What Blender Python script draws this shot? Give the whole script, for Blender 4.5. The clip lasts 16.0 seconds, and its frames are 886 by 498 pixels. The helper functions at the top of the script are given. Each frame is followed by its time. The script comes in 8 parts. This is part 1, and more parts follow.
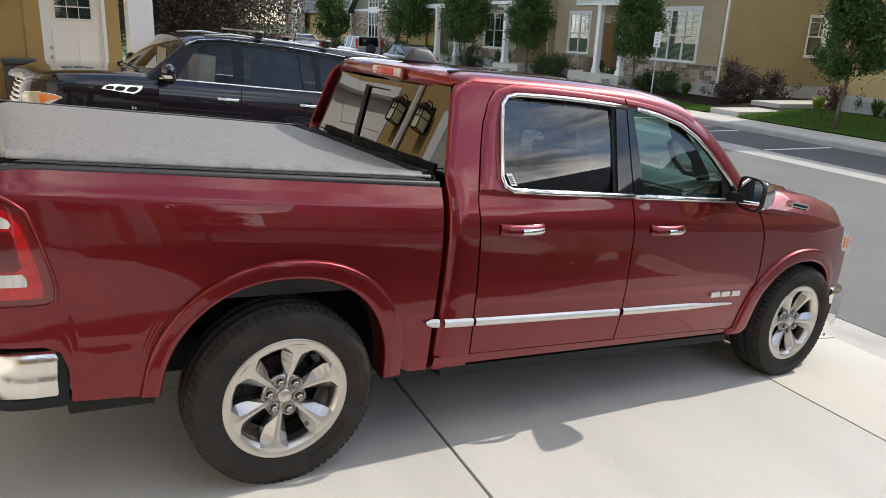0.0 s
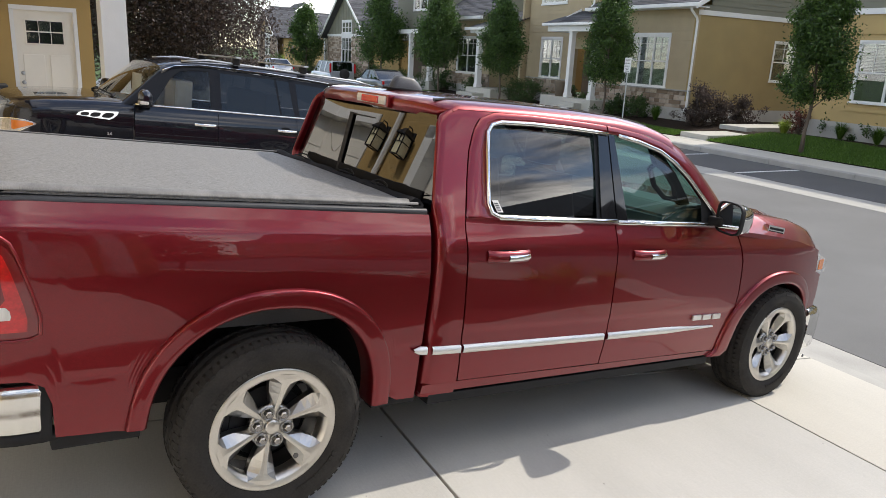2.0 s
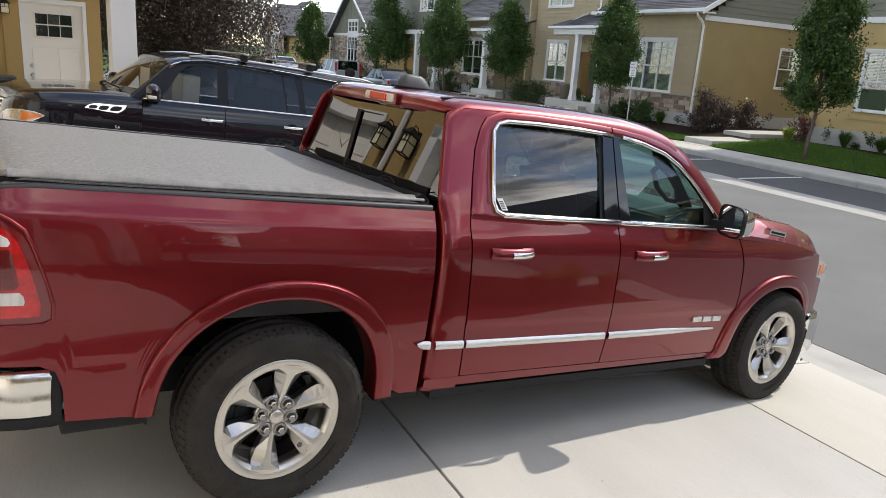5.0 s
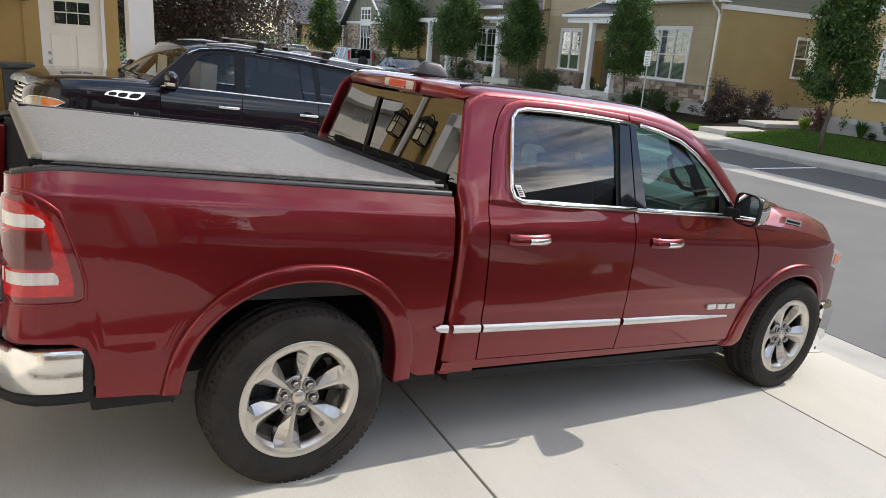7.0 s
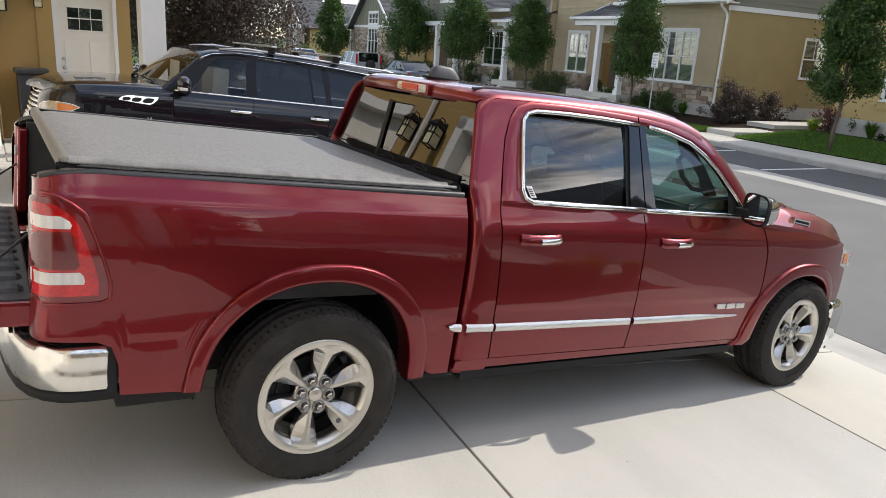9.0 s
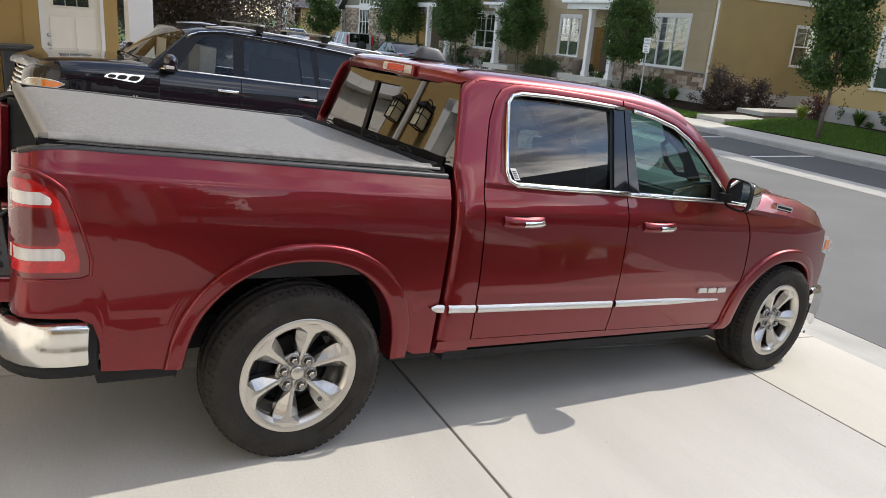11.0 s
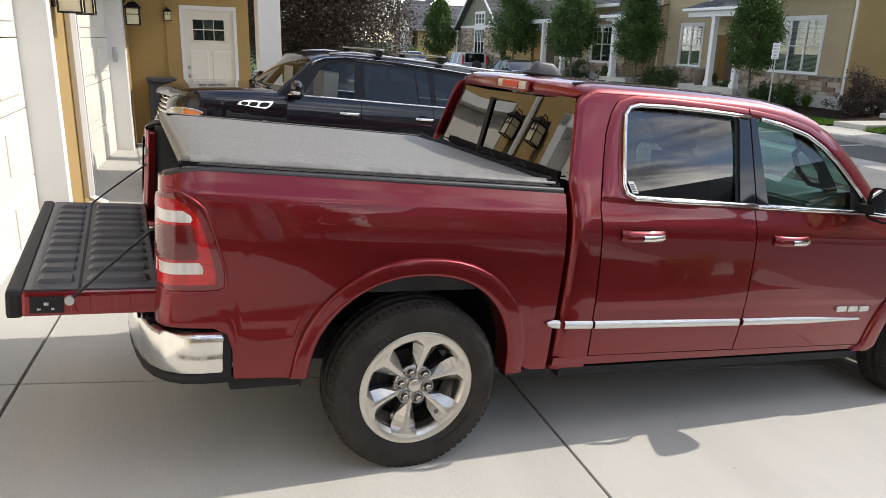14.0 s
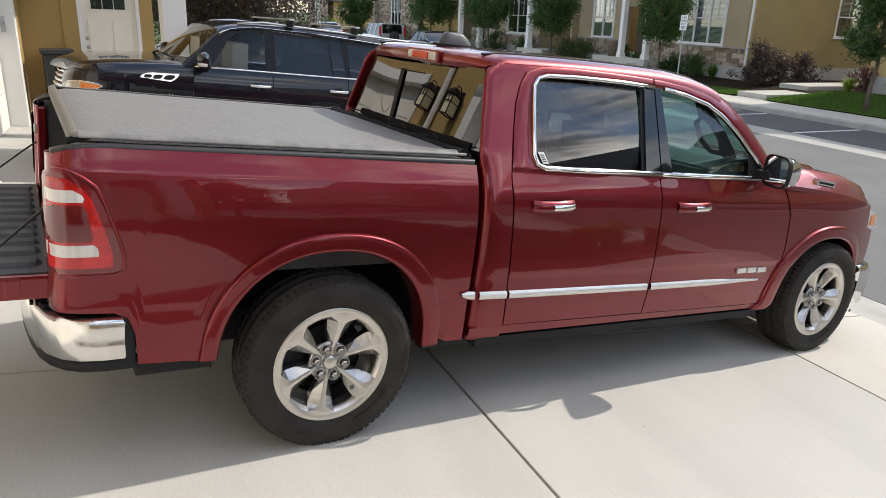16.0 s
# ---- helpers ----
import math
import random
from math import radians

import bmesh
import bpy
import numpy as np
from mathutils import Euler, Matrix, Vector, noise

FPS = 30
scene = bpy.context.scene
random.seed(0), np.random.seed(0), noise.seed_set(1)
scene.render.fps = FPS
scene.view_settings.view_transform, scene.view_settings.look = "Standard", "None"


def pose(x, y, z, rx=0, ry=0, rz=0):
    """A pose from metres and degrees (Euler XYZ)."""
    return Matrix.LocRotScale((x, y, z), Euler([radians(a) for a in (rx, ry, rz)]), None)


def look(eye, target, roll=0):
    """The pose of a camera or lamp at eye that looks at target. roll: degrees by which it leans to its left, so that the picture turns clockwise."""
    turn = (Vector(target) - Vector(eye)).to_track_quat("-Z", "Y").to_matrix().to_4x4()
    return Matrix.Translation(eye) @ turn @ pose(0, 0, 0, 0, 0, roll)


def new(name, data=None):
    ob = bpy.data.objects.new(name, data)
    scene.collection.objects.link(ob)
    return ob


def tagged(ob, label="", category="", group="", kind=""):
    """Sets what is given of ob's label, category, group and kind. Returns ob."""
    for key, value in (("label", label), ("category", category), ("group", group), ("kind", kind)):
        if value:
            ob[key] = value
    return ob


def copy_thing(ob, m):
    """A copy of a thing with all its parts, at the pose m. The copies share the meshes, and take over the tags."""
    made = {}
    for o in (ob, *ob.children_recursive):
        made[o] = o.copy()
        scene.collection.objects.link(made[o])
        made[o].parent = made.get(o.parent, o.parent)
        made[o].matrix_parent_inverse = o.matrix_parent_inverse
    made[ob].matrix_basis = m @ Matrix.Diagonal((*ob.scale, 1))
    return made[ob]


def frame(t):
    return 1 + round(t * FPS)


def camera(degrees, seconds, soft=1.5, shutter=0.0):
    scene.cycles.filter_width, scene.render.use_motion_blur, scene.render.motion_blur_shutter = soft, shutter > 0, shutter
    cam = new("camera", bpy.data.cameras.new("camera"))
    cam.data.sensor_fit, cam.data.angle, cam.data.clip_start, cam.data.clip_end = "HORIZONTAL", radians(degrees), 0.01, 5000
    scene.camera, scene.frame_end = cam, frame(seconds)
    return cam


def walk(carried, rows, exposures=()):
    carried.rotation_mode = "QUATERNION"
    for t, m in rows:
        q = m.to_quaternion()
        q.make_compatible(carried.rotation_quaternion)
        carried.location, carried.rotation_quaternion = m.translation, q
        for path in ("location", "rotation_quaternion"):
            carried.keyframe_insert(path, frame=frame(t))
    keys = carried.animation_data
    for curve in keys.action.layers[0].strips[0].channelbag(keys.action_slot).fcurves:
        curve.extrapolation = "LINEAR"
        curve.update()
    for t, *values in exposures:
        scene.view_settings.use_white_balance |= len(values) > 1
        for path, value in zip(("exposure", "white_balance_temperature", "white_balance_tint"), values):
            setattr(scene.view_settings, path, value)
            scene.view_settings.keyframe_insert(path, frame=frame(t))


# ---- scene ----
cam = camera(63.6, 16.0, soft=0.8)
PATH = [
    (0, (-0.859, -3.554, 1.907), (0.163, -1.939, 1.318), 2.8),
    (0.5, (-0.865, -3.529, 1.905), (0.136, -1.901, 1.315), 3.1),
    (1, (-0.908, -3.52, 1.916), (0.137, -1.907, 1.362), 2.9),
    (1.5, (-0.92, -3.512, 1.918), (0.157, -1.915, 1.38), 2.7),
    (2, (-0.91, -3.518, 1.923), (0.18, -1.926, 1.399), 2.9),
    (2.5, (-0.913, -3.516, 1.92), (0.189, -1.931, 1.397), 3.1),
    (3, (-0.911, -3.515, 1.921), (0.19, -1.927, 1.403), 3.0),
    (3.5, (-0.917, -3.523, 1.921), (0.18, -1.933, 1.402), 3.1),
    (6, (-0.964, -3.559, 1.909), (0.123, -1.968, 1.372), 4.6),
    (6.5, (-0.975, -3.564, 1.911), (0.113, -1.977, 1.363), 4.8),
    (7, (-1.009, -3.581, 1.907), (0.049, -1.976, 1.354), 4.1),
    (7.5, (-1.032, -3.574, 1.905), (-0.005, -1.949, 1.354), 3.9),
    (8, (-1.07, -3.579, 1.905), (-0.064, -1.941, 1.354), 3.4),
    (8.5, (-1.067, -3.599, 1.91), (-0.04, -1.972, 1.365), 3.4),
    (11, (-1.044, -3.651, 1.906), (0.016, -2.06, 1.317), 4.6),
    (11.5, (-1.039, -3.639, 1.902), (0.04, -2.063, 1.309), 4.6),
    (12, (-1.028, -3.634, 1.9), (0.071, -2.076, 1.296), 4.7),
    (12.5, (-1.027, -3.644, 1.902), (0.066, -2.084, 1.291), 4.0),
    (13, (-1.03, -3.652, 1.905), (0.017, -2.042, 1.347), 3.3),
    (13.5, (-1.043, -3.652, 1.911), (-0.211, -1.917, 1.368), 1.5),
    (14, (-1.051, -3.667, 1.9), (-0.271, -1.913, 1.34), 1.7),
    (14.5, (-1.038, -3.669, 1.894), (-0.164, -1.973, 1.294), 2.6),
    (15, (-1.009, -3.659, 1.896), (-0.109, -1.984, 1.277), 2.4),
    (15.5, (-0.998, -3.657, 1.894), (-0.074, -1.997, 1.27), 2.2),
    (16, (-0.996, -3.671, 1.896), (-0.034, -2.032, 1.271), 2.0),
]
walk(cam, [(t, look(eye, target, roll)) for t, eye, target, roll in PATH], exposures=((0.0, 0.27, 6800, 11), (16.0, 0.27, 6800, 11)))

# ---------- light ----------
world = bpy.data.worlds.new("sky")
scene.world = world
world.use_nodes = True
wn, wl = world.node_tree.nodes, world.node_tree.links
sky = wn.new("ShaderNodeTexSky")
sky.sky_type = "NISHITA"
sky.sun_disc = False
sky.sun_elevation = radians(42)
sky.sun_rotation = radians(92)
sky.altitude = 1300
# scattered clouds over the whole dome
co = wn.new("ShaderNodeTexCoord")
cmap = wn.new("ShaderNodeMapping")
cmap.inputs["Scale"].default_value = (1.0, 1.0, 2.6)
cno = wn.new("ShaderNodeTexNoise")
cno.inputs["Scale"].default_value = 2.6
cno.inputs["Detail"].default_value = 7
cno.inputs["Roughness"].default_value = 0.6
crm = wn.new("ShaderNodeValToRGB")
crm.color_ramp.elements[0].position, crm.color_ramp.elements[0].color = 0.47, (0, 0, 0, 1)
crm.color_ramp.elements[1].position, crm.color_ramp.elements[1].color = 0.63, (1, 1, 1, 1)
cmx = wn.new("ShaderNodeMix")
cmx.data_type = "RGBA"
shade = wn.new("ShaderNodeTexNoise")
shade.inputs["Scale"].default_value = 4.2
shade.inputs["Detail"].default_value = 8
shade.inputs["Roughness"].default_value = 0.62
shade.inputs["Distortion"].default_value = 0.5
tone = wn.new("ShaderNodeValToRGB")
tone.color_ramp.elements[0].position, tone.color_ramp.elements[0].color = 0.36, (2.6, 2.7, 3.0, 1)
tone.color_ramp.elements[1].position, tone.color_ramp.elements[1].color = 0.66, (16.0, 15.8, 15.4, 1)
wl.new(cmap.outputs["Vector"], shade.inputs["Vector"])
wl.new(shade.outputs["Fac"], tone.inputs["Fac"])
wl.new(tone.outputs["Color"], cmx.inputs[7])
wl.new(co.outputs["Generated"], cmap.inputs["Vector"])
wl.new(cmap.outputs["Vector"], cno.inputs["Vector"])
wl.new(cno.outputs["Fac"], crm.inputs["Fac"])
wl.new(crm.outputs["Color"], cmx.inputs[0])
wl.new(sky.outputs["Color"], cmx.inputs[6])
wl.new(cmx.outputs[2], wn["Background"].inputs["Color"])
wn["Background"].inputs["Strength"].default_value = 0.225

sun = new("sun", bpy.data.lights.new("sun", "SUN"))
sun.data.energy, sun.data.angle, sun.data.color = 3.3, radians(0.55), (1.0, 0.955, 0.88)
sun.matrix_world = look((31, 0.6, 27), (0, 0, 0))

# ---------- frames of the plan ----------
DRIVE = pose(0, 0, 0, 0, 5.0, 0)                 # the drive falls five degrees towards the street
LOT = pose(0, 0, 0, 0, 0, -7.13)                 # x across the street, y along it
SLABS = DRIVE @ pose(0, 0, 0, 0, 0, -7.13)
GAR = pose(-1.9, 0, 0, 0, 0, -4.86)              # the garage front lies in its y-z plane


# ---------- materials ----------
def shader(name, color, rough=0.6, metal=0.0, var=0.12, scale=6.0, fine=90.0, bump=0.15, coat=0.0, spec=0.5,
           grain=None, color2=None, rvar=0.1, islands=0.0, objects=0.0, trans=0.0, depth=0.004):
    """A procedural surface: two scales of noise over a base colour, with relief and uneven gloss."""
    m = bpy.data.materials.new(name)
    m.use_nodes = True
    n, l = m.node_tree.nodes, m.node_tree.links
    b = n["Principled BSDF"]
    tc = n.new("ShaderNodeTexCoord")
    vec = tc.outputs["Object"]
    if grain:
        mp = n.new("ShaderNodeMapping")
        mp.inputs["Scale"].default_value = grain
        l.new(vec, mp.inputs["Vector"])
        vec = mp.outputs["Vector"]

    def noise_at(s, detail=4.0):
        t = n.new("ShaderNodeTexNoise")
        t.inputs["Scale"].default_value, t.inputs["Detail"].default_value = s, detail
        l.new(vec, t.inputs["Vector"])
        return t.outputs["Fac"]

    big, small = noise_at(scale), noise_at(fine, 3.0)
    add = n.new("ShaderNodeMath")
    add.operation = "MULTIPLY_ADD"
    add.inputs[1].default_value = 0.45
    l.new(small, add.inputs[0])
    mul = n.new("ShaderNodeMath")
    mul.operation, mul.inputs[1].default_value = "MULTIPLY", 0.75
    l.new(big, mul.inputs[0])
    l.new(mul.outputs[0], add.inputs[2])
    last = add.outputs[0]
    if islands or objects:
        g = n.new("ShaderNodeNewGeometry") if islands else n.new("ShaderNodeObjectInfo")
        k = n.new("ShaderNodeMath")
        k.operation = "MULTIPLY_ADD"
        k.inputs[1].default_value = islands or objects
        l.new(g.outputs["Random Per Island" if islands else "Random"], k.inputs[0])
        l.new(last, k.inputs[2])
        s2 = n.new("ShaderNodeMath")
        s2.operation, s2.inputs[1].default_value = "SUBTRACT", (islands or objects) / 2
        l.new(k.outputs[0], s2.inputs[0])
        last = s2.outputs[0]
    ramp = n.new("ShaderNodeValToRGB")
    c = Vector(color)
    if color2 is None:
        lo, hi = c * (1 - var), c * (1 + var)
    else:
        lo, hi = c, Vector(color2)
    e = ramp.color_ramp.elements
    e[0].position, e[0].color = 0.38, (*lo, 1)
    e[1].position, e[1].color = 0.82, (*[min(1, v) for v in hi], 1)
    l.new(last, ramp.inputs["Fac"])
    l.new(ramp.outputs["Color"], b.inputs["Base Color"])
    r = n.new("ShaderNodeMapRange")
    r.inputs[3].default_value, r.inputs[4].default_value = max(0.0, rough - rvar * rough), min(1, rough + rvar * rough)
    l.new(big, r.inputs[0])
    l.new(r.outputs[0], b.inputs["Roughness"])
    b.inputs["Metallic"].default_value = metal
    b.inputs["Specular IOR Level"].default_value = spec
    b.inputs["Coat Weight"].default_value = coat
    b.inputs["Coat Roughness"].default_value = 0.03
    if trans:
        b.inputs["Transmission Weight"].default_value = trans
    if bump:
        bp = n.new("ShaderNodeBump")
        bp.inputs["Strength"].default_value, bp.inputs["Distance"].default_value = bump, depth
        l.new(last, bp.inputs["Height"])
        l.new(bp.outputs["Normal"], b.inputs["Normal"])
    return m


def pane(name, tint, rough=0.0, clear=0.08, sheen=(1, 1, 1)):
    """Window glass: a thin tinted sheet that reflects by its angle and lets light pass."""
    m = bpy.data.materials.new(name)
    m.use_nodes = True
    n, l = m.node_tree.nodes, m.node_tree.links
    n.remove(n["Principled BSDF"])
    tr, gl, mx = n.new("ShaderNodeBsdfTransparent"), n.new("ShaderNodeBsdfGlossy"), n.new("ShaderNodeMixShader")
    tr.inputs["Color"].default_value = (*tint, 1)
    gl.inputs["Roughness"].default_value = rough
    gl.inputs["Color"].default_value = (*sheen, 1)
    lw = n.new("ShaderNodeLayerWeight")
    lw.inputs["Blend"].default_value = 0.5
    pw = n.new("ShaderNodeMath")
    pw.operation, pw.inputs[1].default_value = "POWER", 5.0
    ma = n.new("ShaderNodeMath")
    ma.operation, ma.inputs[1].default_value, ma.inputs[2].default_value = "MULTIPLY_ADD", 1.0 - clear, clear
    l.new(lw.outputs["Facing"], pw.inputs[0])
    l.new(pw.outputs[0], ma.inputs[0])
    l.new(ma.outputs[0], mx.inputs[0])
    l.new(tr.outputs[0], mx.inputs[1])
    l.new(gl.outputs[0], mx.inputs[2])
    l.new(mx.outputs[0], n["Material Output"].inputs["Surface"])
    return m


def concrete(name, color, streak=0.10, broom=0.3):
    """Broom-finished concrete: worn pale streaks, faint stains, fine grit and brush lines along y."""
    m = bpy.data.materials.new(name)
    m.use_nodes = True
    n, l = m.node_tree.nodes, m.node_tree.links
    b = n["Principled BSDF"]
    tc = n.new("ShaderNodeTexCoord")

    def noise_at(s, grain, detail=4.0, rough=0.5):
        mp = n.new("ShaderNodeMapping")
        mp.inputs["Scale"].default_value = grain
        l.new(tc.outputs["Object"], mp.inputs["Vector"])
        t = n.new("ShaderNodeTexNoise")
        t.inputs["Scale"].default_value, t.inputs["Detail"].default_value = s, detail
        t.inputs["Roughness"].default_value = rough
        l.new(mp.outputs["Vector"], t.inputs["Vector"])
        return t.outputs["Fac"]

    def weigh(parts):
        last = None
        for src, k in parts:
            a = n.new("ShaderNodeMath")
            a.operation = "MULTIPLY_ADD"
            a.inputs[1].default_value = k
            l.new(src, a.inputs[0])
            if last is None:
                a.inputs[2].default_value = 0.0
            else:
                l.new(last, a.inputs[2])
            last = a.outputs[0]
        return last

    wide, patch = noise_at(1.0, (2.6, .35, 1), 3.0), noise_at(1.1, (1, 1, 1), 5.0)
    grit, lines = noise_at(70, (1, 1, 1), 6.0, .7), noise_at(1.0, (190, 9, 1), 3.0)
    oi = n.new("ShaderNodeObjectInfo")
    tone = weigh([(wide, streak * 2.4), (patch, streak * 1.6), (grit, .30), (lines, .16), (oi.outputs["Random"], .08)])
    mid = (streak * 4.0 + .46 + .08) / 2
    r = n.new("ShaderNodeMapRange")
    r.inputs[1].default_value, r.inputs[2].default_value = mid - .30, mid + .30
    r.inputs[3].default_value, r.inputs[4].default_value = .70, 1.30
    l.new(tone, r.inputs[0])
    vo = n.new("ShaderNodeTexVoronoi")
    vo.inputs["Scale"].default_value = 5.0
    l.new(tc.outputs["Object"], vo.inputs["Vector"])
    sp = n.new("ShaderNodeMapRange")
    sp.inputs[1].default_value, sp.inputs[2].default_value = .018, .032
    sp.inputs[3].default_value, sp.inputs[4].default_value = .35, 1.0
    l.new(vo.outputs["Distance"], sp.inputs[0])
    k = n.new("ShaderNodeMath")
    k.operation = "MULTIPLY"
    l.new(r.outputs[0], k.inputs[0])
    l.new(sp.outputs[0], k.inputs[1])
    mx = n.new("ShaderNodeVectorMath")
    mx.operation = "SCALE"
    mx.inputs[0].default_value = color
    l.new(k.outputs[0], mx.inputs["Scale"])
    l.new(mx.outputs[0], b.inputs["Base Color"])
    b.inputs["Roughness"].default_value = .88
    b.inputs["Specular IOR Level"].default_value = .3
    bp = n.new("ShaderNodeBump")
    bp.inputs["Strength"].default_value, bp.inputs["Distance"].default_value = broom, .003
    l.new(weigh([(lines, .6), (grit, .8)]), bp.inputs["Height"])
    l.new(bp.outputs["Normal"], b.inputs["Normal"])
    return m


CONCRETE = concrete("concrete", (0.435, 0.425, 0.395))
CONCRETE_NEW = concrete("pale_concrete", (0.49, 0.468, 0.412), 0.07)
CONCRETE_OLD = shader("kerb_concrete", (0.36, 0.35, 0.32), 0.9, var=0.16, scale=2.5, fine=120, bump=0.3, objects=0.12, depth=0.003)
ASPHALT = shader("asphalt", (0.138, 0.138, 0.134), 0.92, var=0.22, scale=0.7, fine=240, bump=0.5, depth=0.004)
ASPHALT_DARK = shader("dark_asphalt", (0.085, 0.085, 0.085), 0.92, var=0.22, scale=0.7, fine=240, bump=0.5, depth=0.004)
PAINT_LINE = shader("road_paint", (0.7, 0.7, 0.68), 0.7, var=0.15, scale=9)
SOIL = shader("bark_mulch", (0.030, 0.021, 0.015), 0.95, var=0.6, scale=14, fine=60, bump=1.0, depth=0.03, spec=0.08)
MULCH = shader("brown_bark_mulch", (0.060, 0.040, 0.026), 0.95, var=0.7, scale=16, fine=50, bump=1.0, depth=0.03, spec=0.1)
TURF = shader("turf_soil", (0.045, 0.085, 0.015), 0.95, var=0.3, scale=3, fine=150, bump=0.8, depth=0.02)
def leaf_shader(name, lo, hi, thin=0.35, rough=0.5):
    """Leaves and blades: each one its own shade, with light passing through."""
    m = bpy.data.materials.new(name)
    m.use_nodes = True
    n, l = m.node_tree.nodes, m.node_tree.links
    b = n["Principled BSDF"]
    g, r = n.new("ShaderNodeNewGeometry"), n.new("ShaderNodeValToRGB")
    r.color_ramp.elements[0].color, r.color_ramp.elements[1].color = (*lo, 1), (*hi, 1)
    l.new(g.outputs["Random Per Island"], r.inputs["Fac"])
    l.new(r.outputs["Color"], b.inputs["Base Color"])
    b.inputs["Roughness"].default_value = rough
    t, mx = n.new("ShaderNodeBsdfTranslucent"), n.new("ShaderNodeMixShader")
    l.new(r.outputs["Color"], t.inputs["Color"])
    mx.inputs[0].default_value = thin
    l.new(b.outputs[0], mx.inputs[1])
    l.new(t.outputs[0], mx.inputs[2])
    l.new(mx.outputs[0], n["Material Output"].inputs["Surface"])
    return m


BLADE = leaf_shader("grass_blade", (0.045, 0.105, 0.012), (0.13, 0.235, 0.032), 0.4, 0.5)
GRAVEL = shader("river_gravel", (0.28, 0.22, 0.17), 0.85, color2=(0.52, 0.46, 0.40), scale=12, fine=60, bump=0.1, islands=0.9)
STUCCO = shader("ochre_stucco", (0.41, 0.275, 0.105), 0.9, var=0.10, scale=1.2, fine=130, bump=0.35, depth=0.003)
STUCCO_DULL = shader("dull_ochre_stucco", (0.36, 0.265, 0.115), 0.9, var=0.10, scale=1.2, fine=130, bump=0.35, depth=0.003)
STUCCO2 = shader("tan_stucco", (0.50, 0.36, 0.16), 0.9, var=0.10, scale=1.2, fine=130, bump=0.35, depth=0.003)
SIDING = shader("tan_lap_siding", (0.44, 0.35, 0.215), 0.75, var=0.06, scale=2, fine=60, bump=0.1, islands=0.12)
SIDING_GREY = shader("grey_green_siding", (0.22, 0.215, 0.16), 0.75, var=0.06, scale=2, fine=60, bump=0.1, islands=0.12)
SIDING_YELLOW = shader("yellow_siding", (0.47, 0.34, 0.16), 0.75, var=0.06, scale=2, fine=60, bump=0.1, islands=0.1)
TRIM = shader("white_trim_paint", (0.80, 0.79, 0.76), 0.5, var=0.04, scale=3, fine=60, bump=0.05)
DOOR_WHITE = shader("white_door_paint", (0.83, 0.785, 0.69), 0.45, var=0.04, scale=3, fine=80, bump=0.06)
STONE = shader("ledge_stone", (0.22, 0.155, 0.105), 0.9, color2=(0.50, 0.41, 0.32), scale=5, fine=50, bump=0.5, islands=0.8, depth=0.01)
FOUNDATION = shader("foundation_concrete", (0.47, 0.45, 0.41), 0.9, var=0.12, scale=1.5, fine=90, bump=0.3)
SHINGLE = shader("asphalt_shingle", (0.085, 0.085, 0.092), 0.95, var=0.35, scale=5, fine=60, bump=0.6, islands=0.6, depth=0.006)
# near-black colour stands for the shade inside unlit rooms
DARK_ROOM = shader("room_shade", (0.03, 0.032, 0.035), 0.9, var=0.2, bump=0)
BLIND = shader("window_blind", (0.62, 0.61, 0.58), 0.7, var=0.05, bump=0)
DARK_DOOR = shader("brown_door_paint", (0.07, 0.045, 0.03), 0.6, var=0.1, bump=0.05)
BARK = shader("tree_bark", (0.13, 0.10, 0.075), 0.95, var=0.35, scale=12, fine=70, bump=0.9, grain=(1, 1, 0.25), depth=0.01)
LEAF = leaf_shader("pear_leaf", (0.018, 0.048, 0.009), (0.105, 0.190, 0.036), 0.36, 0.36)
LEAF_DARK = leaf_shader("purple_maple_leaf", (0.026, 0.017, 0.015), (0.115, 0.082, 0.066), 0.30, 0.32)
LEAF_RED = leaf_shader("barberry_leaf", (0.06, 0.018, 0.016), (0.20, 0.065, 0.045), 0.35, 0.5)
LEAF_BRIGHT = leaf_shader("lime_grass_leaf", (0.16, 0.24, 0.02), (0.40, 0.48, 0.08), 0.4, 0.5)
LEAF_BUSH = leaf_shader("evergreen_leaf", (0.025, 0.055, 0.013), (0.085, 0.15, 0.035), 0.3, 0.5)
POT = shader("clay_planter", (0.20, 0.16, 0.12), 0.7)
HOUSE_GLASS = pane("house_glass", (0.8, 0.85, 0.85), 0.01, 0.10)
BLACK_IRON = shader("black_iron", (0.02, 0.02, 0.022), 0.5, metal=0.4, var=0.2, bump=0.1)
LAMP_GLASS = shader("frosted_lamp_glass", (0.86, 0.78, 0.52), 0.35, var=0.05, bump=0.05)
STEEL = shader("galvanised_steel", (0.5, 0.51, 0.52), 0.4, metal=0.9, var=0.1)
SIGN_WHITE = shader("sign_enamel", (0.78, 0.78, 0.76), 0.4, var=0.04, bump=0)
SIGN_GREEN = shader("sign_print", (0.03, 0.05, 0.045), 0.5, bump=0)
BIN_PLASTIC = shader("bin_plastic", (0.025, 0.027, 0.03), 0.55, var=0.15)


# ---------- mesh helpers ----------
def finish(bm, smooth=False):
    bmesh.ops.recalc_face_normals(bm, faces=bm.faces[:])
    if smooth:
        for f in bm.faces:
            f.smooth = True


def mesh_of(name, bm, material, smooth=False):
    me = bpy.data.meshes.new(name)
    bm.to_mesh(me)
    bm.free()
    mats = material if isinstance(material, (list, tuple)) else [material]
    for m in mats:
        me.materials.append(m)
    if smooth:
        me.polygons.foreach_set("use_smooth", [True] * len(me.polygons))
    return me


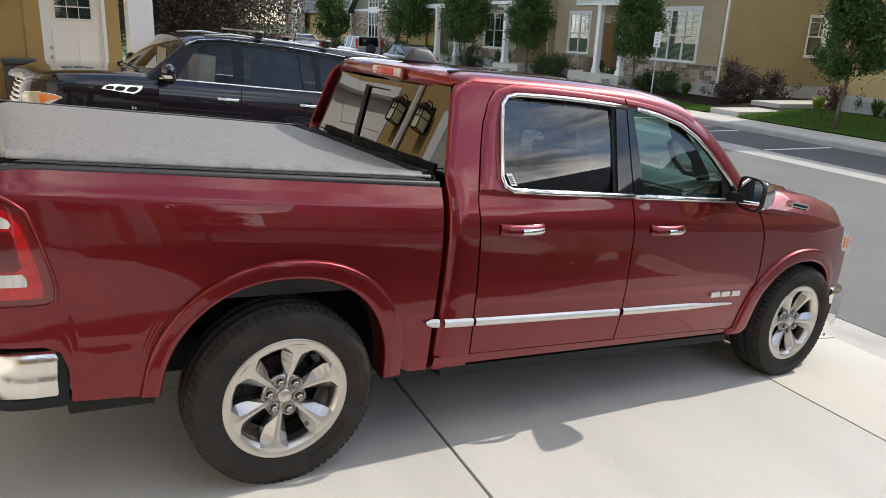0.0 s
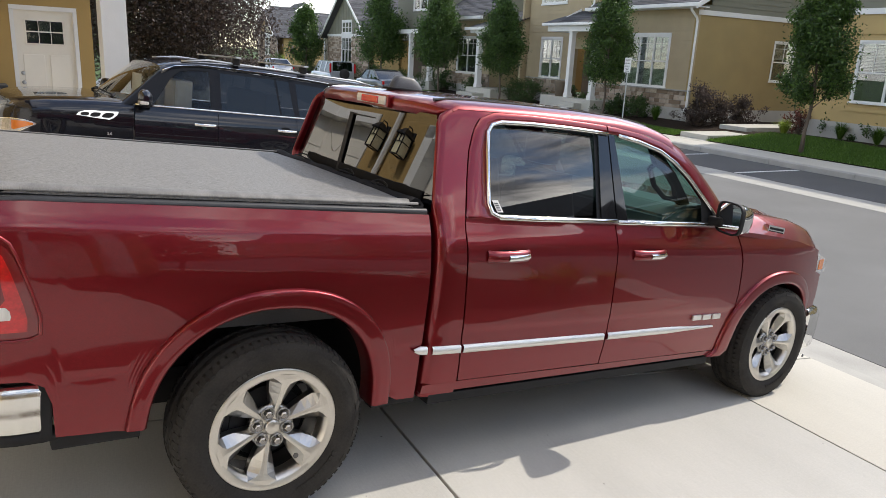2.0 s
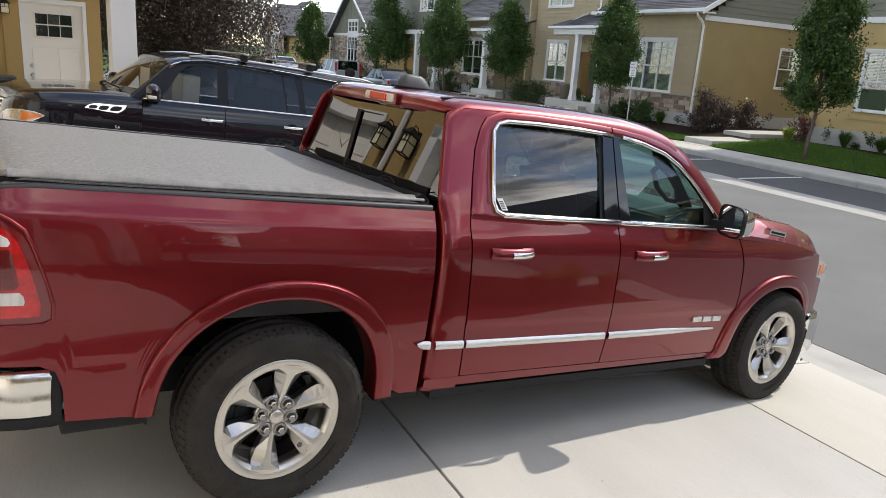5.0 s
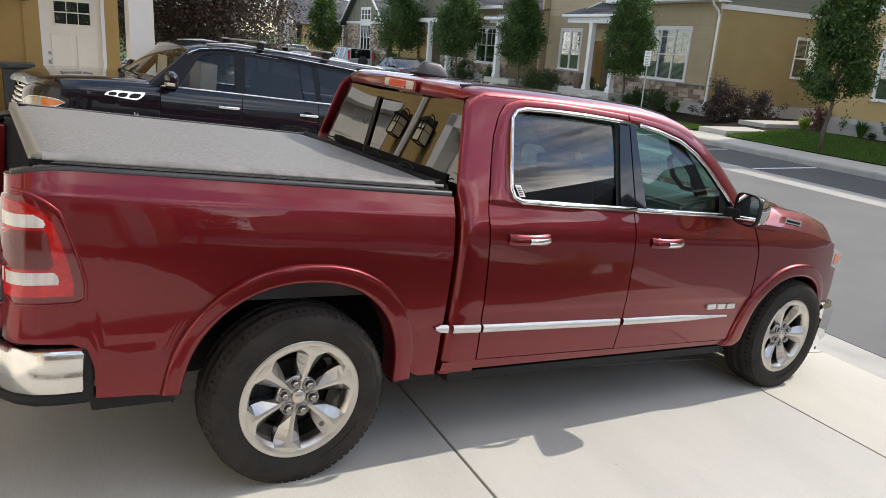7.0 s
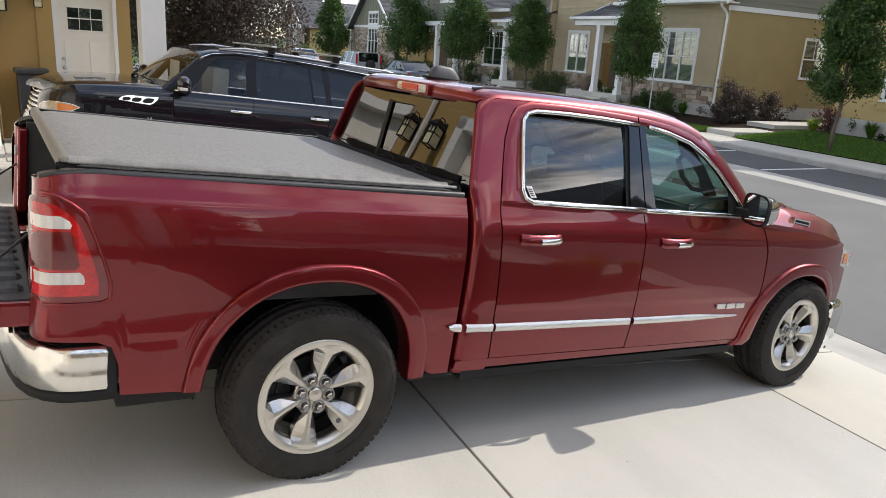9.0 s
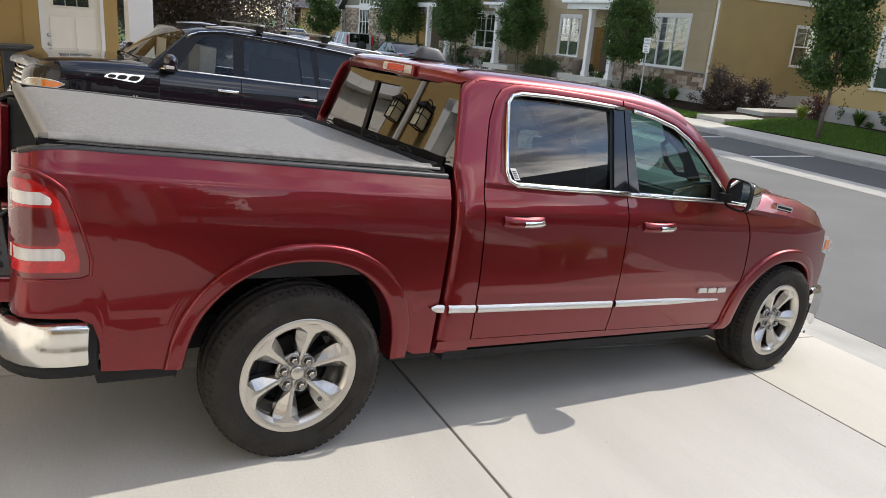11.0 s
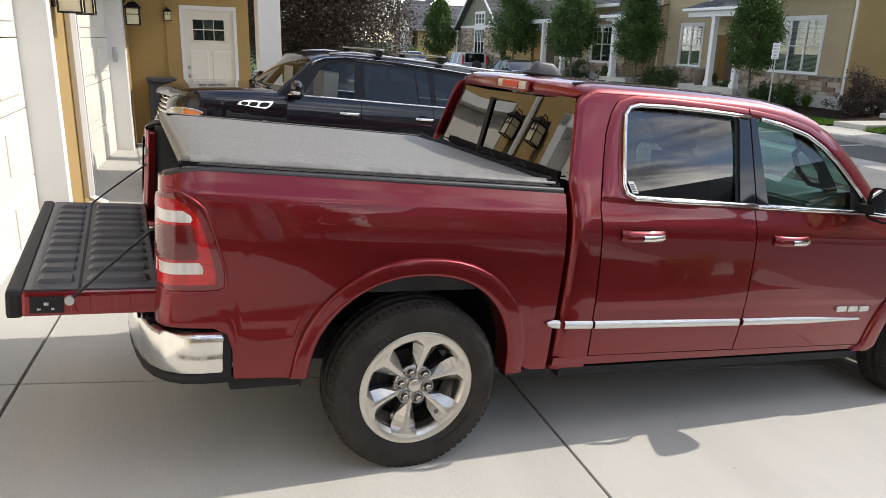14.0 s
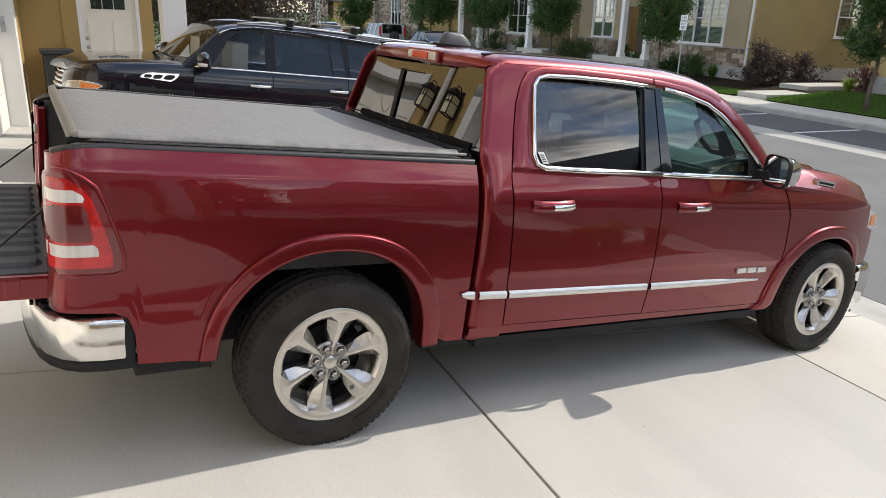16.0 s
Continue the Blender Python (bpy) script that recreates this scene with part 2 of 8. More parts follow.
def part(name, bm, material, parent, label="", smooth=False, kind=""):
    ob = new(name, mesh_of(name, bm, material, smooth))
    ob.parent = parent
    return tagged(ob, label, kind=kind)


def parts(name, material, parent, *args, bevel=0.0):
    """Each box a part of its own."""
    for a in args:
        part(name, boxes(a, bevel=bevel), material, parent)


def root(name, m, label, category, group="", kind=""):
    ob = new(name)
    ob.empty_display_size = 0.2
    ob.matrix_basis = m
    return tagged(ob, label, category, group, kind)


def thing(name, bm, material, m, label, category, group="", kind="", smooth=False):
    ob = new(name, mesh_of(name, bm, material, smooth))
    ob.matrix_basis = m
    return tagged(ob, label, category, group, kind)


def box(bm, x0, x1, y0, y1, z0, z1, bevel=0.0, mi=0):
    v = [bm.verts.new((x, y, z)) for x in (x0, x1) for y in (y0, y1) for z in (z0, z1)]
    fs = [bm.faces.new([v[i] for i in q]) for q in ((0, 1, 3, 2), (4, 6, 7, 5), (0, 4, 5, 1), (2, 3, 7, 6), (0, 2, 6, 4), (1, 5, 7, 3))]
    for f in fs:
        f.material_index = mi
    if bevel:
        es = list({e for f in fs for e in f.edges})
        bmesh.ops.bevel(bm, geom=es, offset=bevel, segments=2, affect="EDGES", profile=0.6)
    return v


def boxes(*args, bevel=0.0):
    bm = bmesh.new()
    for a in args:
        box(bm, *a, bevel=bevel)
    finish(bm)
    return bm


def prism(bm, poly, axis, a, b, mi=0):
    """A closed outline carried along an axis from a to b."""
    def at(p, w):
        return {"x": (w, p[0], p[1]), "y": (p[0], w, p[1]), "z": (p[0], p[1], w)}[axis]
    va, vb = [bm.verts.new(at(p, a)) for p in poly], [bm.verts.new(at(p, b)) for p in poly]
    n = len(poly)
    fs = [bm.faces.new(va[::-1]), bm.faces.new(vb)]
    fs += [bm.faces.new((va[i], va[(i + 1) % n], vb[(i + 1) % n], vb[i])) for i in range(n)]
    for f in fs:
        f.material_index = mi
    return fs


def prisms(*args):
    bm = bmesh.new()
    for a in args:
        prism(bm, *a)
    finish(bm)
    return bm


def tube(bm, pts, radius, sides=8, closed=False, caps=True, squash=None):
    """A round bar along points; radius may be a list. squash: a second radius along z."""
    pts = [Vector(p) for p in pts]
    n = len(pts)
    rad = radius if isinstance(radius, (list, tuple)) else [radius] * n
    rings, up = [], None
    for i, p in enumerate(pts):
        a = pts[(i - 1) % n] if closed or i else p
        b = pts[(i + 1) % n] if closed or i < n - 1 else p
        d = (b - a).normalized()
        if up is None:
            up = Vector((0, 0, 1)) if abs(d.z) < 0.9 else Vector((1, 0, 0))
        side = d.cross(up).normalized()
        up = side.cross(d).normalized()
        rings.append([bm.verts.new(p + (side * math.cos(k) + up * math.sin(k)) * rad[i]) for k in [2 * math.pi * j / sides for j in range(sides)]])
    for i in range(n if closed else n - 1):
        r0, r1 = rings[i], rings[(i + 1) % n]
        for j in range(sides):
            bm.faces.new((r0[j], r0[(j + 1) % sides], r1[(j + 1) % sides], r1[j]))
    if caps and not closed:
        bm.faces.new(rings[0][::-1])
        bm.faces.new(rings[-1])


def tubes(*args, sides=8):
    bm = bmesh.new()
    for pts, r in args:
        tube(bm, pts, r, sides)
    finish(bm)
    return bm


def sheet(bm, rows, closed=False, mi=0):
    """A skin over rows of points."""
    g = [[bm.verts.new(p) for p in row] for row in rows]
    out = []
    for a, b in zip(g, g[1:]):
        n = len(a)
        for j in range(n if closed else n - 1):
            k = (j + 1) % n
            f = bm.faces.new((a[j], a[k], b[k], b[j]))
            f.material_index = mi
            out.append(f)
    return g, out


def lathe(bm, prof, sides=24, axis="y", centre=(0, 0, 0), mi=0):
    """Turn (radius, along) pairs round an axis."""
    rows = []
    for r, h in prof:
        ring = []
        for j in range(sides):
            a = 2 * math.pi * j / sides
            p = (r * math.cos(a), h, r * math.sin(a)) if axis == "y" else (r * math.cos(a), r * math.sin(a), h)
            ring.append(Vector(p) + Vector(centre))
        rows.append(ring)
    sheet(bm, rows, closed=True, mi=mi)

# ---------- ground, street and drives ----------
tagged(thing("ground", boxes((-400, 600, -400, 600, -1.2, -0.72)), TURF, LOT, "flat grassy ground reaching the horizon", "ground", kind="structure"))
thing("road", boxes((5.62, 12.75, -60, 160, -0.8, -0.5)), ASPHALT, LOT, "grey asphalt street with fine aggregate", "road", kind="structure")
thing("parking_road", boxes((13.66, 16.05, -60, 160, -0.8, -0.495)), ASPHALT_DARK, LOT, "dark asphalt of the kerbside parking bays", "road", kind="structure")

gutter = root("gutter", LOT, "pale concrete valley gutter between street and parking bays", "gutter", kind="structure")
for i in range(24):
    y = -12 + i * 3.05
    part("slab", boxes((12.756, 13.654, y, y + 3.04, -0.8, -0.497), bevel=0.006), CONCRETE_OLD, gutter)
near_gutter = root("street_gutter", LOT, "concrete gutter pan along the drive's foot", "gutter", kind="structure")
for i in range(14):
    y = -13 + i * 3.05
    part("slab", prisms(([(5.03, -0.447), (5.25, -0.482), (5.61, -0.502), (5.61, -0.8), (5.03, -0.8)], "y", y, y + 3.042)), CONCRETE_OLD, near_gutter)

kerb = root("kerb", LOT, "grey concrete kerb along the parking bays", "kerb", kind="structure")
walk_slabs = root("pavement", LOT, "pale concrete pavement slabs behind the kerb", "pavement", kind="structure")
KERB_PROFILE = [(16.05, -0.8), (16.05, -0.497), (16.07, -0.375), (16.10, -0.352), (16.21, -0.35), (16.21, -0.8)]
for i in range(40):
    y = -10 + i * 2.45
    part("kerb_stone", prisms((KERB_PROFILE, "y", y, y + 2.435)), CONCRETE_OLD, kerb)
for i in range(60):
    y = -10 + i * 1.63
    part("slab", boxes((16.22, 17.55, y, y + 1.618, -0.8, -0.345), bevel=0.006), CONCRETE_NEW, walk_slabs)
for i in range(10):
    y = 8.55 + i * 3.0
    thing("bay_line", boxes((13.7, 15.95, y, y + 0.1, -0.5, -0.491)), PAINT_LINE, LOT, "white painted parking bay line on the asphalt", "road marking", group="parking bay lines")

# lawn and planting bed rise to the houses
def rise(x):
    return -0.35 + max(0.0, min(1.0, (x - 17.55) / 3.0)) * 0.22
bm = bmesh.new()
rows = [[(x, y, rise(x) + 0.02 * noise.noise((x, y * 0.4, 0))) for x in [17.56 + 0.25 * k for k in range(45)]] for y in [-14 + 1.0 * k for k in range(130)]]
sheet(bm, rows)
finish(bm, True)
thing("lawn_bed", bm, SOIL, LOT, "dark bark mulch bed before the houses", "planting bed", kind="structure")

def turf(y0, y1, x0, x1, n, seed):
    """Mown grass: a low sheet with many short blades."""
    rnd = random.Random(seed)
    bm = bmesh.new()
    nx, ny = 12, max(4, int((y1 - y0) / 0.4))
    rows = []
    for j in range(ny + 1):
        y = y0 + (y1 - y0) * j / ny
        rows.append([(x0 + (x1(y) - x0) * i / nx, y, rise(x0 + (x1(y) - x0) * i / nx) + 0.03 + 0.012 * noise.noise((i * .9, y, 3))) for i in range(nx + 1)])
    sheet(bm, rows)
    for k in range(n):
        y = rnd.uniform(y0, y1)
        x = rnd.uniform(x0, x1(y))
        z = rise(x) + 0.025
        h, a, w = rnd.uniform(0.035, 0.085), rnd.uniform(0, 6.28), 0.012
        dx, dy = math.cos(a) * w, math.sin(a) * w
        t = (x + rnd.uniform(-.03, .03), y + rnd.uniform(-.03, .03), z + h)
        bm.faces.new([bm.verts.new((x - dx, y - dy, z)), bm.verts.new((x + dx, y + dy, z)), bm.verts.new(t)])
    finish(bm)
    return bm
thing("lawn", turf(2.0, 13.32, 17.57, lambda y: 20.75 + 0.35 * math.sin(y * .6) - max(0, y - 12.2) * .5, 44000, 3), BLADE, LOT, "short green lawn strip along the pavement", "lawn", kind="stuff")
thing("lawn", turf(14.75, 24, 17.57, lambda y: 18.75 + 0.3 * math.sin(y * .7), 14000, 4), BLADE, LOT, "short green lawn strip along the pavement", "lawn", kind="stuff")
thing("lawn", turf(26, 60, 17.57, lambda y: 18.75, 9000, 5), BLADE, LOT, "short green lawn strip along the pavement", "lawn", kind="stuff")

# the drive: slabs with sawn joints
drive = root("driveway", SLABS, "light grey broom-finished concrete drive in large slabs", "driveway", kind="structure")
EDGES = [-2.45, -1.70, 0.99, 3.61, 5.03]
CROSS = [-2.06, 0.02, 2.75]
for a, b in zip(EDGES, EDGES[1:]):
    cuts = CROSS if a < 3.5 else [-2.06, -1.74, 0.02, 2.75]
    for c, d in zip(cuts, cuts[1:]):
        part("slab", boxes((a + .008, b - .008, c + .006, d - .006, -0.2, 0.0), bevel=0.005), CONCRETE_NEW if a > 3.5 else CONCRETE, drive)
drive2 = root("driveway", SLABS, "light grey concrete drive before the neighbouring garage", "driveway", kind="structure")
for a, b in zip([-2.6, -0.6, 1.2, 3.0], [-0.6, 1.2, 3.0, 5.03]):
    for c, d in zip([4.25, 6.7], [6.7, 9.15]):
        part("slab", boxes((a + .004, b - .004, c + .004, d - .004, -0.2, 0.0), bevel=0.005), CONCRETE, drive2)
thing("strip_kerb", boxes((-1.7, 5.0, 3.98, 4.24, -0.2, 0.002), bevel=0.01), CONCRETE, SLABS, "narrow concrete edging beside the gravel strip", "edging", kind="structure")
# planting bed along the other edge of the drive
bm = bmesh.new()
sheet(bm, [[(x, y, .02 * noise.noise((x * 3, y * 3, 0)) - .03) for x in [-2.4 + .2 * k for k in range(38)]] for y in [-2.07 - .15 * k for k in range(38)]])
finish(bm, True)
thing("planting_bed", bm, MULCH, SLABS, "brown bark mulch bed beside the drive", "planting bed", kind="structure")
drive3 = root("driveway", SLABS @ pose(0, -2.40, 0, 0, 0, -2.5), "light grey concrete drive of the neighbouring house", "driveway", kind="structure")
for a, b in zip([-2.6, -1.05], [-1.05, 0.52]):
    for c, d in zip([-5.2, -2.7], [-2.7, 0.0]):
        part("slab", boxes((a + .006, b - .006, c + .006, d - .006, -0.2, 0.0), bevel=0.005), CONCRETE, drive3)
side_walk = root("pavement", SLABS, "pale concrete pavement along the near side of the street", "pavement", kind="structure")
for k in range(9):
    part("slab", boxes((4.15, 5.02, -4.27 - 1.5 * k, -2.78 - 1.5 * k, -0.2, 0.0), bevel=0.005), CONCRETE_NEW, side_walk)
# river gravel between the drives
rnd = random.Random(8)
bm = bmesh.new()
box(bm, -1.7, 5.0, 2.752, 3.975, -0.2, -0.05)
pebble = [Vector((math.cos(a) * c, math.sin(a) * c, s)) for c, s in ((0.6, -.7), (1, -.1), (.75, .55)) for a in [k * 1.2566 for k in range(5)]]
for k in range(5200):
    x, y = rnd.uniform(-1.68, 1.8), rnd.uniform(2.77, 3.96)
    s = rnd.uniform(0.012, 0.035)
    m = pose(x, y, -0.045 + rnd.uniform(0, .04), rnd.uniform(0, 60), rnd.uniform(0, 60), rnd.uniform(0, 360)) @ Matrix.Diagonal((s * rnd.uniform(.9, 1.5), s, s * rnd.uniform(.5, .8), 1))
    v = [bm.verts.new(m @ p) for p in pebble]
    for r in (0, 5):
        for j in range(5):
            bm.faces.new((v[r + j], v[r + (j + 1) % 5], v[r + 5 + (j + 1) % 5], v[r + 5 + j]))
    bm.faces.new(v[10:15])
finish(bm)
thing("gravel_strip", bm, GRAVEL, SLABS, "tan and grey rounded river gravel strip", "gravel", kind="stuff")


# ---------- windows, siding, houses ----------
def window(parent, m, w, h, cols=2, grid=True, trim=0.09, bottom=True, blind=0.0, cut=0.5):
    """A sash window in the plane x = 0 of m, looking to -x, its lower corner at y = z = 0."""
    win = new("window")
    win.parent, win.matrix_basis = parent, m
    t = trim
    part("casing", boxes((-0.05, 0.02, -t, w + t, h, h + t * 1.35), (-0.045, 0.02, -t, 0, -t * .2, h), (-0.045, 0.02, w, w + t, -t * .2, h)), TRIM, win)
    part("sill", boxes((-0.07, 0.02, -t - .03, w + t + .03, -t, 0), bevel=0.006), TRIM, win)
    args = [(-0.03, 0.03, 0, w, 0, 0.05), (-0.03, 0.03, 0, w, h - .05, h), (-0.03, 0.03, 0, 0.045, 0, h), (-0.03, 0.03, w - .045, w, 0, h), (-0.035, 0.03, 0, w, h * cut - .025, h * cut + .025)]
    for i in range(1, cols):
        args.append((-0.035, 0.03, w * i / cols - .035, w * i / cols + .035, 0, h))
    part("window_frame", boxes(*args), TRIM, win)
    if grid:
        g = []
        for i in range(cols):
            a = w * i / cols
            g.append((-0.012, 0.01, a + w / cols / 2 - .008, a + w / cols / 2 + .008, h * cut, h))
        g.append((-0.012, 0.01, 0, w, h * .85 - .008, h * .85 + .008))
        part("grille", boxes(*g), TRIM, win)
    for i in range(cols):
        for a, b in ((0, h * cut), (h * cut, h)):
            part("pane", boxes((0.004, 0.008, w * i / cols + .03, w * (i + 1) / cols - .03, a + .03, b - .03)), HOUSE_GLASS, win)
    # shallow box behind the panes, the room's shade put into its colour
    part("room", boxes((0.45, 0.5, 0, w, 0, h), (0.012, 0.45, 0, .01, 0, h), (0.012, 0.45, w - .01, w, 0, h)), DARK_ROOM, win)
    if blind:
        bm = bmesh.new()
        z = h - .05
        while z > h - .05 - blind * h:
            prism(bm, [(0.05, z), (0.075, z - .02), (0.078, z - .017), (0.053, z + .003)], "y", 0.05, w - .05)
            z -= 0.045
        finish(bm)
        part("blind", bm, BLIND, win)
    return win


def lap_wall(name, parent, m, outline, material, step=0.15, holes=()):
    """Lapped boards over the outline (a list of (y, z)), each proud at its lower edge; holes are (y0, y1, z0, z1)."""
    zs = [p[1] for p in outline]
    bm = bmesh.new()
    z = min(zs)
    while z < max(zs) - 1e-4:
        z1 = min(z + step, max(zs))
        mid = (z + z1) / 2
        ys = []
        for (a, b), (c, d) in zip(outline, outline[1:] + outline[:1]):
            if (b <= mid < d) or (d <= mid < b):
                ys.append(a + (c - a) * (mid - b) / (d - b))
        ys.sort()
        for y0, y1 in zip(ys[::2], ys[1::2]):
            cuts = sorted([(h[0], h[1]) for h in holes if h[2] < mid < h[3] and h[1] > y0 and h[0] < y1])
            a = y0
            spans = []
            for h0, h1 in cuts:
                if h0 > a:
                    spans.append((a, h0))
                a = max(a, h1)
            if a < y1:
                spans.append((a, y1))
            for s0, s1 in spans:
                prism(bm, [(-0.022, z), (-0.006, z1), (0.02, z1), (0.02, z)], "y", s0, s1)
        z = z1
    finish(bm)
    ob = part(name, bm, material, parent)
    ob.matrix_basis = m
    return ob


def stone_wall(parent, y0, y1, z0, z1, seed, x=0.0, single=False):
    """Ledge stone: uneven courses of split blocks, proud by different depths."""
    rnd = random.Random(seed)
    blocks = []
    z = z0
    while z < z1 - .03:
        h = min(rnd.uniform(0.09, 0.2), z1 - z)
        if z1 - z - h < .05:
            h = z1 - z
        y = y0
        while y < y1:
            w = min(rnd.uniform(0.18, 0.62), y1 - y)
            if y1 - y - w < .1:
                w = y1 - y
            d = rnd.uniform(0.02, 0.06)
            blocks.append((x - d, x + .05, y + .006, y + w - .006, z + .006, z + h - .006))
            y += w
        z += h
    part("mortar", boxes((x, x + .06, y0, y1, z0, z1)), CONCRETE_OLD, parent)
    if single:
        for b in blocks:
            part("stone", boxes(b, bevel=0.012), STONE1, parent)
    else:
        part("stonework", boxes(*blocks, bevel=0.01), STONE, parent, kind="stuff")
STONE1 = shader("split_ledge_stone", (0.22, 0.155, 0.105), 0.9, color2=(0.50, 0.41, 0.32), scale=5, fine=50, bump=0.5, objects=0.8, depth=0.01)


def shingles(name, parent, a, b, c, d, material=None, course=0.16):
    """A shingled slope: eave corners a, b, ridge corners d, c (d above a)."""
    a, b, c, d = [Vector(p) for p in (a, b, c, d)]
    bm = bmesh.new()
    nrm = (b - a).cross(d - a).normalized()
    if nrm.z < 0:
        nrm = -nrm
    n = max(2, int((d - a).length / course))
    rnd = random.Random(5)
    for i in range(n):
        p, q = a.lerp(d, i / n), b.lerp(c, i / n)
        r, s = a.lerp(d, (i + 1.12) / n), b.lerp(c, (i + 1.12) / n)
        m = max(1, int((q - p).length / 0.9))
        for k in range(m):
            u0, u1 = k / m, (k + 1) / m
            lift = rnd.uniform(0.010, 0.02)
            pts = [p.lerp(q, u0) + nrm * lift, p.lerp(q, u1) + nrm * lift, r.lerp(s, u1) + nrm * .002, r.lerp(s, u0) + nrm * .002]
            lo = [p.lerp(q, u0) - nrm * .03, p.lerp(q, u1) - nrm * .03]
            v = [bm.verts.new(x) for x in pts + lo]
            bm.faces.new(v[:4])
            bm.faces.new((v[0], v[4], v[5], v[1]))
    sheet(bm, [[a - nrm * .04, b - nrm * .04], [d - nrm * .04, c - nrm * .04]])
    return part(name, bm, material or SHINGLE, parent)


# ---------- the houses across the street ----------
F = 20.7


def post(parent, x, y, z0, z1, w=0.16):
    part("porch_post", boxes((x - w, x + w, y - w, y + w, z0, z1), (x - w - .03, x + w + .03, y - w - .03, y + w + .03, z1 - .12, z1),
                             (x - w - .03, x + w + .03, y - w - .03, y + w + .03, z0, z0 + .18)), TRIM, parent)


def house_a():
    h = root("house", LOT, "tan lap-sided house with ledge stone base and white trim", "house", group="houses across the street")
    win1, winp = (18.82, 21.28, 1.10, 3.08), (26.05, 27.70, 1.08, 2.92)
    parts("foundation", FOUNDATION, h, (F + .02, F + .3, 17.4, 29.0, -0.5, 0.34), (F + .02, F + 9, 17.4, 17.6, -0.5, 0.34))
    parts("wall_core", SIDING, h, (F + .05, F + .2, 17.42, win1[0], .34, 4.1), (F + .05, F + .2, win1[1], 23.6, .34, 4.1), (F + .05, F + .2, win1[0], win1[1], .34, win1[2]), (F + .05, F + .2, win1[0], win1[1], win1[3], 4.1), (F + .05, F + .2, 24.95, winp[0], .34, 7.2), (F + .05, F + .2, winp[1], 29.0, .34, 7.2), (F + .05, F + .2, winp[0], winp[1], .34, winp[2]), (F + .05, F + .2, winp[0], winp[1], winp[3], 7.2), (F + .05, F + .2, 23.6, 24.95, 2.5, 7.2))
    lap_wall("siding", h, pose(F + .03, 0, 0), [(17.4, 1.04), (23.6, 1.04), (23.6, 4.1), (17.4, 4.1)], SIDING, 0.17, [win1])
    lap_wall("siding", h, pose(F + .03, 0, 0), [(24.95, 1.04), (29.0, 1.04), (29.0, 7.2), (24.95, 7.2)], SIDING, 0.17, [winp, (25.9, 28.0, 4.55, 6.1)])
    lap_wall("siding", h, pose(F + .03, 0, 0), [(23.6, 2.5), (24.95, 2.5), (24.95, 7.2), (23.6, 7.2)], SIDING, 0.17)
    st = new("stone_base")
    st.parent = h
    stone_wall(st, 17.4, 23.5, .34, 1.0, 11, F + .03, single=True)
    st2 = new("stone_base")
    st2.parent = h
    stone_wall(st2, 25.0, 29.0, .34, 1.0, 12, F + .03)
    parts("stone_cap", CONCRETE_OLD, h, (F - .06, F + .05, 17.36, 23.55, 1.0, 1.05), (F - .06, F + .05, 25.0, 29.0, 1.0, 1.05))
    part("corner_board", boxes((F - .01, F + .06, 17.37, 17.5, 1.05, 4.1)), SIDING, h)
    window(h, pose(F + .03, win1[0], win1[2]), win1[1] - win1[0], win1[3] - win1[2], 3, blind=.97)
    window(h, pose(F + .03, winp[0], winp[2]), winp[1] - winp[0], winp[3] - winp[2], 2, blind=.5)
    window(h, pose(F + .03, 25.95, 4.62), 1.95, 1.4, 2, blind=.4)
    # front door in its recess
    part("entry_door", boxes((F + .5, F + .55, 23.7, 24.85, .34, 2.45), (F + .47, F + .5, 23.85, 24.7, 1.4, 2.25), (F + .47, F + .5, 23.85, 24.7, .55, 1.25)), DARK_DOOR, h)
    parts("porch_floor", CONCRETE_NEW, h, (F - 1.5, F + .5, 21.5, 25.3, -.3, .34), (F - 1.9, F - 1.5, 22.1, 23.3, -.3, .17), (F - 2.3, F - 1.9, 22.1, 23.3, -.3, .0), bevel=0.01)
    post(h, F - 1.25, 23.5, .34, 3.25, .11)
    post(h, F - 1.25, 21.8, .34, 3.25, .11)
    parts("porch_beam", TRIM, h, (F - 1.45, F - 1.05, 21.5, 25.2, 3.2, 3.5), (F - 1.05, F, 21.5, 21.7, 3.2, 3.5), (F - 1.05, F, 25.0, 25.2, 3.2, 3.5))
    part("porch_gutter", boxes((F - 1.66, F - 1.5, 21.3, 25.4, 3.44, 3.56), bevel=0.02), TRIM, h)
    shingles("porch_roof", h, (F - 1.6, 21.3, 3.56), (F - 1.6, 25.4, 3.56), (F + .1, 24.6, 4.2), (F + .1, 22.0, 4.2))
    part("porch_hip", prisms(([(F - 1.55, 3.5), (F + .05, 4.3), (F + .05, 3.5)], "y", 24.7, 24.75)), TRIM, h)
    # low front roof, gutter, downpipe
    shingles("roof", h, (F - .5, 17.0, 4.2), (F - .5, 23.7, 4.2), (F + 5.0, 23.7, 7.2), (F + 5.0, 17.0, 7.2))
    shingles("roof", h, (F + 10.5, 17.0, 4.2), (F + 10.5, 23.7, 4.2), (F + 5.0, 23.7, 7.2), (F + 5.0, 17.0, 7.2))
    part("soffit", boxes((F - .5, F + .05, 17.0, 23.6, 4.08, 4.12)), TRIM, h)
    parts("gutter", TRIM, h, (F - .62, F - .5, 16.95, 23.65, 4.1, 4.24), bevel=0.02)
    part("downpipe", tubes(([(F - .55, 17.3, 4.1), (F - .5, 17.32, 3.98), (F - .1, 17.42, 3.75), (F - .03, 17.42, 3.6), (F - .03, 17.42, 0.4), (F - .2, 17.42, .25)], 0.045), sides=6), TRIM, h)
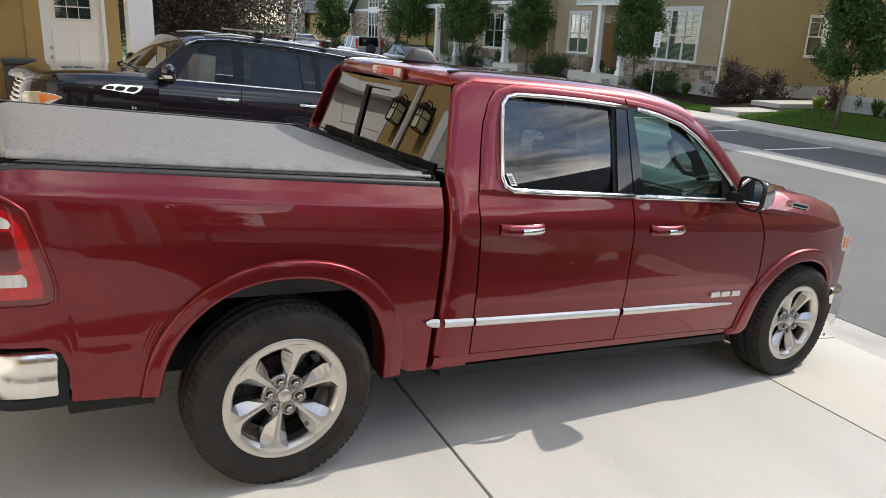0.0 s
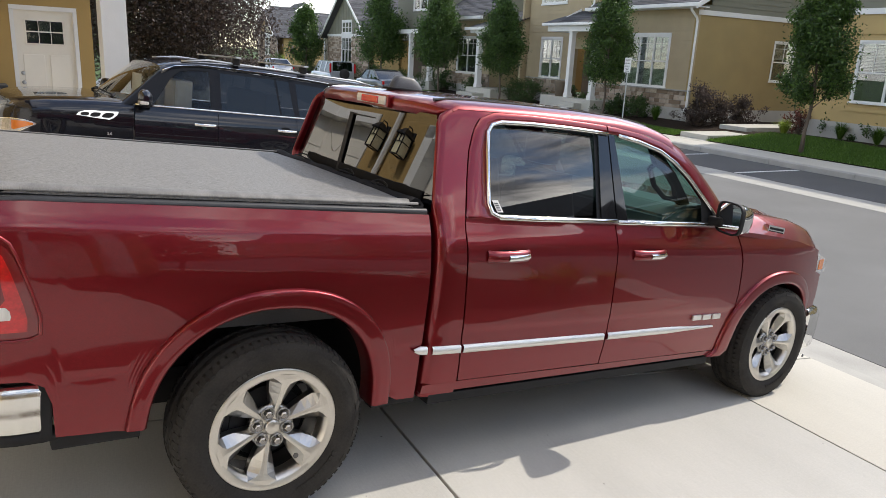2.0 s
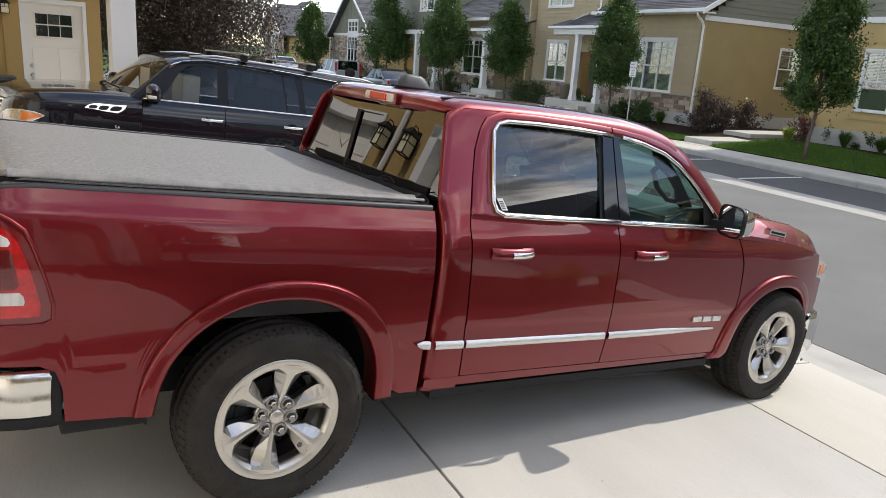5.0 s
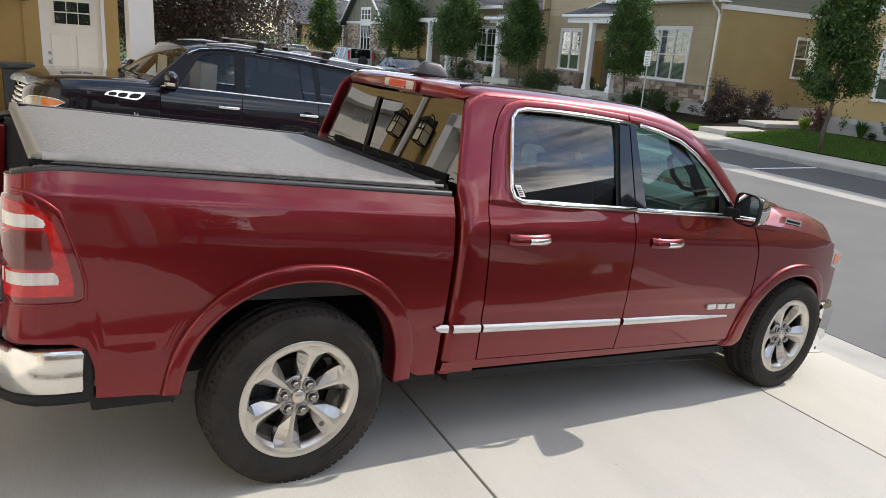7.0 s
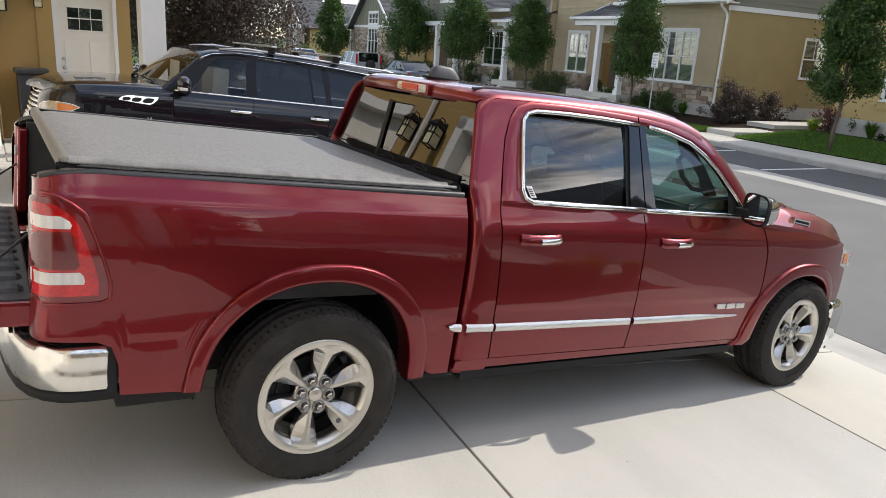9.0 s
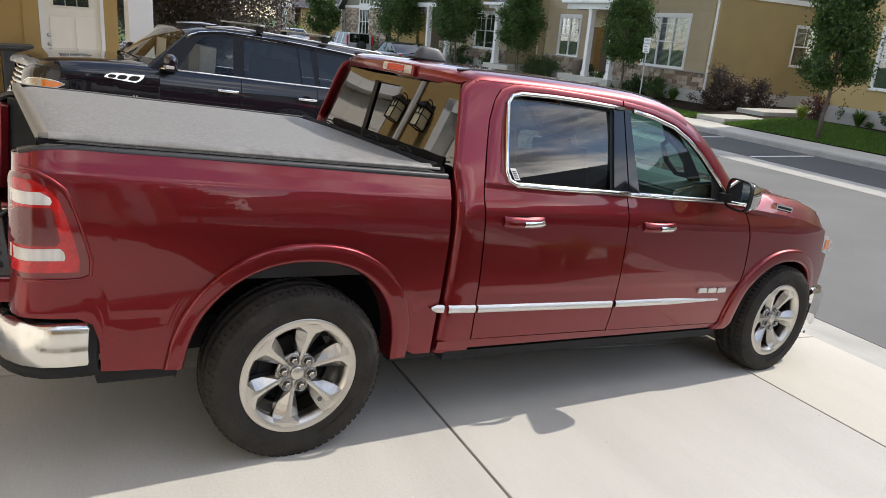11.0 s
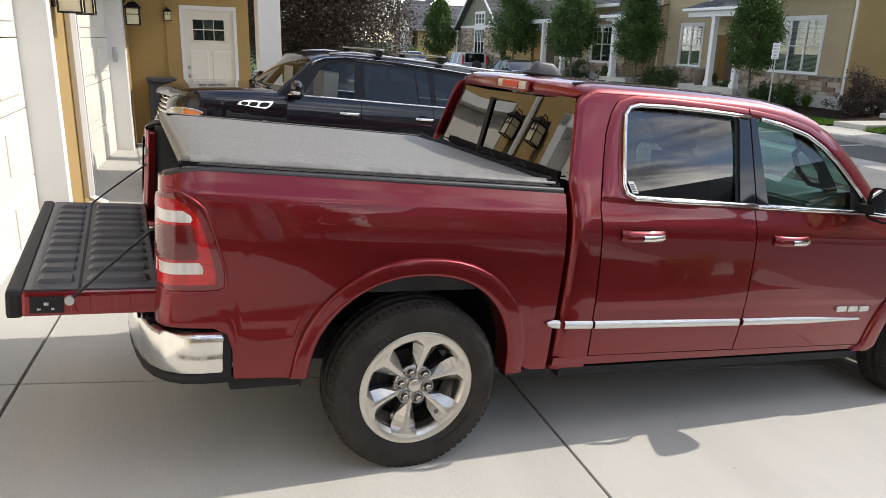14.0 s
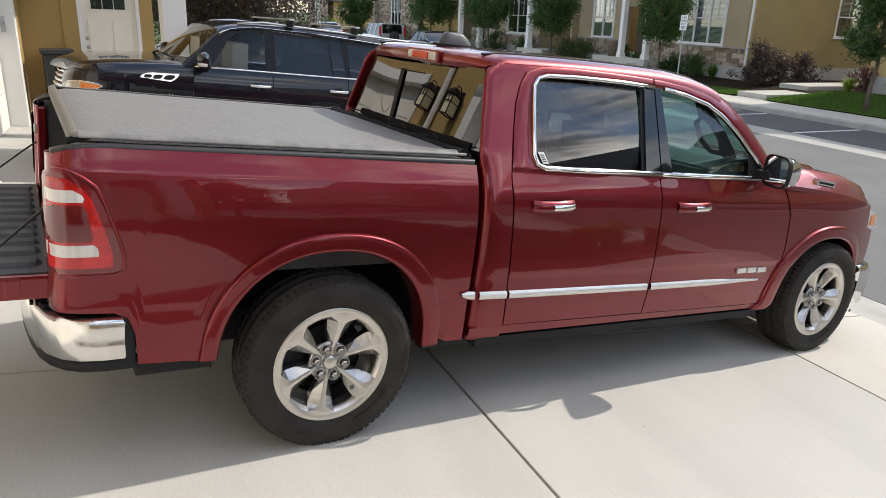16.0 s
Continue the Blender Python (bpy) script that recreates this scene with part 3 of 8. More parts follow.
    # stucco gable end
    sw = (25.05, 26.3, 1.52, 3.05)
    part("gable_wall", boxes((F, sw[0], 17.4, 17.6, .34, 3.85), (sw[1], F + 10, 17.4, 17.6, .34, 3.85), (sw[0], sw[1], 17.4, 17.6, .34, sw[2]), (sw[0], sw[1], 17.4, 17.6, sw[3], 3.85)), STUCCO_DULL, h)
    parts("band", TRIM, h, (F - .02, F + 10, 17.36, 17.42, 3.85, 4.03))
    lap_wall("gable_siding", h, pose(0, 17.4, 0, 0, 0, 90), [(-F - 10, 4.03), (-F - .05, 4.03), (-F - 5.0, 6.95)], SIDING_GREY, 0.2)
    window(h, pose(sw[1], 17.42, sw[2], 0, 0, 90), sw[1] - sw[0], sw[3] - sw[2], 1, trim=.05, blind=.4)
    part("rake_board", prisms(([(F - .6, 4.02), (F + 5, 7.08), (F + 5, 7.26), (F - .6, 4.2)], "y", 16.94, 17.0), ([(F + 10.6, 4.02), (F + 5, 7.08), (F + 5, 7.26), (F + 10.6, 4.2)], "y", 16.94, 17.0)), TRIM, h)
    parts("back_wall", STUCCO, h, (F + 9.8, F + 10, 17.6, 29, .3, 4.1), (F + .2, F + 10, 28.8, 29.0, .3, 7.2), (F + .2, F + 10, 23.5, 23.6, 4.1, 7.2))
    shingles("upper_roof", h, (F - .5, 23.3, 7.2), (F - .5, 29.4, 7.2), (F + 5, 29.4, 10), (F + 5, 23.3, 10))
    part("upper_gutter", boxes((F - .6, F - .48, 23.3, 29.4, 7.1, 7.24)), TRIM, h)
    part("upper_downpipe", tubes(([(F - .05, 23.75, 7.1), (F - .05, 23.75, 4.5), (F - .3, 23.6, 4.3)], 0.045), sides=6), TRIM, h)


def house_b():
    h = root("house", LOT, "ochre stucco house with grey upper siding and concrete plinth", "house", group="houses across the street")
    X = 22.0
    w = (9.55, 11.62, 1.10, 2.95)
    w2 = (4.2, 6.2, 1.10, 2.95)
    parts("foundation", FOUNDATION, h, (X - .03, X + .2, -8, 13.3, -.5, .42), (X, X + 9, 13.1, 13.33, -.5, .42))
    parts("wall", STUCCO2, h, (X, X + .2, w[1], 13.3, .42, 3.8), (X, X + .2, w2[1], w[0], .42, 3.8), (X, X + .2, -8, w2[0], .42, 3.8), (X, X + .2, w[0], w[1], .42, w[2]), (X, X + .2, w[0], w[1], w[3], 3.8), (X, X + .2, w2[0], w2[1], .42, w2[2]), (X, X + .2, w2[0], w2[1], w2[3], 3.8), (X + .2, X + 9, 13.1, 13.3, .42, 3.8), (X + 8.8, X + 9, -8, 13.1, .42, 3.8))
    parts("stucco_band", STUCCO2, h, (X - .03, X, w[0] - .3, w[1] + .25, .80, .92), (X - .03, X, w[0] - .3, w[1] + .25, 3.2, 3.32))
    parts("band", TRIM, h, (X - .05, X + .2, -8, 13.35, 3.8, 3.98))
    lap_wall("upper_siding", h, pose(X, 0, 0), [(-8, 3.98), (13.3, 3.98), (13.3, 6.6), (-8, 6.6)], SIDING_GREY, 0.2)
    part("upper_side", boxes((X + .02, X + 9, 13.1, 13.3, 3.8, 6.6)), SIDING_GREY, h)
    window(h, pose(X, w[0], w[2]), w[1] - w[0], w[3] - w[2], 2, trim=.05, blind=.5)
    window(h, pose(X, w2[0], w2[2]), w2[1] - w2[0], w2[3] - w2[2], 2, trim=.05, blind=.5)
    shingles("roof", h, (X - .5, -8.4, 6.6), (X - .5, 13.7, 6.6), (X + 4.5, 13.7, 9.2), (X + 4.5, -8.4, 9.2))
    parts("gutter", TRIM, h, (X - .62, X - .5, -8.4, 13.7, 6.48, 6.62))


def house_c():
    h = root("house", LOT, "two-storey tan sided house with recessed porch and grey roof", "house", group="houses across the street")
    X = 20.2
    w = (33.4, 35.8, 1.0, 2.92)
    parts("foundation", FOUNDATION, h, (X, X + .2, 29.2, 50, -.5, .3))
    parts("wall", SIDING, h, (X + .02, X + .2, w[1], 37, .3, 3.9), (X + .02, X + .2, 32, w[0], .3, 3.9), (X + .02, X + .2, w[0], w[1], .3, w[2]), (X + .02, X + .2, w[0], w[1], w[3], 3.9), (X + 2.2, X + 2.4, 29.2, 32, .3, 4.2), (X + .2, X + 2.4, 32, 32.2, .3, 3.9), (X + .2, X + 9, 29.1, 29.25, .3, 7))
    lap_wall("siding", h, pose(X, 0, 0), [(32, 1.0), (37, 1.0), (37, 3.9), (32, 3.9)], SIDING, 0.17, [w])
    st = new("stone_base")
    st.parent = h
    stone_wall(st, 32, 37, .3, .98, 21, X)
    window(h, pose(X, w[0], w[2]), w[1] - w[0], w[3] - w[2], 2)
    parts("porch_floor", CONCRETE_NEW, h, (X - 1.4, X + 2.2, 29.3, 32, -.3, .3), (X - 1.2, X + 2, 37.2, 44, -.3, .3), (X - 2.1, X - 1.4, 30, 31.8, -.3, .05))
    for y in (31.6, 37.8, 40.7):
        post(h, X - .9, y, .3, 3.2, .14)
    parts("porch_beam", TRIM, h, (X - 1.1, X - .7, 29.3, 32.4, 3.15, 3.4), (X - 1.1, X - .7, 37.2, 45, 3.15, 3.4))
    parts("porch_wall", DARK_DOOR, h, (X + .9, X + 1.0, 37, 45, .3, 3.9))
    part("porch_stone", boxes((X + .5, X + .9, 38.4, 42, .3, 1.1)), STONE, h)
    lap_wall("upper_siding", h, pose(X - .1, 0, 0), [(38.2, 3.4), (45, 3.4), (45, 7.5), (38.2, 7.5)], SIDING_GREY, 0.2, [(40.2, 42.2, 4.7, 6.4)])
    window(h, pose(X - .1, 40.2, 4.7), 2.0, 1.7, 2)
    part("upper_core", boxes((X + .6, X + 8, 38.2, 45, 3.4, 7.5)), SIDING_GREY, h)
    shingles("roof", h, (X - .6, 32, 4.05), (X - .6, 38.2, 4.05), (X + 5, 38.2, 7.4), (X + 5, 32, 7.4))
    shingles("porch_roof", h, (X - 1.3, 29, 3.4), (X - 1.3, 32.5, 3.4), (X + 2.4, 32.5, 4.6), (X + 2.4, 29, 4.6))
    shingles("side_roof", h, (X - 1.3, 45, 3.4), (X - 1.3, 50, 3.4), (X + 5, 50, 7.2), (X + 5, 45, 7.2))
    part("side_wall", boxes((X + .1, X + .3, 45, 50, .3, 3.5)), STUCCO, h)
    shingles("upper_roof", h, (X - .6, 37.9, 7.5), (X - .6, 45.3, 7.5), (X + 4, 45.3, 10), (X + 4, 37.9, 10))
    parts("gutter", TRIM, h, (X - .72, X - .58, 32, 38.2, 3.92, 4.08), (X - 1.42, X - 1.28, 29, 32.5, 3.3, 3.44), (X - 1.42, X - 1.28, 45, 50, 3.3, 3.44))


def gable_house(y0, y1, apex, eave, wall, label, seed, side_to=6.0):
    h = root("house", LOT, label, "house", group="houses across the street")
    X, mid = 20.0, (y0 + y1) / 2
    w = (mid - 1.2, mid + 1.2, .95, 2.9)
    part("core", boxes((X + .75, X + 9, y0 + .1, y1 - .1, -.4, eave)), STUCCO2, h)
    st = new("stone_base")
    st.parent = h
    stone_wall(st, y0, w[0], -.2, 3.0, seed, X)
    stone_wall(st, w[1], y1, -.2, 3.0, seed + 1, X)
    stone_wall(st, w[0], w[1], -.2, .95, seed + 2, X)
    parts("band", TRIM, h, (X - .06, X + .1, y0, y1, 3.0, 3.2))
    bm = bmesh.new()
    prism(bm, [(y0, 3.2), (y1, 3.2), (y1, eave), (mid, apex), (y0, eave)], "x", X + .02, X + .2)
    finish(bm)
    part("gable", bm, wall, h)
    n = int((y1 - y0) / .4)
    for i in range(1, n):
        y = y0 + (y1 - y0) * i / n
        part("batten", boxes((X - .005, X + .02, y - .03, y + .03, 3.2, eave + (apex - eave) * (1 - abs(y - mid) / (mid - y0)) - .05)), wall, h)
    window(h, pose(X, w[0], w[2]), w[1] - w[0], w[3] - w[2], 3)
    window(h, pose(X + .01, mid - 1.1, 3.3), 2.2, .85, 3, grid=False, trim=.12)
    o = .7
    s = (apex - eave) / (mid - y0)
    shingles("roof", h, (X - .5, y0 - o, eave - o * s), (X + 9, y0 - o, eave - o * s), (X + 9, mid, apex + .1), (X - .5, mid, apex + .1))
    shingles("roof", h, (X - .5, y1 + o, eave - o * s), (X + 9, y1 + o, eave - o * s), (X + 9, mid, apex + .1), (X - .5, mid, apex + .1))
    part("rake_board", prisms(([(y0 - o, eave - o * s - .12), (mid, apex - .02), (mid, apex + .2), (y0 - o, eave - o * s + .12)], "x", X - .56, X - .5),
                              ([(y1 + o, eave - o * s - .12), (mid, apex - .02), (mid, apex + .2), (y1 + o, eave - o * s + .12)], "x", X - .56, X - .5)), TRIM, h)
    # wing with dormer beside it
    shingles("wing_roof", h, (X + .6, y1 + .3, 3.3), (X + .6, y1 + side_to, 3.3), (X + 6, y1 + side_to, 7.4), (X + 6, y1 + .3, 7.4))
    part("wing_wall", boxes((X + 1.2, X + 1.4, y1, y1 + side_to, -.4, 3.3)), SIDING_YELLOW, h)
    part("wing_gutter", boxes((X + .48, X + .6, y1 + .3, y1 + side_to, 3.18, 3.32)), TRIM, h)
    post(h, X + .8, y1 + .6, -.2, 3.1, .14)
    post(h, X + .8, y1 + 3.2, -.2, 3.1, .14)
    a, b = y1 - .5 + 1.2, y1 + 3.6
    part("dormer", prisms(([(a, 4.1), (b, 4.1), (b, 5.4), ((a + b) / 2, 6.6), (a, 5.4)], "x", X + 2.2, X + 5)), SIDING_YELLOW, h)
    window(h, pose(X + 2.18, a + .7, 4.35), b - a - 1.4, 1.15, 2, grid=False)
    m2 = (a + b) / 2
    shingles("dormer_roof", h, (X + 1.8, a - .35, 5.15), (X + 5, a - .35, 5.15), (X + 5, m2, 6.75), (X + 1.8, m2, 6.75))
    shingles("dormer_roof", h, (X + 1.8, b + .35, 5.15), (X + 5, b + .35, 5.15), (X + 5, m2, 6.75), (X + 1.8, m2, 6.75))
    part("dormer_rake", prisms(([(a - .35, 5.05), (m2, 6.62), (m2, 6.8), (a - .35, 5.23)], "x", X + 1.72, X + 1.8), ([(b + .35, 5.05), (m2, 6.62), (m2, 6.8), (b + .35, 5.23)], "x", X + 1.72, X + 1.8)), TRIM, h)


house_a()
house_b()
house_c()
gable_house(50.4, 60.6, 6.6, 3.3, SIDING_GREY, "stone-fronted house with grey board-and-batten gable", 31)
gable_house(79.0, 88.0, 5.9, 3.3, SIDING_YELLOW, "stone-fronted house with yellow front gable and dormer", 41)

# houses further along, met only in the gloss of paint and glass
# out of direct view; added to block the bright horizon in those reflections
for y0, y1, wall in ((-11.5, 1.2, SIDING_YELLOW), (-27.0, -14.5, SIDING_GREY), (-44.0, -30.0, SIDING)):
    h = root("house", LOT, "unseen two-storey lap-sided house with a shingled gable roof, added for reflections", "house", group="houses across the street")
    part("wall", boxes((21.2, 30, y0, y1, -.4, 5.6)), wall, h)
    part("roof", prisms(([(20.6, 5.5), (30.6, 5.5), (25.6, 9.2)], "y", y0 - .5, y1 + .5)), SHINGLE, h)
    part("fascia", boxes((20.55, 20.62, y0 - .5, y1 + .5, 5.38, 5.54)), TRIM, h)
    for y in (y0 + 1.5, y0 + 5.0, y1 - 3.4):
        window(h, pose(21.2, y, .9), 1.7, 1.6, 2)
        window(h, pose(21.2, y, 3.6), 1.5, 1.3, 2)

# walkway steps up to the houses
steps = root("walkway_steps", LOT, "two broad concrete steps of the walkway to the houses", "steps")
for x0, x1, y, z in ((17.3, 17.72, 13.25, -.335), (17.72, 20.2, 13.36, -.18), (20.2, 24.0, 14.0, .0)):
    part("step", boxes((x0, x1 + .02, y, y + 1.22, -.6, z), bevel=0.012), CONCRETE_NEW, steps)


# ---------- the home garages beside the drive ----------
def garage_door(parent, y0, y1, z0, z1, x):
    d = new("garage_door")
    d.parent = parent
    n = 4
    hh = (z1 - z0) / n
    for i in range(n):
        a = z0 + hh * i
        p = part("panel", boxes((x - .05, x, y0, y1, a + .004, a + hh - .004), bevel=0.006), DOOR_WHITE, d)
        k = max(3, int((y1 - y0) / .9))
        fields = []
        for j in range(k):
            f0, f1 = y0 + (y1 - y0) * (j + .12) / k, y0 + (y1 - y0) * (j + .88) / k
            fields.append((x - .001, x + .012, f0, f1, a + hh * .22, a + hh * .78))
        q = part("field", boxes(*fields, bevel=0.008), DOOR_WHITE, p)
    return d


def lantern(m):
    r = root("wall_lantern", m, "black craftsman wall lantern with frosted glass", "wall lamp", group="garage lanterns")
    part("backplate", boxes((0, .02, -.06, .06, -.02, .30), bevel=0.006), BLACK_IRON, r)
    part("arm", tubes(([(0.01, 0, .25), (.08, 0, .32), (.16, 0, .32), (.17, 0, .27)], .009)), BLACK_IRON, r)
    bm = bmesh.new()
    v = [(.03, -.125, .2), (.03, .125, .2), (.28, .125, .2), (.28, -.125, .2)]
    t = [(.11, -.03, .28), (.11, .03, .28), (.20, .03, .28), (.20, -.03, .28)]
    sheet(bm, [v, t], closed=True)
    bm.faces.new([bm.verts.new(p) for p in t])
    box(bm, .03, .28, -.125, .125, .185, .2)
    finish(bm)
    part("roof", bm, BLACK_IRON, r)
    bars = []
    for x in (.055, .245):
        for y in (-.095, .095):
            bars.append((x - .008, x + .008, y - .008, y + .008, -.06, .19))
    bars += [(.047, .253, -.103, -.09, -.07, -.055), (.047, .253, .09, .103, -.07, -.055), (.047, .06, -.1, .1, -.07, -.055), (.24, .253, -.1, .1, -.07, -.055),
             (.047, .06, -.1, .1, .09, .1), (.24, .253, -.1, .1, .09, .1), (.047, .253, -.103, -.095, .09, .1), (.047, .253, .095, .103, .09, .1), (.24, .252, -.006, .006, .1, .19)]
    part("cage", boxes(*bars), BLACK_IRON, r)
    part("glass_box", boxes((.062, .238, -.088, .088, -.05, .18)), LAMP_GLASS, r)
    return r


gar = root("garage_building", GAR, "ochre stucco double garage with white panel doors", "garage", kind="structure")
TOP = 5.4
parts("wall", STUCCO, gar, (-.4, 0, -4.5, -3.6, 0, TOP), (-.4, 0, -3.6, 3.6, 2.55, TOP), (-.4, 0, 3.6, 5.15, -.05, TOP), (-7, -6.8, -4.5, 11, 0, TOP), (-7, -.4, -4.7, -4.5, 0, TOP))
part("garage_roof", prisms(([(.5, TOP), (-7.2, TOP), (-3.5, TOP + 1.8)], "y", -5, 11.5)), SHINGLE, gar)
parts("jamb", TRIM, gar, (-.3, .025, 3.42, 3.605, .0, 2.55), (-.3, .025, -3.6, -3.42, .0, 2.55), (-.3, .025, -3.6, 3.605, 2.4, 2.555))
GAR2 = GAR @ pose(0, 5.15, 0, 0, 0, -2.45)
gar2 = root("garage_building", GAR2, "ochre stucco garage bay with a white panel door", "garage", kind="structure")
parts("wall", STUCCO, gar2, (-.4, 0, 0, 3.75, 2.55, TOP), (-.4, 0, 3.75, 6.1, -.1, TOP))
parts("jamb", TRIM, gar2, (-.3, .025, 3.57, 3.755, -.1, 2.55), (-.3, .025, 0, .05, .0, 2.55), (-.3, .025, 0, 3.755, 2.4, 2.555))
garage_door(gar, -3.42, 3.42, .1, 2.4, -.22)
garage_door(gar2, .05, 3.57, .0, 2.4, -.22)
part("downpipe", tubes(([(.06, 4.45, TOP), (.06, 4.45, .25), (.2, 4.45, .15)], .05), sides=6), TRIM, gar)
part("keypad", boxes((-.15, -.09, 3.545, 3.57, 1.44, 1.56), (-.15, -.095, 3.55, 3.572, 1.565, 1.66), bevel=.006), STEEL, gar2)
for x, y, z in ((0, 3.9, 2.11), (0, 4.75, 2.115), (.16, 9.08, 2.06)):
    lantern(GAR @ pose(x, y, z))

# entry wing with its door facing the drive
ent = root("entry_wing", pose(0, 9.4, 0), "ochre stucco entry wing with white panelled door", "entry", kind="structure")
parts("wall", STUCCO, ent, (-1.4, -.07, 0, .2, -.1, 4.6), (.75, 1.0, 0, .2, -.1, 4.6), (-.07, .75, 0, .2, 2.28, 4.6), (.8, 1.0, .2, 5, -.1, 4.6), (-1.4, 1.0, 5, 5.2, -.1, 4.6))
parts("surround", STUCCO, ent, (-.34, -.118, -.028, .0, -.1, 2.55), (.798, .985, -.028, .0, -.1, 2.55), (-.118, .798, -.028, .0, 2.338, 2.55))
parts("casing", TRIM, ent, (-.115, -.06, -.03, .1, .1, 2.268), (.74, .795, -.03, .1, .1, 2.268), (-.115, .795, -.035, .1, 2.27, 2.335))
edoor = part("door", boxes((-.06, .74, .03, .08, .12, 2.27)), DOOR_WHITE, ent, "white craftsman door with six small panes")
part("raised_panel", boxes((.02, .31, .012, .035, .35, 1.62), (.38, .67, .012, .035, .35, 1.62), bevel=.008), DOOR_WHITE, edoor)
part("rail", boxes((0, .69, .015, .035, 1.69, 1.76), (0, .69, .015, .035, 2.13, 2.18)), DOOR_WHITE, edoor)
for i in range(3):
    for j in range(2):
        part("pane", boxes((.10 + i * .165, .25 + i * .165, .02, .028, 1.79 + j * .165, 1.94 + j * .165)), HOUSE_GLASS, edoor)
part("muntin", boxes((.085, .605, .008, .03, 1.95, 1.968), (.254, .262, .008, .03, 1.78, 2.125), (.419, .427, .008, .03, 1.78, 2.125), (.075, .092, .008, .03, 1.77, 2.135), (.592, .61, .008, .03, 1.77, 2.135), (.075, .61, .008, .03, 2.118, 2.135), (.075, .61, .008, .03, 1.77, 1.787)), DOOR_WHITE, edoor)
# dark sheet for the unlit hall behind the six panes
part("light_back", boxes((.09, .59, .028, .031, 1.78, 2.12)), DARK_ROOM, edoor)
bm = bmesh.new()
lathe(bm, [(0, -.06), (.028, -.055), (.03, -.03), (.012, -.02), (.03, 0)], 12, centre=(0.0, .03, 1.2))
lathe(bm, [(0, -.03), (.025, -.028), (.03, 0)], 12, centre=(0.0, .03, 1.34))
finish(bm, True)
part("door_knob", bm, STEEL, edoor, "satin steel knob and deadbolt")
lantern(pose(-.30, 9.4, 2.12, 0, 0, -90) @ Matrix.Scale(.55, 4))
thing("porch_slab", boxes((-.93, 2.2, 7.3, 9.4, -.4, .1), bevel=.01), CONCRETE, pose(0, 0, 0), "raised concrete entry porch slab", "porch", kind="structure")
pp = root("porch_column", pose(1.03, 7.8, .1), "square white boxed porch column", "column")
part("shaft", boxes((-.165, .165, -.165, .165, 0, 3.6), bevel=.006), TRIM, pp)
part("plinth", boxes((-.19, .19, -.19, .19, 0, .2), bevel=.006), TRIM, pp)
thing("porch_roof", boxes((-1.5, 1.4, 7.4, 9.4, 3.7, 4.0)), STUCCO, pose(0, 0, 0), "ochre stucco soffit over the entry porch", "porch roof", kind="structure")
tb = root("storage_bin", pose(-.48, 9.08, .1), "dark plastic storage bin with a lid", "bin")
part("tub", boxes((-.2, .2, -.2, .2, 0, 1.02), bevel=.03), BIN_PLASTIC, tb)
part("lid", boxes((-.23, .23, -.23, .23, 1.02, 1.09), bevel=.02), BIN_PLASTIC, tb)
part("handle", tubes(([(-.12, -.23, 1.04), (-.12, -.27, 1.05), (.12, -.27, 1.05), (.12, -.23, 1.04)], .012)), BIN_PLASTIC, tb)

# the neighbouring house that the glossy paint mirrors
nb = root("neighbour_house", LOT @ pose(0, -7.75, 0), "ochre stucco neighbouring house with white porch columns", "house")
parts("wall", STUCCO, nb, (-9.5, 2.2, -8.0, 0, -.6, 2.95))
part("roof", prisms(([(-8.6, 2.95), (.75, 2.95), (-3.9, 5.9)], "x", -10.0, 2.7)), SHINGLE, nb)
part("fascia", boxes((-10.0, 2.7, .75, .80, 2.80, 3.0)), TRIM, nb)
for x in (-.25, .62, 1.55):
    part("porch_column", boxes((x - .13, x + .13, .42, .68, -.3, 2.80), bevel=.01), TRIM, nb, "square white porch column")
part("porch_beam", boxes((-.5, 1.8, .44, .66, 2.55, 2.79)), TRIM, nb)
part("front_door", boxes((.85, 1.40, .0, .05, .0, 2.1), bevel=.01), DOOR_WHITE, nb, "white front door")
for x in (-6.5, -2.6):
    window(nb, pose(x, .0, .9, 0, 0, -90) @ pose(0, 0, 0), 1.3, 1.35, 2, blind=.5)

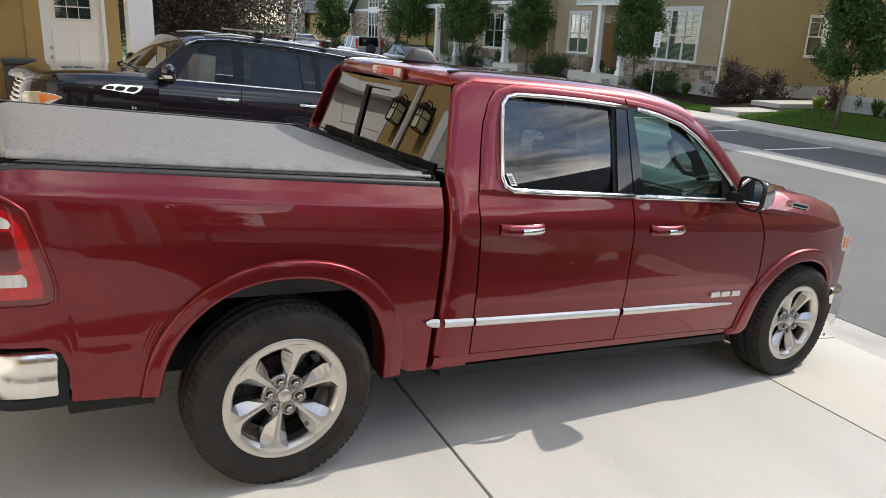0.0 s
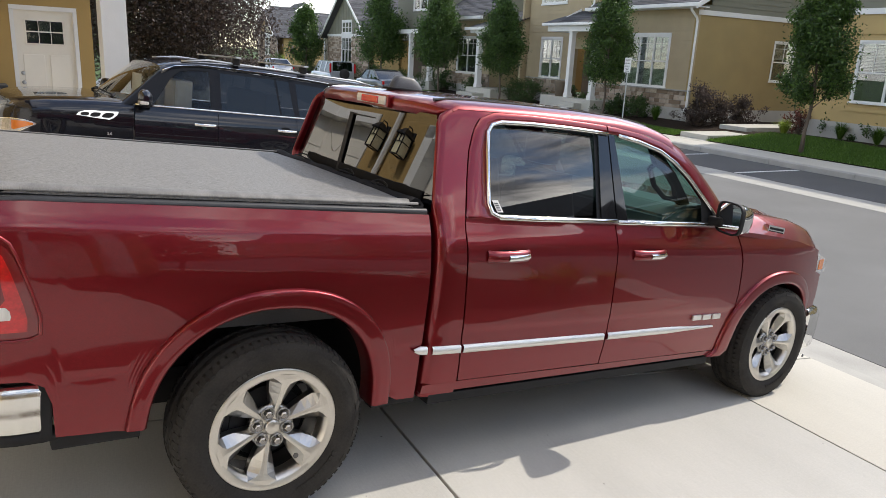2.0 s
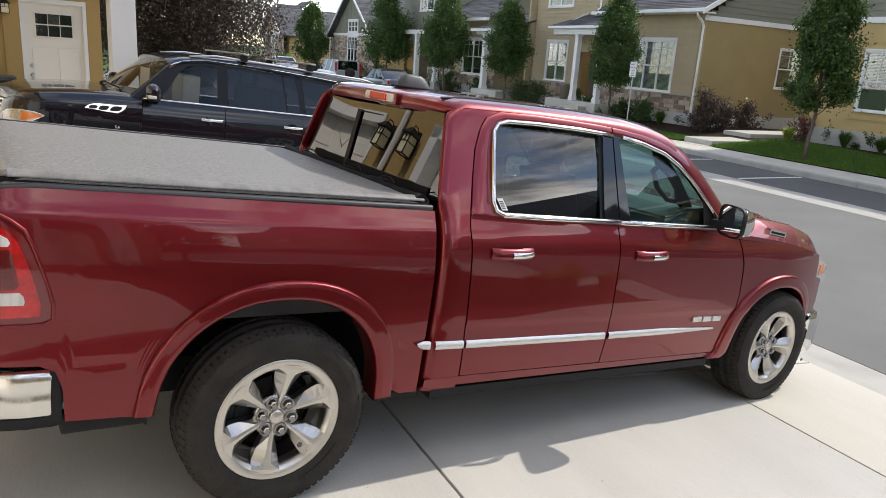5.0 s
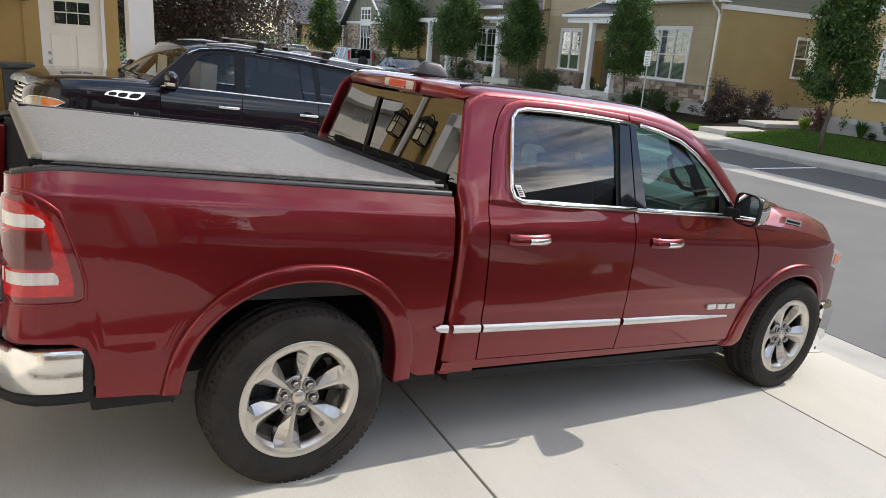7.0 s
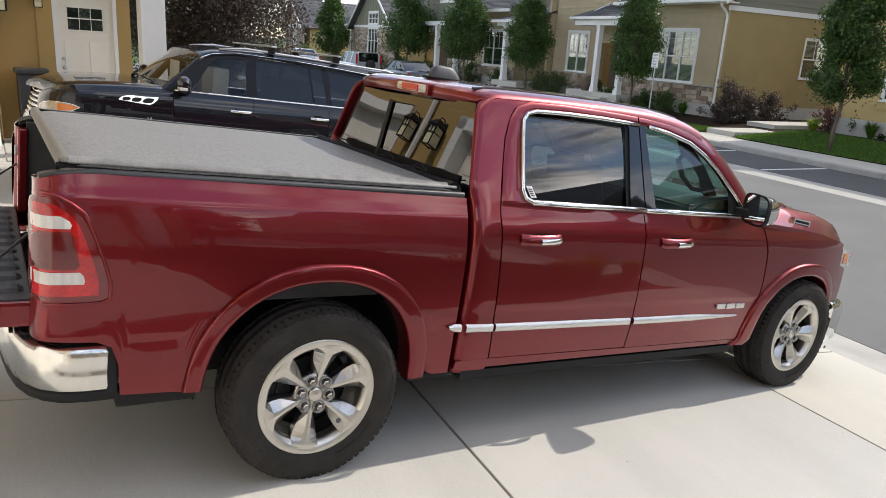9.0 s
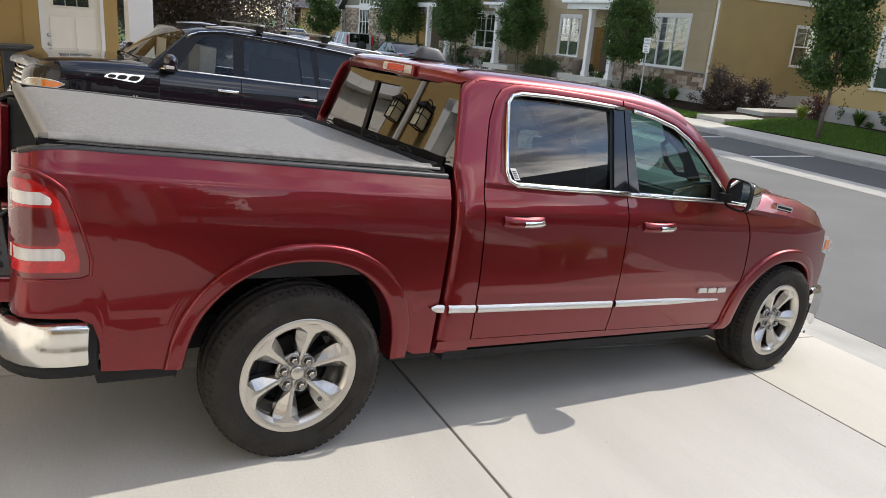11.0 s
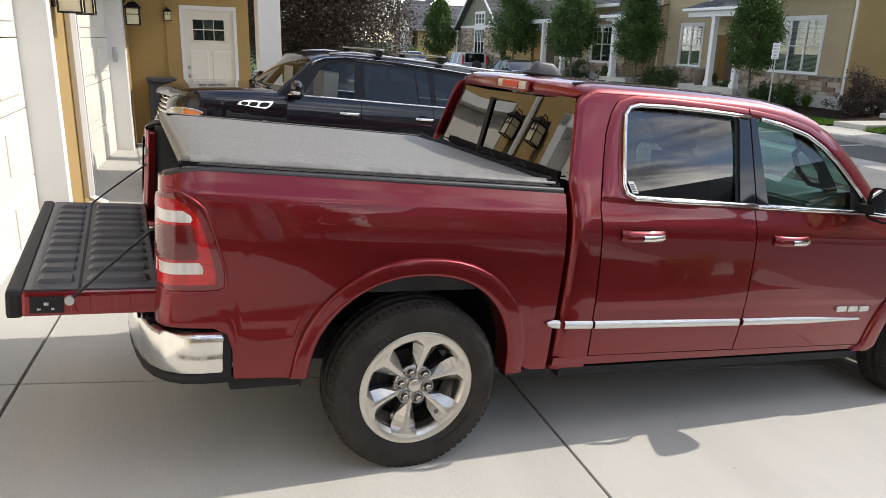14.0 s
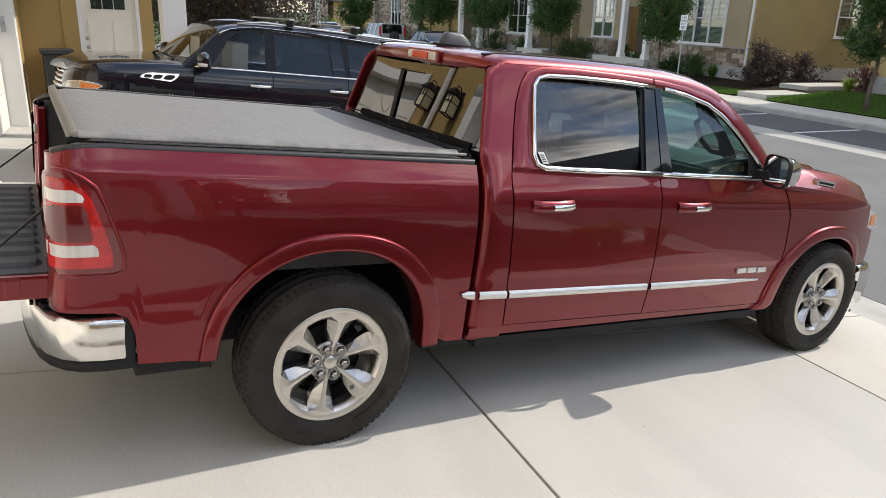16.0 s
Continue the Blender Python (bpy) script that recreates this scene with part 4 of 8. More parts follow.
# ---------- the pickup ----------
def car_paint(name, base, flake, rough=0.28, metal=0.5, tiny=900.0):
    """Metallic paint with fine flake under a clear coat, with a little dust."""
    m = bpy.data.materials.new(name)
    m.use_nodes = True
    n, l = m.node_tree.nodes, m.node_tree.links
    b = n["Principled BSDF"]
    tc = n.new("ShaderNodeTexCoord")
    vo = n.new("ShaderNodeTexVoronoi")
    vo.inputs["Scale"].default_value = tiny
    l.new(tc.outputs["Object"], vo.inputs["Vector"])
    mx = n.new("ShaderNodeMix")
    mx.data_type = "RGBA"
    mx.inputs[6].default_value, mx.inputs[7].default_value = (*base, 1), (*flake, 1)
    sx = n.new("ShaderNodeSeparateColor")
    l.new(vo.outputs["Color"], sx.inputs[0])
    l.new(sx.outputs[0], mx.inputs[0])
    l.new(mx.outputs[2], b.inputs["Base Color"])
    ns = n.new("ShaderNodeTexNoise")
    ns.inputs["Scale"].default_value, ns.inputs["Detail"].default_value = 3.5, 5
    l.new(tc.outputs["Object"], ns.inputs["Vector"])
    r = n.new("ShaderNodeMapRange")
    r.inputs[3].default_value, r.inputs[4].default_value = 0.003, 0.022
    l.new(ns.outputs["Fac"], r.inputs[0])
    l.new(r.outputs[0], b.inputs["Coat Roughness"])
    b.inputs["Metallic"].default_value, b.inputs["Roughness"].default_value = metal, rough
    b.inputs["Coat Weight"].default_value = 1.0
    b.inputs["Coat IOR"].default_value = 1.45
    return m


RED = car_paint("dark_red_metallic_paint", (0.140, 0.0037, 0.0082), (0.262, 0.0091, 0.0160), 0.31, 0.70)
BLACK_PAINT = car_paint("black_metallic_paint", (0.004, 0.005, 0.009), (0.012, 0.014, 0.022), 0.25, 0.3)
for k, v in (("Coat IOR", 1.45), ("Coat Weight", 1.0), ("Specular IOR Level", 0.3)):
    BLACK_PAINT.node_tree.nodes["Principled BSDF"].inputs[k].default_value = v
SILVER_PAINT = car_paint("silver_metallic_paint", (0.42, 0.43, 0.44), (0.55, 0.56, 0.57), 0.3, 0.7)
WHITE_PAINT = car_paint("white_car_paint", (0.70, 0.70, 0.69), (0.78, 0.78, 0.77), 0.35, 0.05)
GREY_PAINT = car_paint("dark_grey_metallic_paint", (0.03, 0.035, 0.042), (0.06, 0.065, 0.075), 0.3, 0.6)
CHROME = shader("chrome", (0.80, 0.80, 0.79), 0.07, metal=1.0, var=0.03, scale=9, fine=60, bump=0.02, rvar=0.5)
SATIN = shader("bright_satin_trim", (0.90, 0.89, 0.86), 0.52, metal=1.0, var=0.04, scale=9, fine=60, bump=0.02, rvar=0.3)
CHROME_WORN = shader("weathered_chrome", (0.76, 0.75, 0.72), 0.17, metal=1.0, var=0.06, scale=14, fine=40, bump=0.12, rvar=0.9, grain=(3, 3, .6))
ALLOY_FACET = shader("brushed_alloy_facet", (0.50, 0.49, 0.47), 0.30, metal=1.0, var=0.06, scale=14, fine=120, bump=0.04, rvar=0.35)
ALLOY = shader("polished_alloy", (0.68, 0.65, 0.60), 0.34, metal=1.0, var=0.06, scale=14, fine=120, bump=0.04, rvar=0.35)
ALLOY_GREY = shader("satin_alloy", (0.40, 0.39, 0.38), 0.42, metal=1.0, var=0.08, scale=14, fine=120, bump=0.05)
STEEL_DARK = shader("dark_chrome_nut", (0.30, 0.29, 0.28), 0.22, metal=1.0, var=0.1)
ALLOY_DARK = shader("painted_alloy", (0.15, 0.15, 0.155), 0.42, metal=0.9, var=0.1)
RUBBER = shader("tyre_rubber", (0.030, 0.027, 0.024), 0.8, var=0.45, scale=9, fine=120, bump=0.5, depth=0.003, spec=.3)
BLACK_PLASTIC = shader("black_plastic", (0.012, 0.012, 0.013), 0.6, var=0.25, scale=20, fine=300, bump=0.3, depth=0.001, spec=.3)
RAIL_BLACK = shader("rail_rubber", (0.010, 0.010, 0.011), 0.8, var=0.25, scale=20, fine=200, bump=0.3, depth=0.001, spec=.15)
RAIL_GREY = shader("rail_plastic", (0.030, 0.030, 0.032), 0.42, var=0.2, scale=20, fine=200, bump=0.15, depth=0.001)
GREY_PLASTIC = shader("bed_liner_plastic", (0.066, 0.068, 0.074), 0.46, var=0.4, scale=5, fine=160, bump=0.45, depth=0.002)
GLOSS_BLACK = shader("gloss_black", (0.005, 0.005, 0.006), 0.03, var=0.1, bump=0, spec=0.55)
PILLAR_BLACK = shader("satin_black_pillar", (0.006, 0.006, 0.007), 0.25, var=0.1, bump=0.02, spec=0.25)
VINYL = shader("weathered_grey_vinyl", (0.172, 0.168, 0.160), 0.58, var=0.48, scale=75, fine=300, bump=0.8, depth=0.0022)
VINYL_HEM = shader("stitched_vinyl_hem", (0.165, 0.162, 0.157), 0.55, var=0.4, scale=5, fine=120, bump=0.7, depth=0.002, grain=(3, 1, .3))
TAN_HEM = shader("tan_stitched_hem", (0.20, 0.19, 0.165), 0.75, var=0.12, scale=30, fine=200, bump=0.7, depth=0.002)
LENS_RED = shader("red_lamp_lens", (0.50, 0.006, 0.010), 0.12, var=0.45, scale=12, fine=90, bump=0.08, coat=1.0)
LENS_DARK = shader("deep_red_lamp_lens", (0.16, 0.004, 0.008), 0.12, var=0.2, scale=14, bump=0.03, coat=1.0)
LENS_CORE = shader("lamp_core_lens", (0.12, 0.004, 0.008), 0.10, var=0.25, scale=14, bump=0.03, coat=1.0)
LENS_WHITE = shader("ribbed_clear_lens", (0.66, 0.63, 0.60), 0.16, var=0.2, scale=6, fine=170, bump=0.25, coat=1.0, grain=(10, 1, .4), depth=0.002)
HEAD_LENS = shader("clear_headlamp_lens", (0.62, 0.62, 0.60), 0.14, var=0.4, scale=9, fine=60, bump=0.1, coat=1.0, depth=0.002, metal=0.35)
LENS_BRIGHT = shader("bright_red_lens", (0.62, 0.012, 0.02), 0.12, var=0.15, scale=30, bump=0.05, coat=1.0)
LENS_AMBER = shader("amber_lens", (0.75, 0.20, 0.02), 0.15, var=0.15, bump=0.05, coat=1.0)
CAR_GLASS = pane("tinted_car_glass", (0.42, 0.60, 0.55), 0.0, 0.07)
# warm sheen on both SUV panes greys the blue sky they mirror
SUV_GLASS = pane("suv_privacy_glass", (0.16, 0.16, 0.16), 0.0, 0.07, (1.0, 0.92, 0.80))
SUV_CLEAR = pane("suv_front_glass", (0.92, 0.96, 0.93), 0.0, 0.045, (1.0, 0.94, 0.85))
REAR_GLASS = pane("cab_rear_glass", (0.06, 0.06, 0.06), 0.0, 0.13)
PRIVACY = pane("privacy_glass", (0.085, 0.092, 0.10), 0.0, 0.10)
CABIN = shader("cabin_trim", (0.022, 0.021, 0.021), 0.6, var=0.2, scale=20, fine=200, bump=0.2, depth=0.001)
LEATHER = shader("black_leather", (0.03, 0.027, 0.025), 0.42, var=0.2, scale=30, fine=250, bump=0.3, depth=0.001)
BEIGE = shader("beige_leather", (0.23, 0.21, 0.18), 0.5, var=0.15, scale=20, fine=250, bump=0.3, depth=0.001)
DASH = shader("grey_dashboard_vinyl", (0.20, 0.20, 0.195), 0.5, var=0.15, scale=20, fine=250, bump=0.3, depth=0.001)
MIRROR = shader("mirror_silver", (0.85, 0.86, 0.87), 0.02, metal=1.0, var=0.0, bump=0)
PAPER = shader("sticker_paper", (0.7, 0.7, 0.68), 0.6, bump=0)
PRINT = shader("sticker_print", (0.08, 0.08, 0.09), 0.6, bump=0)
CABLE = shader("cable_steel", (0.03, 0.03, 0.03), 0.45, metal=0.5)

YC = 0.065
PW = [(.33, .950), (.40, .972), (.47, .988), (.58, 1.000), (.64, 1.003), (.70, 1.006), (.745, 1.0085), (.757, 1.0130), (.85, 1.018), (1.0, 1.021), (1.10, 1.019), (1.165, 1.011), (1.21, .996), (1.26, .976), (1.31, .957)]
PB = [(.33, .965), (.47, .984), (.685, .9995), (.700, 1.0045), (.85, 1.016), (.95, 1.021), (1.0, 1.022), (1.06, 1.0195), (1.12, 1.0125), (1.17, 1.0045), (1.212, .9955), (1.224, .9905), (1.255, .9785), (1.30, .9625), (1.335, .951), (1.36, .942)]


def half(x, z, table=PW):
    """Half the body's breadth at a station and height."""
    q = z + 0.0245 * (x - 0.6)
    w = float(np.interp(q, [a for a, _ in table], [b for _, b in table]))
    if z > 1.265 and table is PW:
        w = 0.974 - 0.375 * (z - 1.265)
    if x > 3.55:
        w -= 0.11 * ((x - 3.55) / 0.85) ** 2
    return w


def flip(bm):
    """The other side's copy of a side part."""
    b2 = bm.copy()
    for v in b2.verts:
        v.co.y = 2 * YC - v.co.y
    bmesh.ops.reverse_faces(b2, faces=b2.faces[:])
    return b2


def sides(name, bm, material, parent, label="", smooth=False):
    b2 = flip(bm)
    a = part(name, bm, material, parent, label, smooth)
    part(name, b2, material, parent, label, smooth)
    return a


def hem(bm, depth=0.03, inward=(0, 1, 0)):
    """Turn a skin's open edges in, so that it shows a thickness at its gaps."""
    edges = [e for e in bm.edges if e.is_boundary]
    r = bmesh.ops.extrude_edge_only(bm, edges=edges)
    d = Vector(inward) * depth
    for v in [g for g in r["geom"] if isinstance(g, bmesh.types.BMVert)]:
        v.co += d
    for e in edges:
        e.smooth = False
    return bm


def skin(rows, depth=0.03, inward=(0, 1, 0)):
    bm = bmesh.new()
    sheet(bm, rows)
    for f in bm.faces:
        f.smooth = True
    bmesh.ops.recalc_face_normals(bm, faces=bm.faces[:])
    if depth:
        hem(bm, depth, inward)
    return bm


def side_patch(xl, xr, zb, zt, ns, nt, proud=0.0, table=PW, depth=0.03):
    rows = []
    for j in range(nt + 1):
        t = j / nt
        row = []
        for i in range(ns + 1):
            x = xl(t) + (xr(t) - xl(t)) * i / ns
            z = zb(x) + (zt(x) - zb(x)) * t
            row.append((x, YC - half(x, z, table) - proud, z))
        rows.append(row)
    return skin(rows, depth)


def curve(pts):
    a, b = [p[0] for p in pts], [p[1] for p in pts]
    return lambda t: float(np.interp(t, a, b))


def arch(cx, cz, a, b, n=28, p=2.2, lo=0.0, hi=180.0):
    out = []
    for k in range(n + 1):
        t = radians(180 - (lo + (hi - lo) * k / n))
        c, s = math.cos(t), math.sin(t)
        out.append((cx + a * math.copysign(abs(c) ** (2 / p), c), cz + b * math.copysign(abs(s) ** (2 / p), s)))
    return out


truck = root("pickup_truck", DRIVE, "dark red crew-cab pickup with lowered tailgate on the drive", "pickup truck")

# bed side with wheel arch and rounded tail corner
R_ARCH = arch(0.005, .44, .565, .565)
cols = [((-1.06, .74), (-1.06, 1.288), .20), ((-1.125, .735), (-1.115, 1.290), .165), ((-1.132, .735), (-1.122, 1.293), .11), ((-1.122, .732), (-1.112, 1.299), .058), ((-1.10, .73), (-1.09, 1.309), .024),
        ((-1.06, .728), (-1.05, 1.321), .006), ((-.98, .722), (-.97, 1.331), 0), ((-.88, .716), (-.87, 1.332), 0), ((-.825, .69), (-.81, 1.330), 0), ((-.80, .62), (-.77, 1.329), 0), ((-.788, .488), (-.72, 1.328), 0),
        ((-.70, .482), (-.66, 1.327), 0), ((-.60, .477), (-.60, 1.326), 0)]
for k, (x, z) in enumerate(R_ARCH):
    cols.append(((x, max(z, .42 if x > 0 else .47)), (-.56 + 1.13 * k / (len(R_ARCH) - 1), 1.325 - .028 * k / (len(R_ARCH) - 1)), 0))
cols += [((.62, .415), (.62, 1.296), 0), ((.69, .413), (.674, 1.294), 0), ((.714, .412), (.688, 1.294), 0)]
NT = 64
rows = []
for j in range(NT + 1):
    t = j / NT
    row = []
    for (xb, zb), (xt, zt), ins in cols:
        z = zb + (zt - zb) * t
        s = t
        x = xb + (xt - xb) * s
        row.append((x, YC - half(x, z, PB) + ins, z))
    rows.append(row)
sides("bed_side", skin(rows, .035), RED, truck)


def flare(outer, inner, table, lip=0.024):
    rows = []
    for f, pr in ((0.0, 0.001), (.035, .011), (.075, .0185), (.12, .0205), (.3, .022), (.55, lip), (.8, lip + .003), (.95, lip - .003), (1.0, lip - .014), (1.02, -.03), (1.03, -.09)):
        row = []
        for (xo, zo), (xi, zi) in zip(outer, inner):
            x, z = xo + (xi - xo) * f, zo + (zi - zo) * f
            row.append((x, YC - half(x, z, table) - pr, z))
        rows.append(row)
    return skin(rows, 0)


def with_feet(pts, r0, r1):
    n = len(pts)
    mid = pts[n // 2][0]
    return [r0] + [(x, max(z, (r0 if x < mid else r1)[1] + .003 * min(i + 1, n - i))) for i, (x, z) in enumerate(pts)] + [r1]

sides("wheel_flare", flare(with_feet(R_ARCH, (-.563, .475), (.572, .414)), with_feet(arch(-.008, .44, .478, .483), (-.490, .475), (.474, .414)), PB), RED, truck, smooth=True)
FX = 3.62
F_OUT = with_feet(arch(FX, .40, .535, .53), (3.02, .365), (FX + .545, .50))
F_IN = with_feet(arch(FX, .40, .455, .44), (3.12, .365), (FX + .46, .50))
F_OUT = [(x - .10 * max(0, (.9 - z)) * (x < FX), z) for x, z in F_OUT]
sides("wheel_flare", flare(F_OUT, F_IN, PW), RED, truck, smooth=True)
for cx, top in ((0.0, .93), (3.66, .85)):
    pts = arch(cx, .40, .50, top - .40, 20)
    sides("wheel_well", skin([[(x, YC - .93, z) for x, z in pts], [(x, YC - .55, z) for x, z in pts], [(cx + (x - cx) * .1, YC - .5, .4) for x, z in pts]], 0), RAIL_BLACK, truck)

# cab corner behind the rear door
XD = curve([(.40, .950), (.474, .950), (.85, .918), (1.217, .886), (1.30, .893), (1.45, .916), (1.58, .941), (1.68, .981), (1.735, 1.026), (1.768, 1.115)])
XR = curve([(.40, .742), (1.25, .724), (1.32, .713), (1.42, .726), (1.70, .775), (1.735, .80), (1.768, .86)])
rows = []
for j in range(37):
    z = .40 + (1.768 - .40) * j / 36
    a, b = XR(z), XD(z) - .004
    w = half(a, z)
    g = float(np.interp(z, [1.29, 1.345, 1.70], [1.0, .26, .22]))
    p = [(a + .075, w - .135 * g), (a + .05, w - .125 * g), (a + .022, w - .10 * g), (a + .004, w - .070 * g), (a + .004, w - .040 * g), (a + .018, w - .012 * g), (a + .055, w), ((a + .06 + b) / 2, w), (b, half(b, z))]
    rows.append([(x, YC - q, z) for x, q in p])
for dz, dw, dx in ((.008, .006, .006), (.015, .018, .018), (.021, .036, .034), (.026, .060, .055), (.029, .09, .08)):
    z = 1.768
    a, b, w = XR(z) + dx, XD(z) + .03, half(XR(z), z) - dw
    p = [(a + .075, w - .08), (a + .05, w - .075), (a + .022, w - .06), (a + .006, w - .04), (a + .006, w - .024), (a + .022, w - .008), (a + .055, w), ((a + .06 + b) / 2, w), (b, w)]
    rows.append([(x, YC - q, z + dz) for x, q in p])
sides("cab_corner", skin(rows, .025), RED, truck)


def belt(x):
    return 1.290 - .0240 * (x - .6)

rear_door_lo, rear_door_hi = curve([(.9, .474), (2.0, .442)]), lambda x: belt(x) - .004
d_split = curve([(0, 1.945), (.25, 1.950), (.6, 1.925), (1, 1.906)])
sides("rear_door", side_patch(lambda t: XD(.474 + t * .80) + .004, lambda t: d_split(t) - .004, rear_door_lo, rear_door_hi, 22, 56), RED, truck)
front_seam = curve([(0, 3.02), (.12, 3.085), (.3, 3.13), (.5, 3.13), (.75, 3.10), (1, 3.02)])
sides("front_door", side_patch(lambda t: d_split(t) + .004, lambda t: front_seam(t) - .004, curve([(1.9, .442), (3.02, .408), (3.2, .43)]), lambda x: belt(x) - .004 if x < 2.9 else belt(x) - .004 - .25 * (x - 2.9) ** 1.5, 26, 56), RED, truck)
sides("rocker", side_patch(lambda t: .748, lambda t: 3.02, curve([(.7, .425), (3.1, .372)]), curve([(.7, .472), (1.0, .468), (2.0, .436), (3.1, .40)]), 24, 5), RED, truck)
sides("side_step", prisms(([(.80, .362), (3.0, .312), (3.0, .358), (.80, .408)], "y", YC - .975, YC - .78)), BLACK_PLASTIC, truck, "black retracted side step")

# front fender, hood and nose
f_cols = []
fa = [(x, z) for x, z in F_OUT]
tops = curve([(3.02, 1.205), (3.2, 1.19), (3.5, 1.160), (3.8, 1.118), (4.05, 1.068), (4.2, 1.02), (4.3, .95)])
n = len(fa)
for k, (x, z) in enumerate(fa):
    xt = 3.03 + (4.10 - 3.03) * k / (n - 1)
    f_cols.append(((x, z), (xt, tops(xt))))
f_cols += [((4.20, .52), (4.15, .885)), ((4.27, .53), (4.20, .87)), ((4.31, .55), (4.24, .86))]
rows = []
for j in range(19):
    t = j / 18
    row = []
    for k, ((xb, zb), (xt, zt)) in enumerate(f_cols):
        s = t if k else 1 - (1 - t)
        x, z = xb + (xt - xb) * s, zb + (zt - zb) * t
        seam = front_seam(min(1.0, max(0.0, (z - .42) / .80))) + .006
        x = seam if k == 0 else max(x, seam + .003 * k)
        row.append((x, YC - half(x, z), z))
    rows.append(row)
sides("front_fender", skin(rows, .03), RED, truck)
rows = []
for j in range(25):
    x = 3.02 + 1.40 * j / 24
    ze, w0 = tops(min(x, 4.18)) - max(0, x - 4.18) * .6, half(min(x, 4.2), 1.15) - max(0, x - 4.2) * .5
    zc = np.interp(x, [3.0, 3.4, 3.9, 4.2, 4.36, 4.43], [1.305, 1.315, 1.265, 1.205, 1.13, 1.03])
    row = []
    for f, k in ((1.0, 0), (.975, .2), (.93, .5), (.88, .80), (.82, .93), (.72, .93), (.62, .95), (.55, 1.08), (.3, 1.12), (0, 1.13)):
        row.append((x, YC - w0 * f, ze + .003 + (zc - ze) * k * .9))
    rows.append(row + [(p[0], 2 * YC - p[1], p[2]) for p in row[-2::-1]])
part("hood", skin(rows, .03, (0, 0, -1)), RED, truck)
sides("hood_badge", prisms(([(3.40, 1.190), (3.60, 1.165), (3.60, 1.217), (3.40, 1.242)], "y", YC - .966, YC - .93)), CHROME, truck, "chrome hood side badge")
sides("badge_inset", prisms(([(3.415, 1.196), (3.585, 1.175), (3.585, 1.184), (3.415, 1.205)], "y", YC - .9665, YC - .95), ([(3.415, 1.212), (3.585, 1.191), (3.585, 1.207), (3.415, 1.228)], "y", YC - .9665, YC - .95)), BLACK_PLASTIC, truck)
sides("headlight", side_patch(lambda t: 4.12 - .02 * t, lambda t: 4.33, curve([(4.1, .892), (4.4, .86)]), curve([(4.0, 1.05), (4.2, 1.00), (4.4, .93)]), 8, 5, .002), HEAD_LENS, truck, "clear headlamp lens with amber marker")
rows = [[(x, YC - w, z) for x, w in ((4.20, .936), (4.27, .926), (4.33, .905), (4.375, .872), (4.405, .82), (4.42, .76))] for z in (.875, .90, .95, .985)]
for row, d in zip(rows, (.012, 0, 0, .025)):
    row[:] = [(x - d, y + d * .5, z) for x, y, z in row]
sides("headlight_glass", skin(rows, .02), HEAD_LENS, truck, "clear headlamp lens round the corner", smooth=True)
sides("side_marker", side_patch(lambda t: 4.15, lambda t: 4.24, curve([(4.1, .905), (4.4, .895)]), curve([(4.0, .985), (4.4, .97)]), 3, 3, .006), LENS_AMBER, truck, "amber side marker")
bm = bmesh.new()
rows = []
for z, d in ((.27, .06), (.30, .01), (.42, 0), (.55, .0), (.595, .03), (.60, .10)):
    plan = [(4.17, .985), (4.26, .985), (4.36, .955), (4.45, .86), (4.53, .70), (4.58, .4), (4.59, 0)]
    row = [(x - d, YC - y + d * .4, z) for x, y in plan]
    rows.append(row + [(p[0], 2 * YC - p[1], p[2]) for p in row[-2::-1]])
sheet(bm, rows)
finish(bm, True)
part("front_bumper", bm, CHROME, truck, "chrome front bumper")
part("front_valance", boxes((4.10, 4.36, YC - .86, YC + .86, .20, .27), bevel=.02), BLACK_PLASTIC, truck)
part("grille", boxes((4.30, 4.42, YC - .70, YC + .70, .60, 1.03), bevel=.03), CHROME, truck, "chrome grille")
sides("fender_liner", boxes((4.05, 4.16, YC - .93, YC - .6, .22, .62), bevel=.02), BLACK_PLASTIC, truck)

# window surrounds: chrome outline, painted frame, glass
C_LOOP = [(1.030, 1.345), (1.044, 1.305), (1.085, 1.287), (1.3, 1.281), (1.6, 1.274), (1.8, 1.269), (1.9, 1.267), (1.985, 1.265), (2.2, 1.259), (2.5, 1.252), (2.74, 1.246), (2.835, 1.246),
          (2.775, 1.312), (2.714, 1.376), (2.64, 1.450), (2.565, 1.518), (2.46, 1.592), (2.335, 1.652), (2.15, 1.694), (1.985, 1.715), (1.9, 1.720), (1.8, 1.724), (1.6, 1.729), (1.35, 1.730), (1.151, 1.724), (1.09, 1.707), (1.062, 1.672), (1.05, 1.58), (1.038, 1.45)]
O_LOOP = [(.905, 1.335), (.895, 1.290), (.90, 1.279), (1.3, 1.270), (1.6, 1.263), (1.8, 1.258), (1.9, 1.256), (1.985, 1.254), (2.2, 1.248), (2.5, 1.241), (2.8, 1.234), (2.93, 1.232),
          (2.885, 1.31), (2.825, 1.385), (2.745, 1.470), (2.655, 1.552), (2.53, 1.640), (2.375, 1.702), (2.17, 1.742), (1.985, 1.758), (1.9, 1.763), (1.8, 1.767), (1.6, 1.772), (1.35, 1.774), (1.12, 1.768), (1.03, 1.735), (.985, 1.68), (.945, 1.58), (.920, 1.45)]


def on_side(x, z, proud=0.0):
    return (x, YC - half(x, max(z, 1.266)) - proud, z)


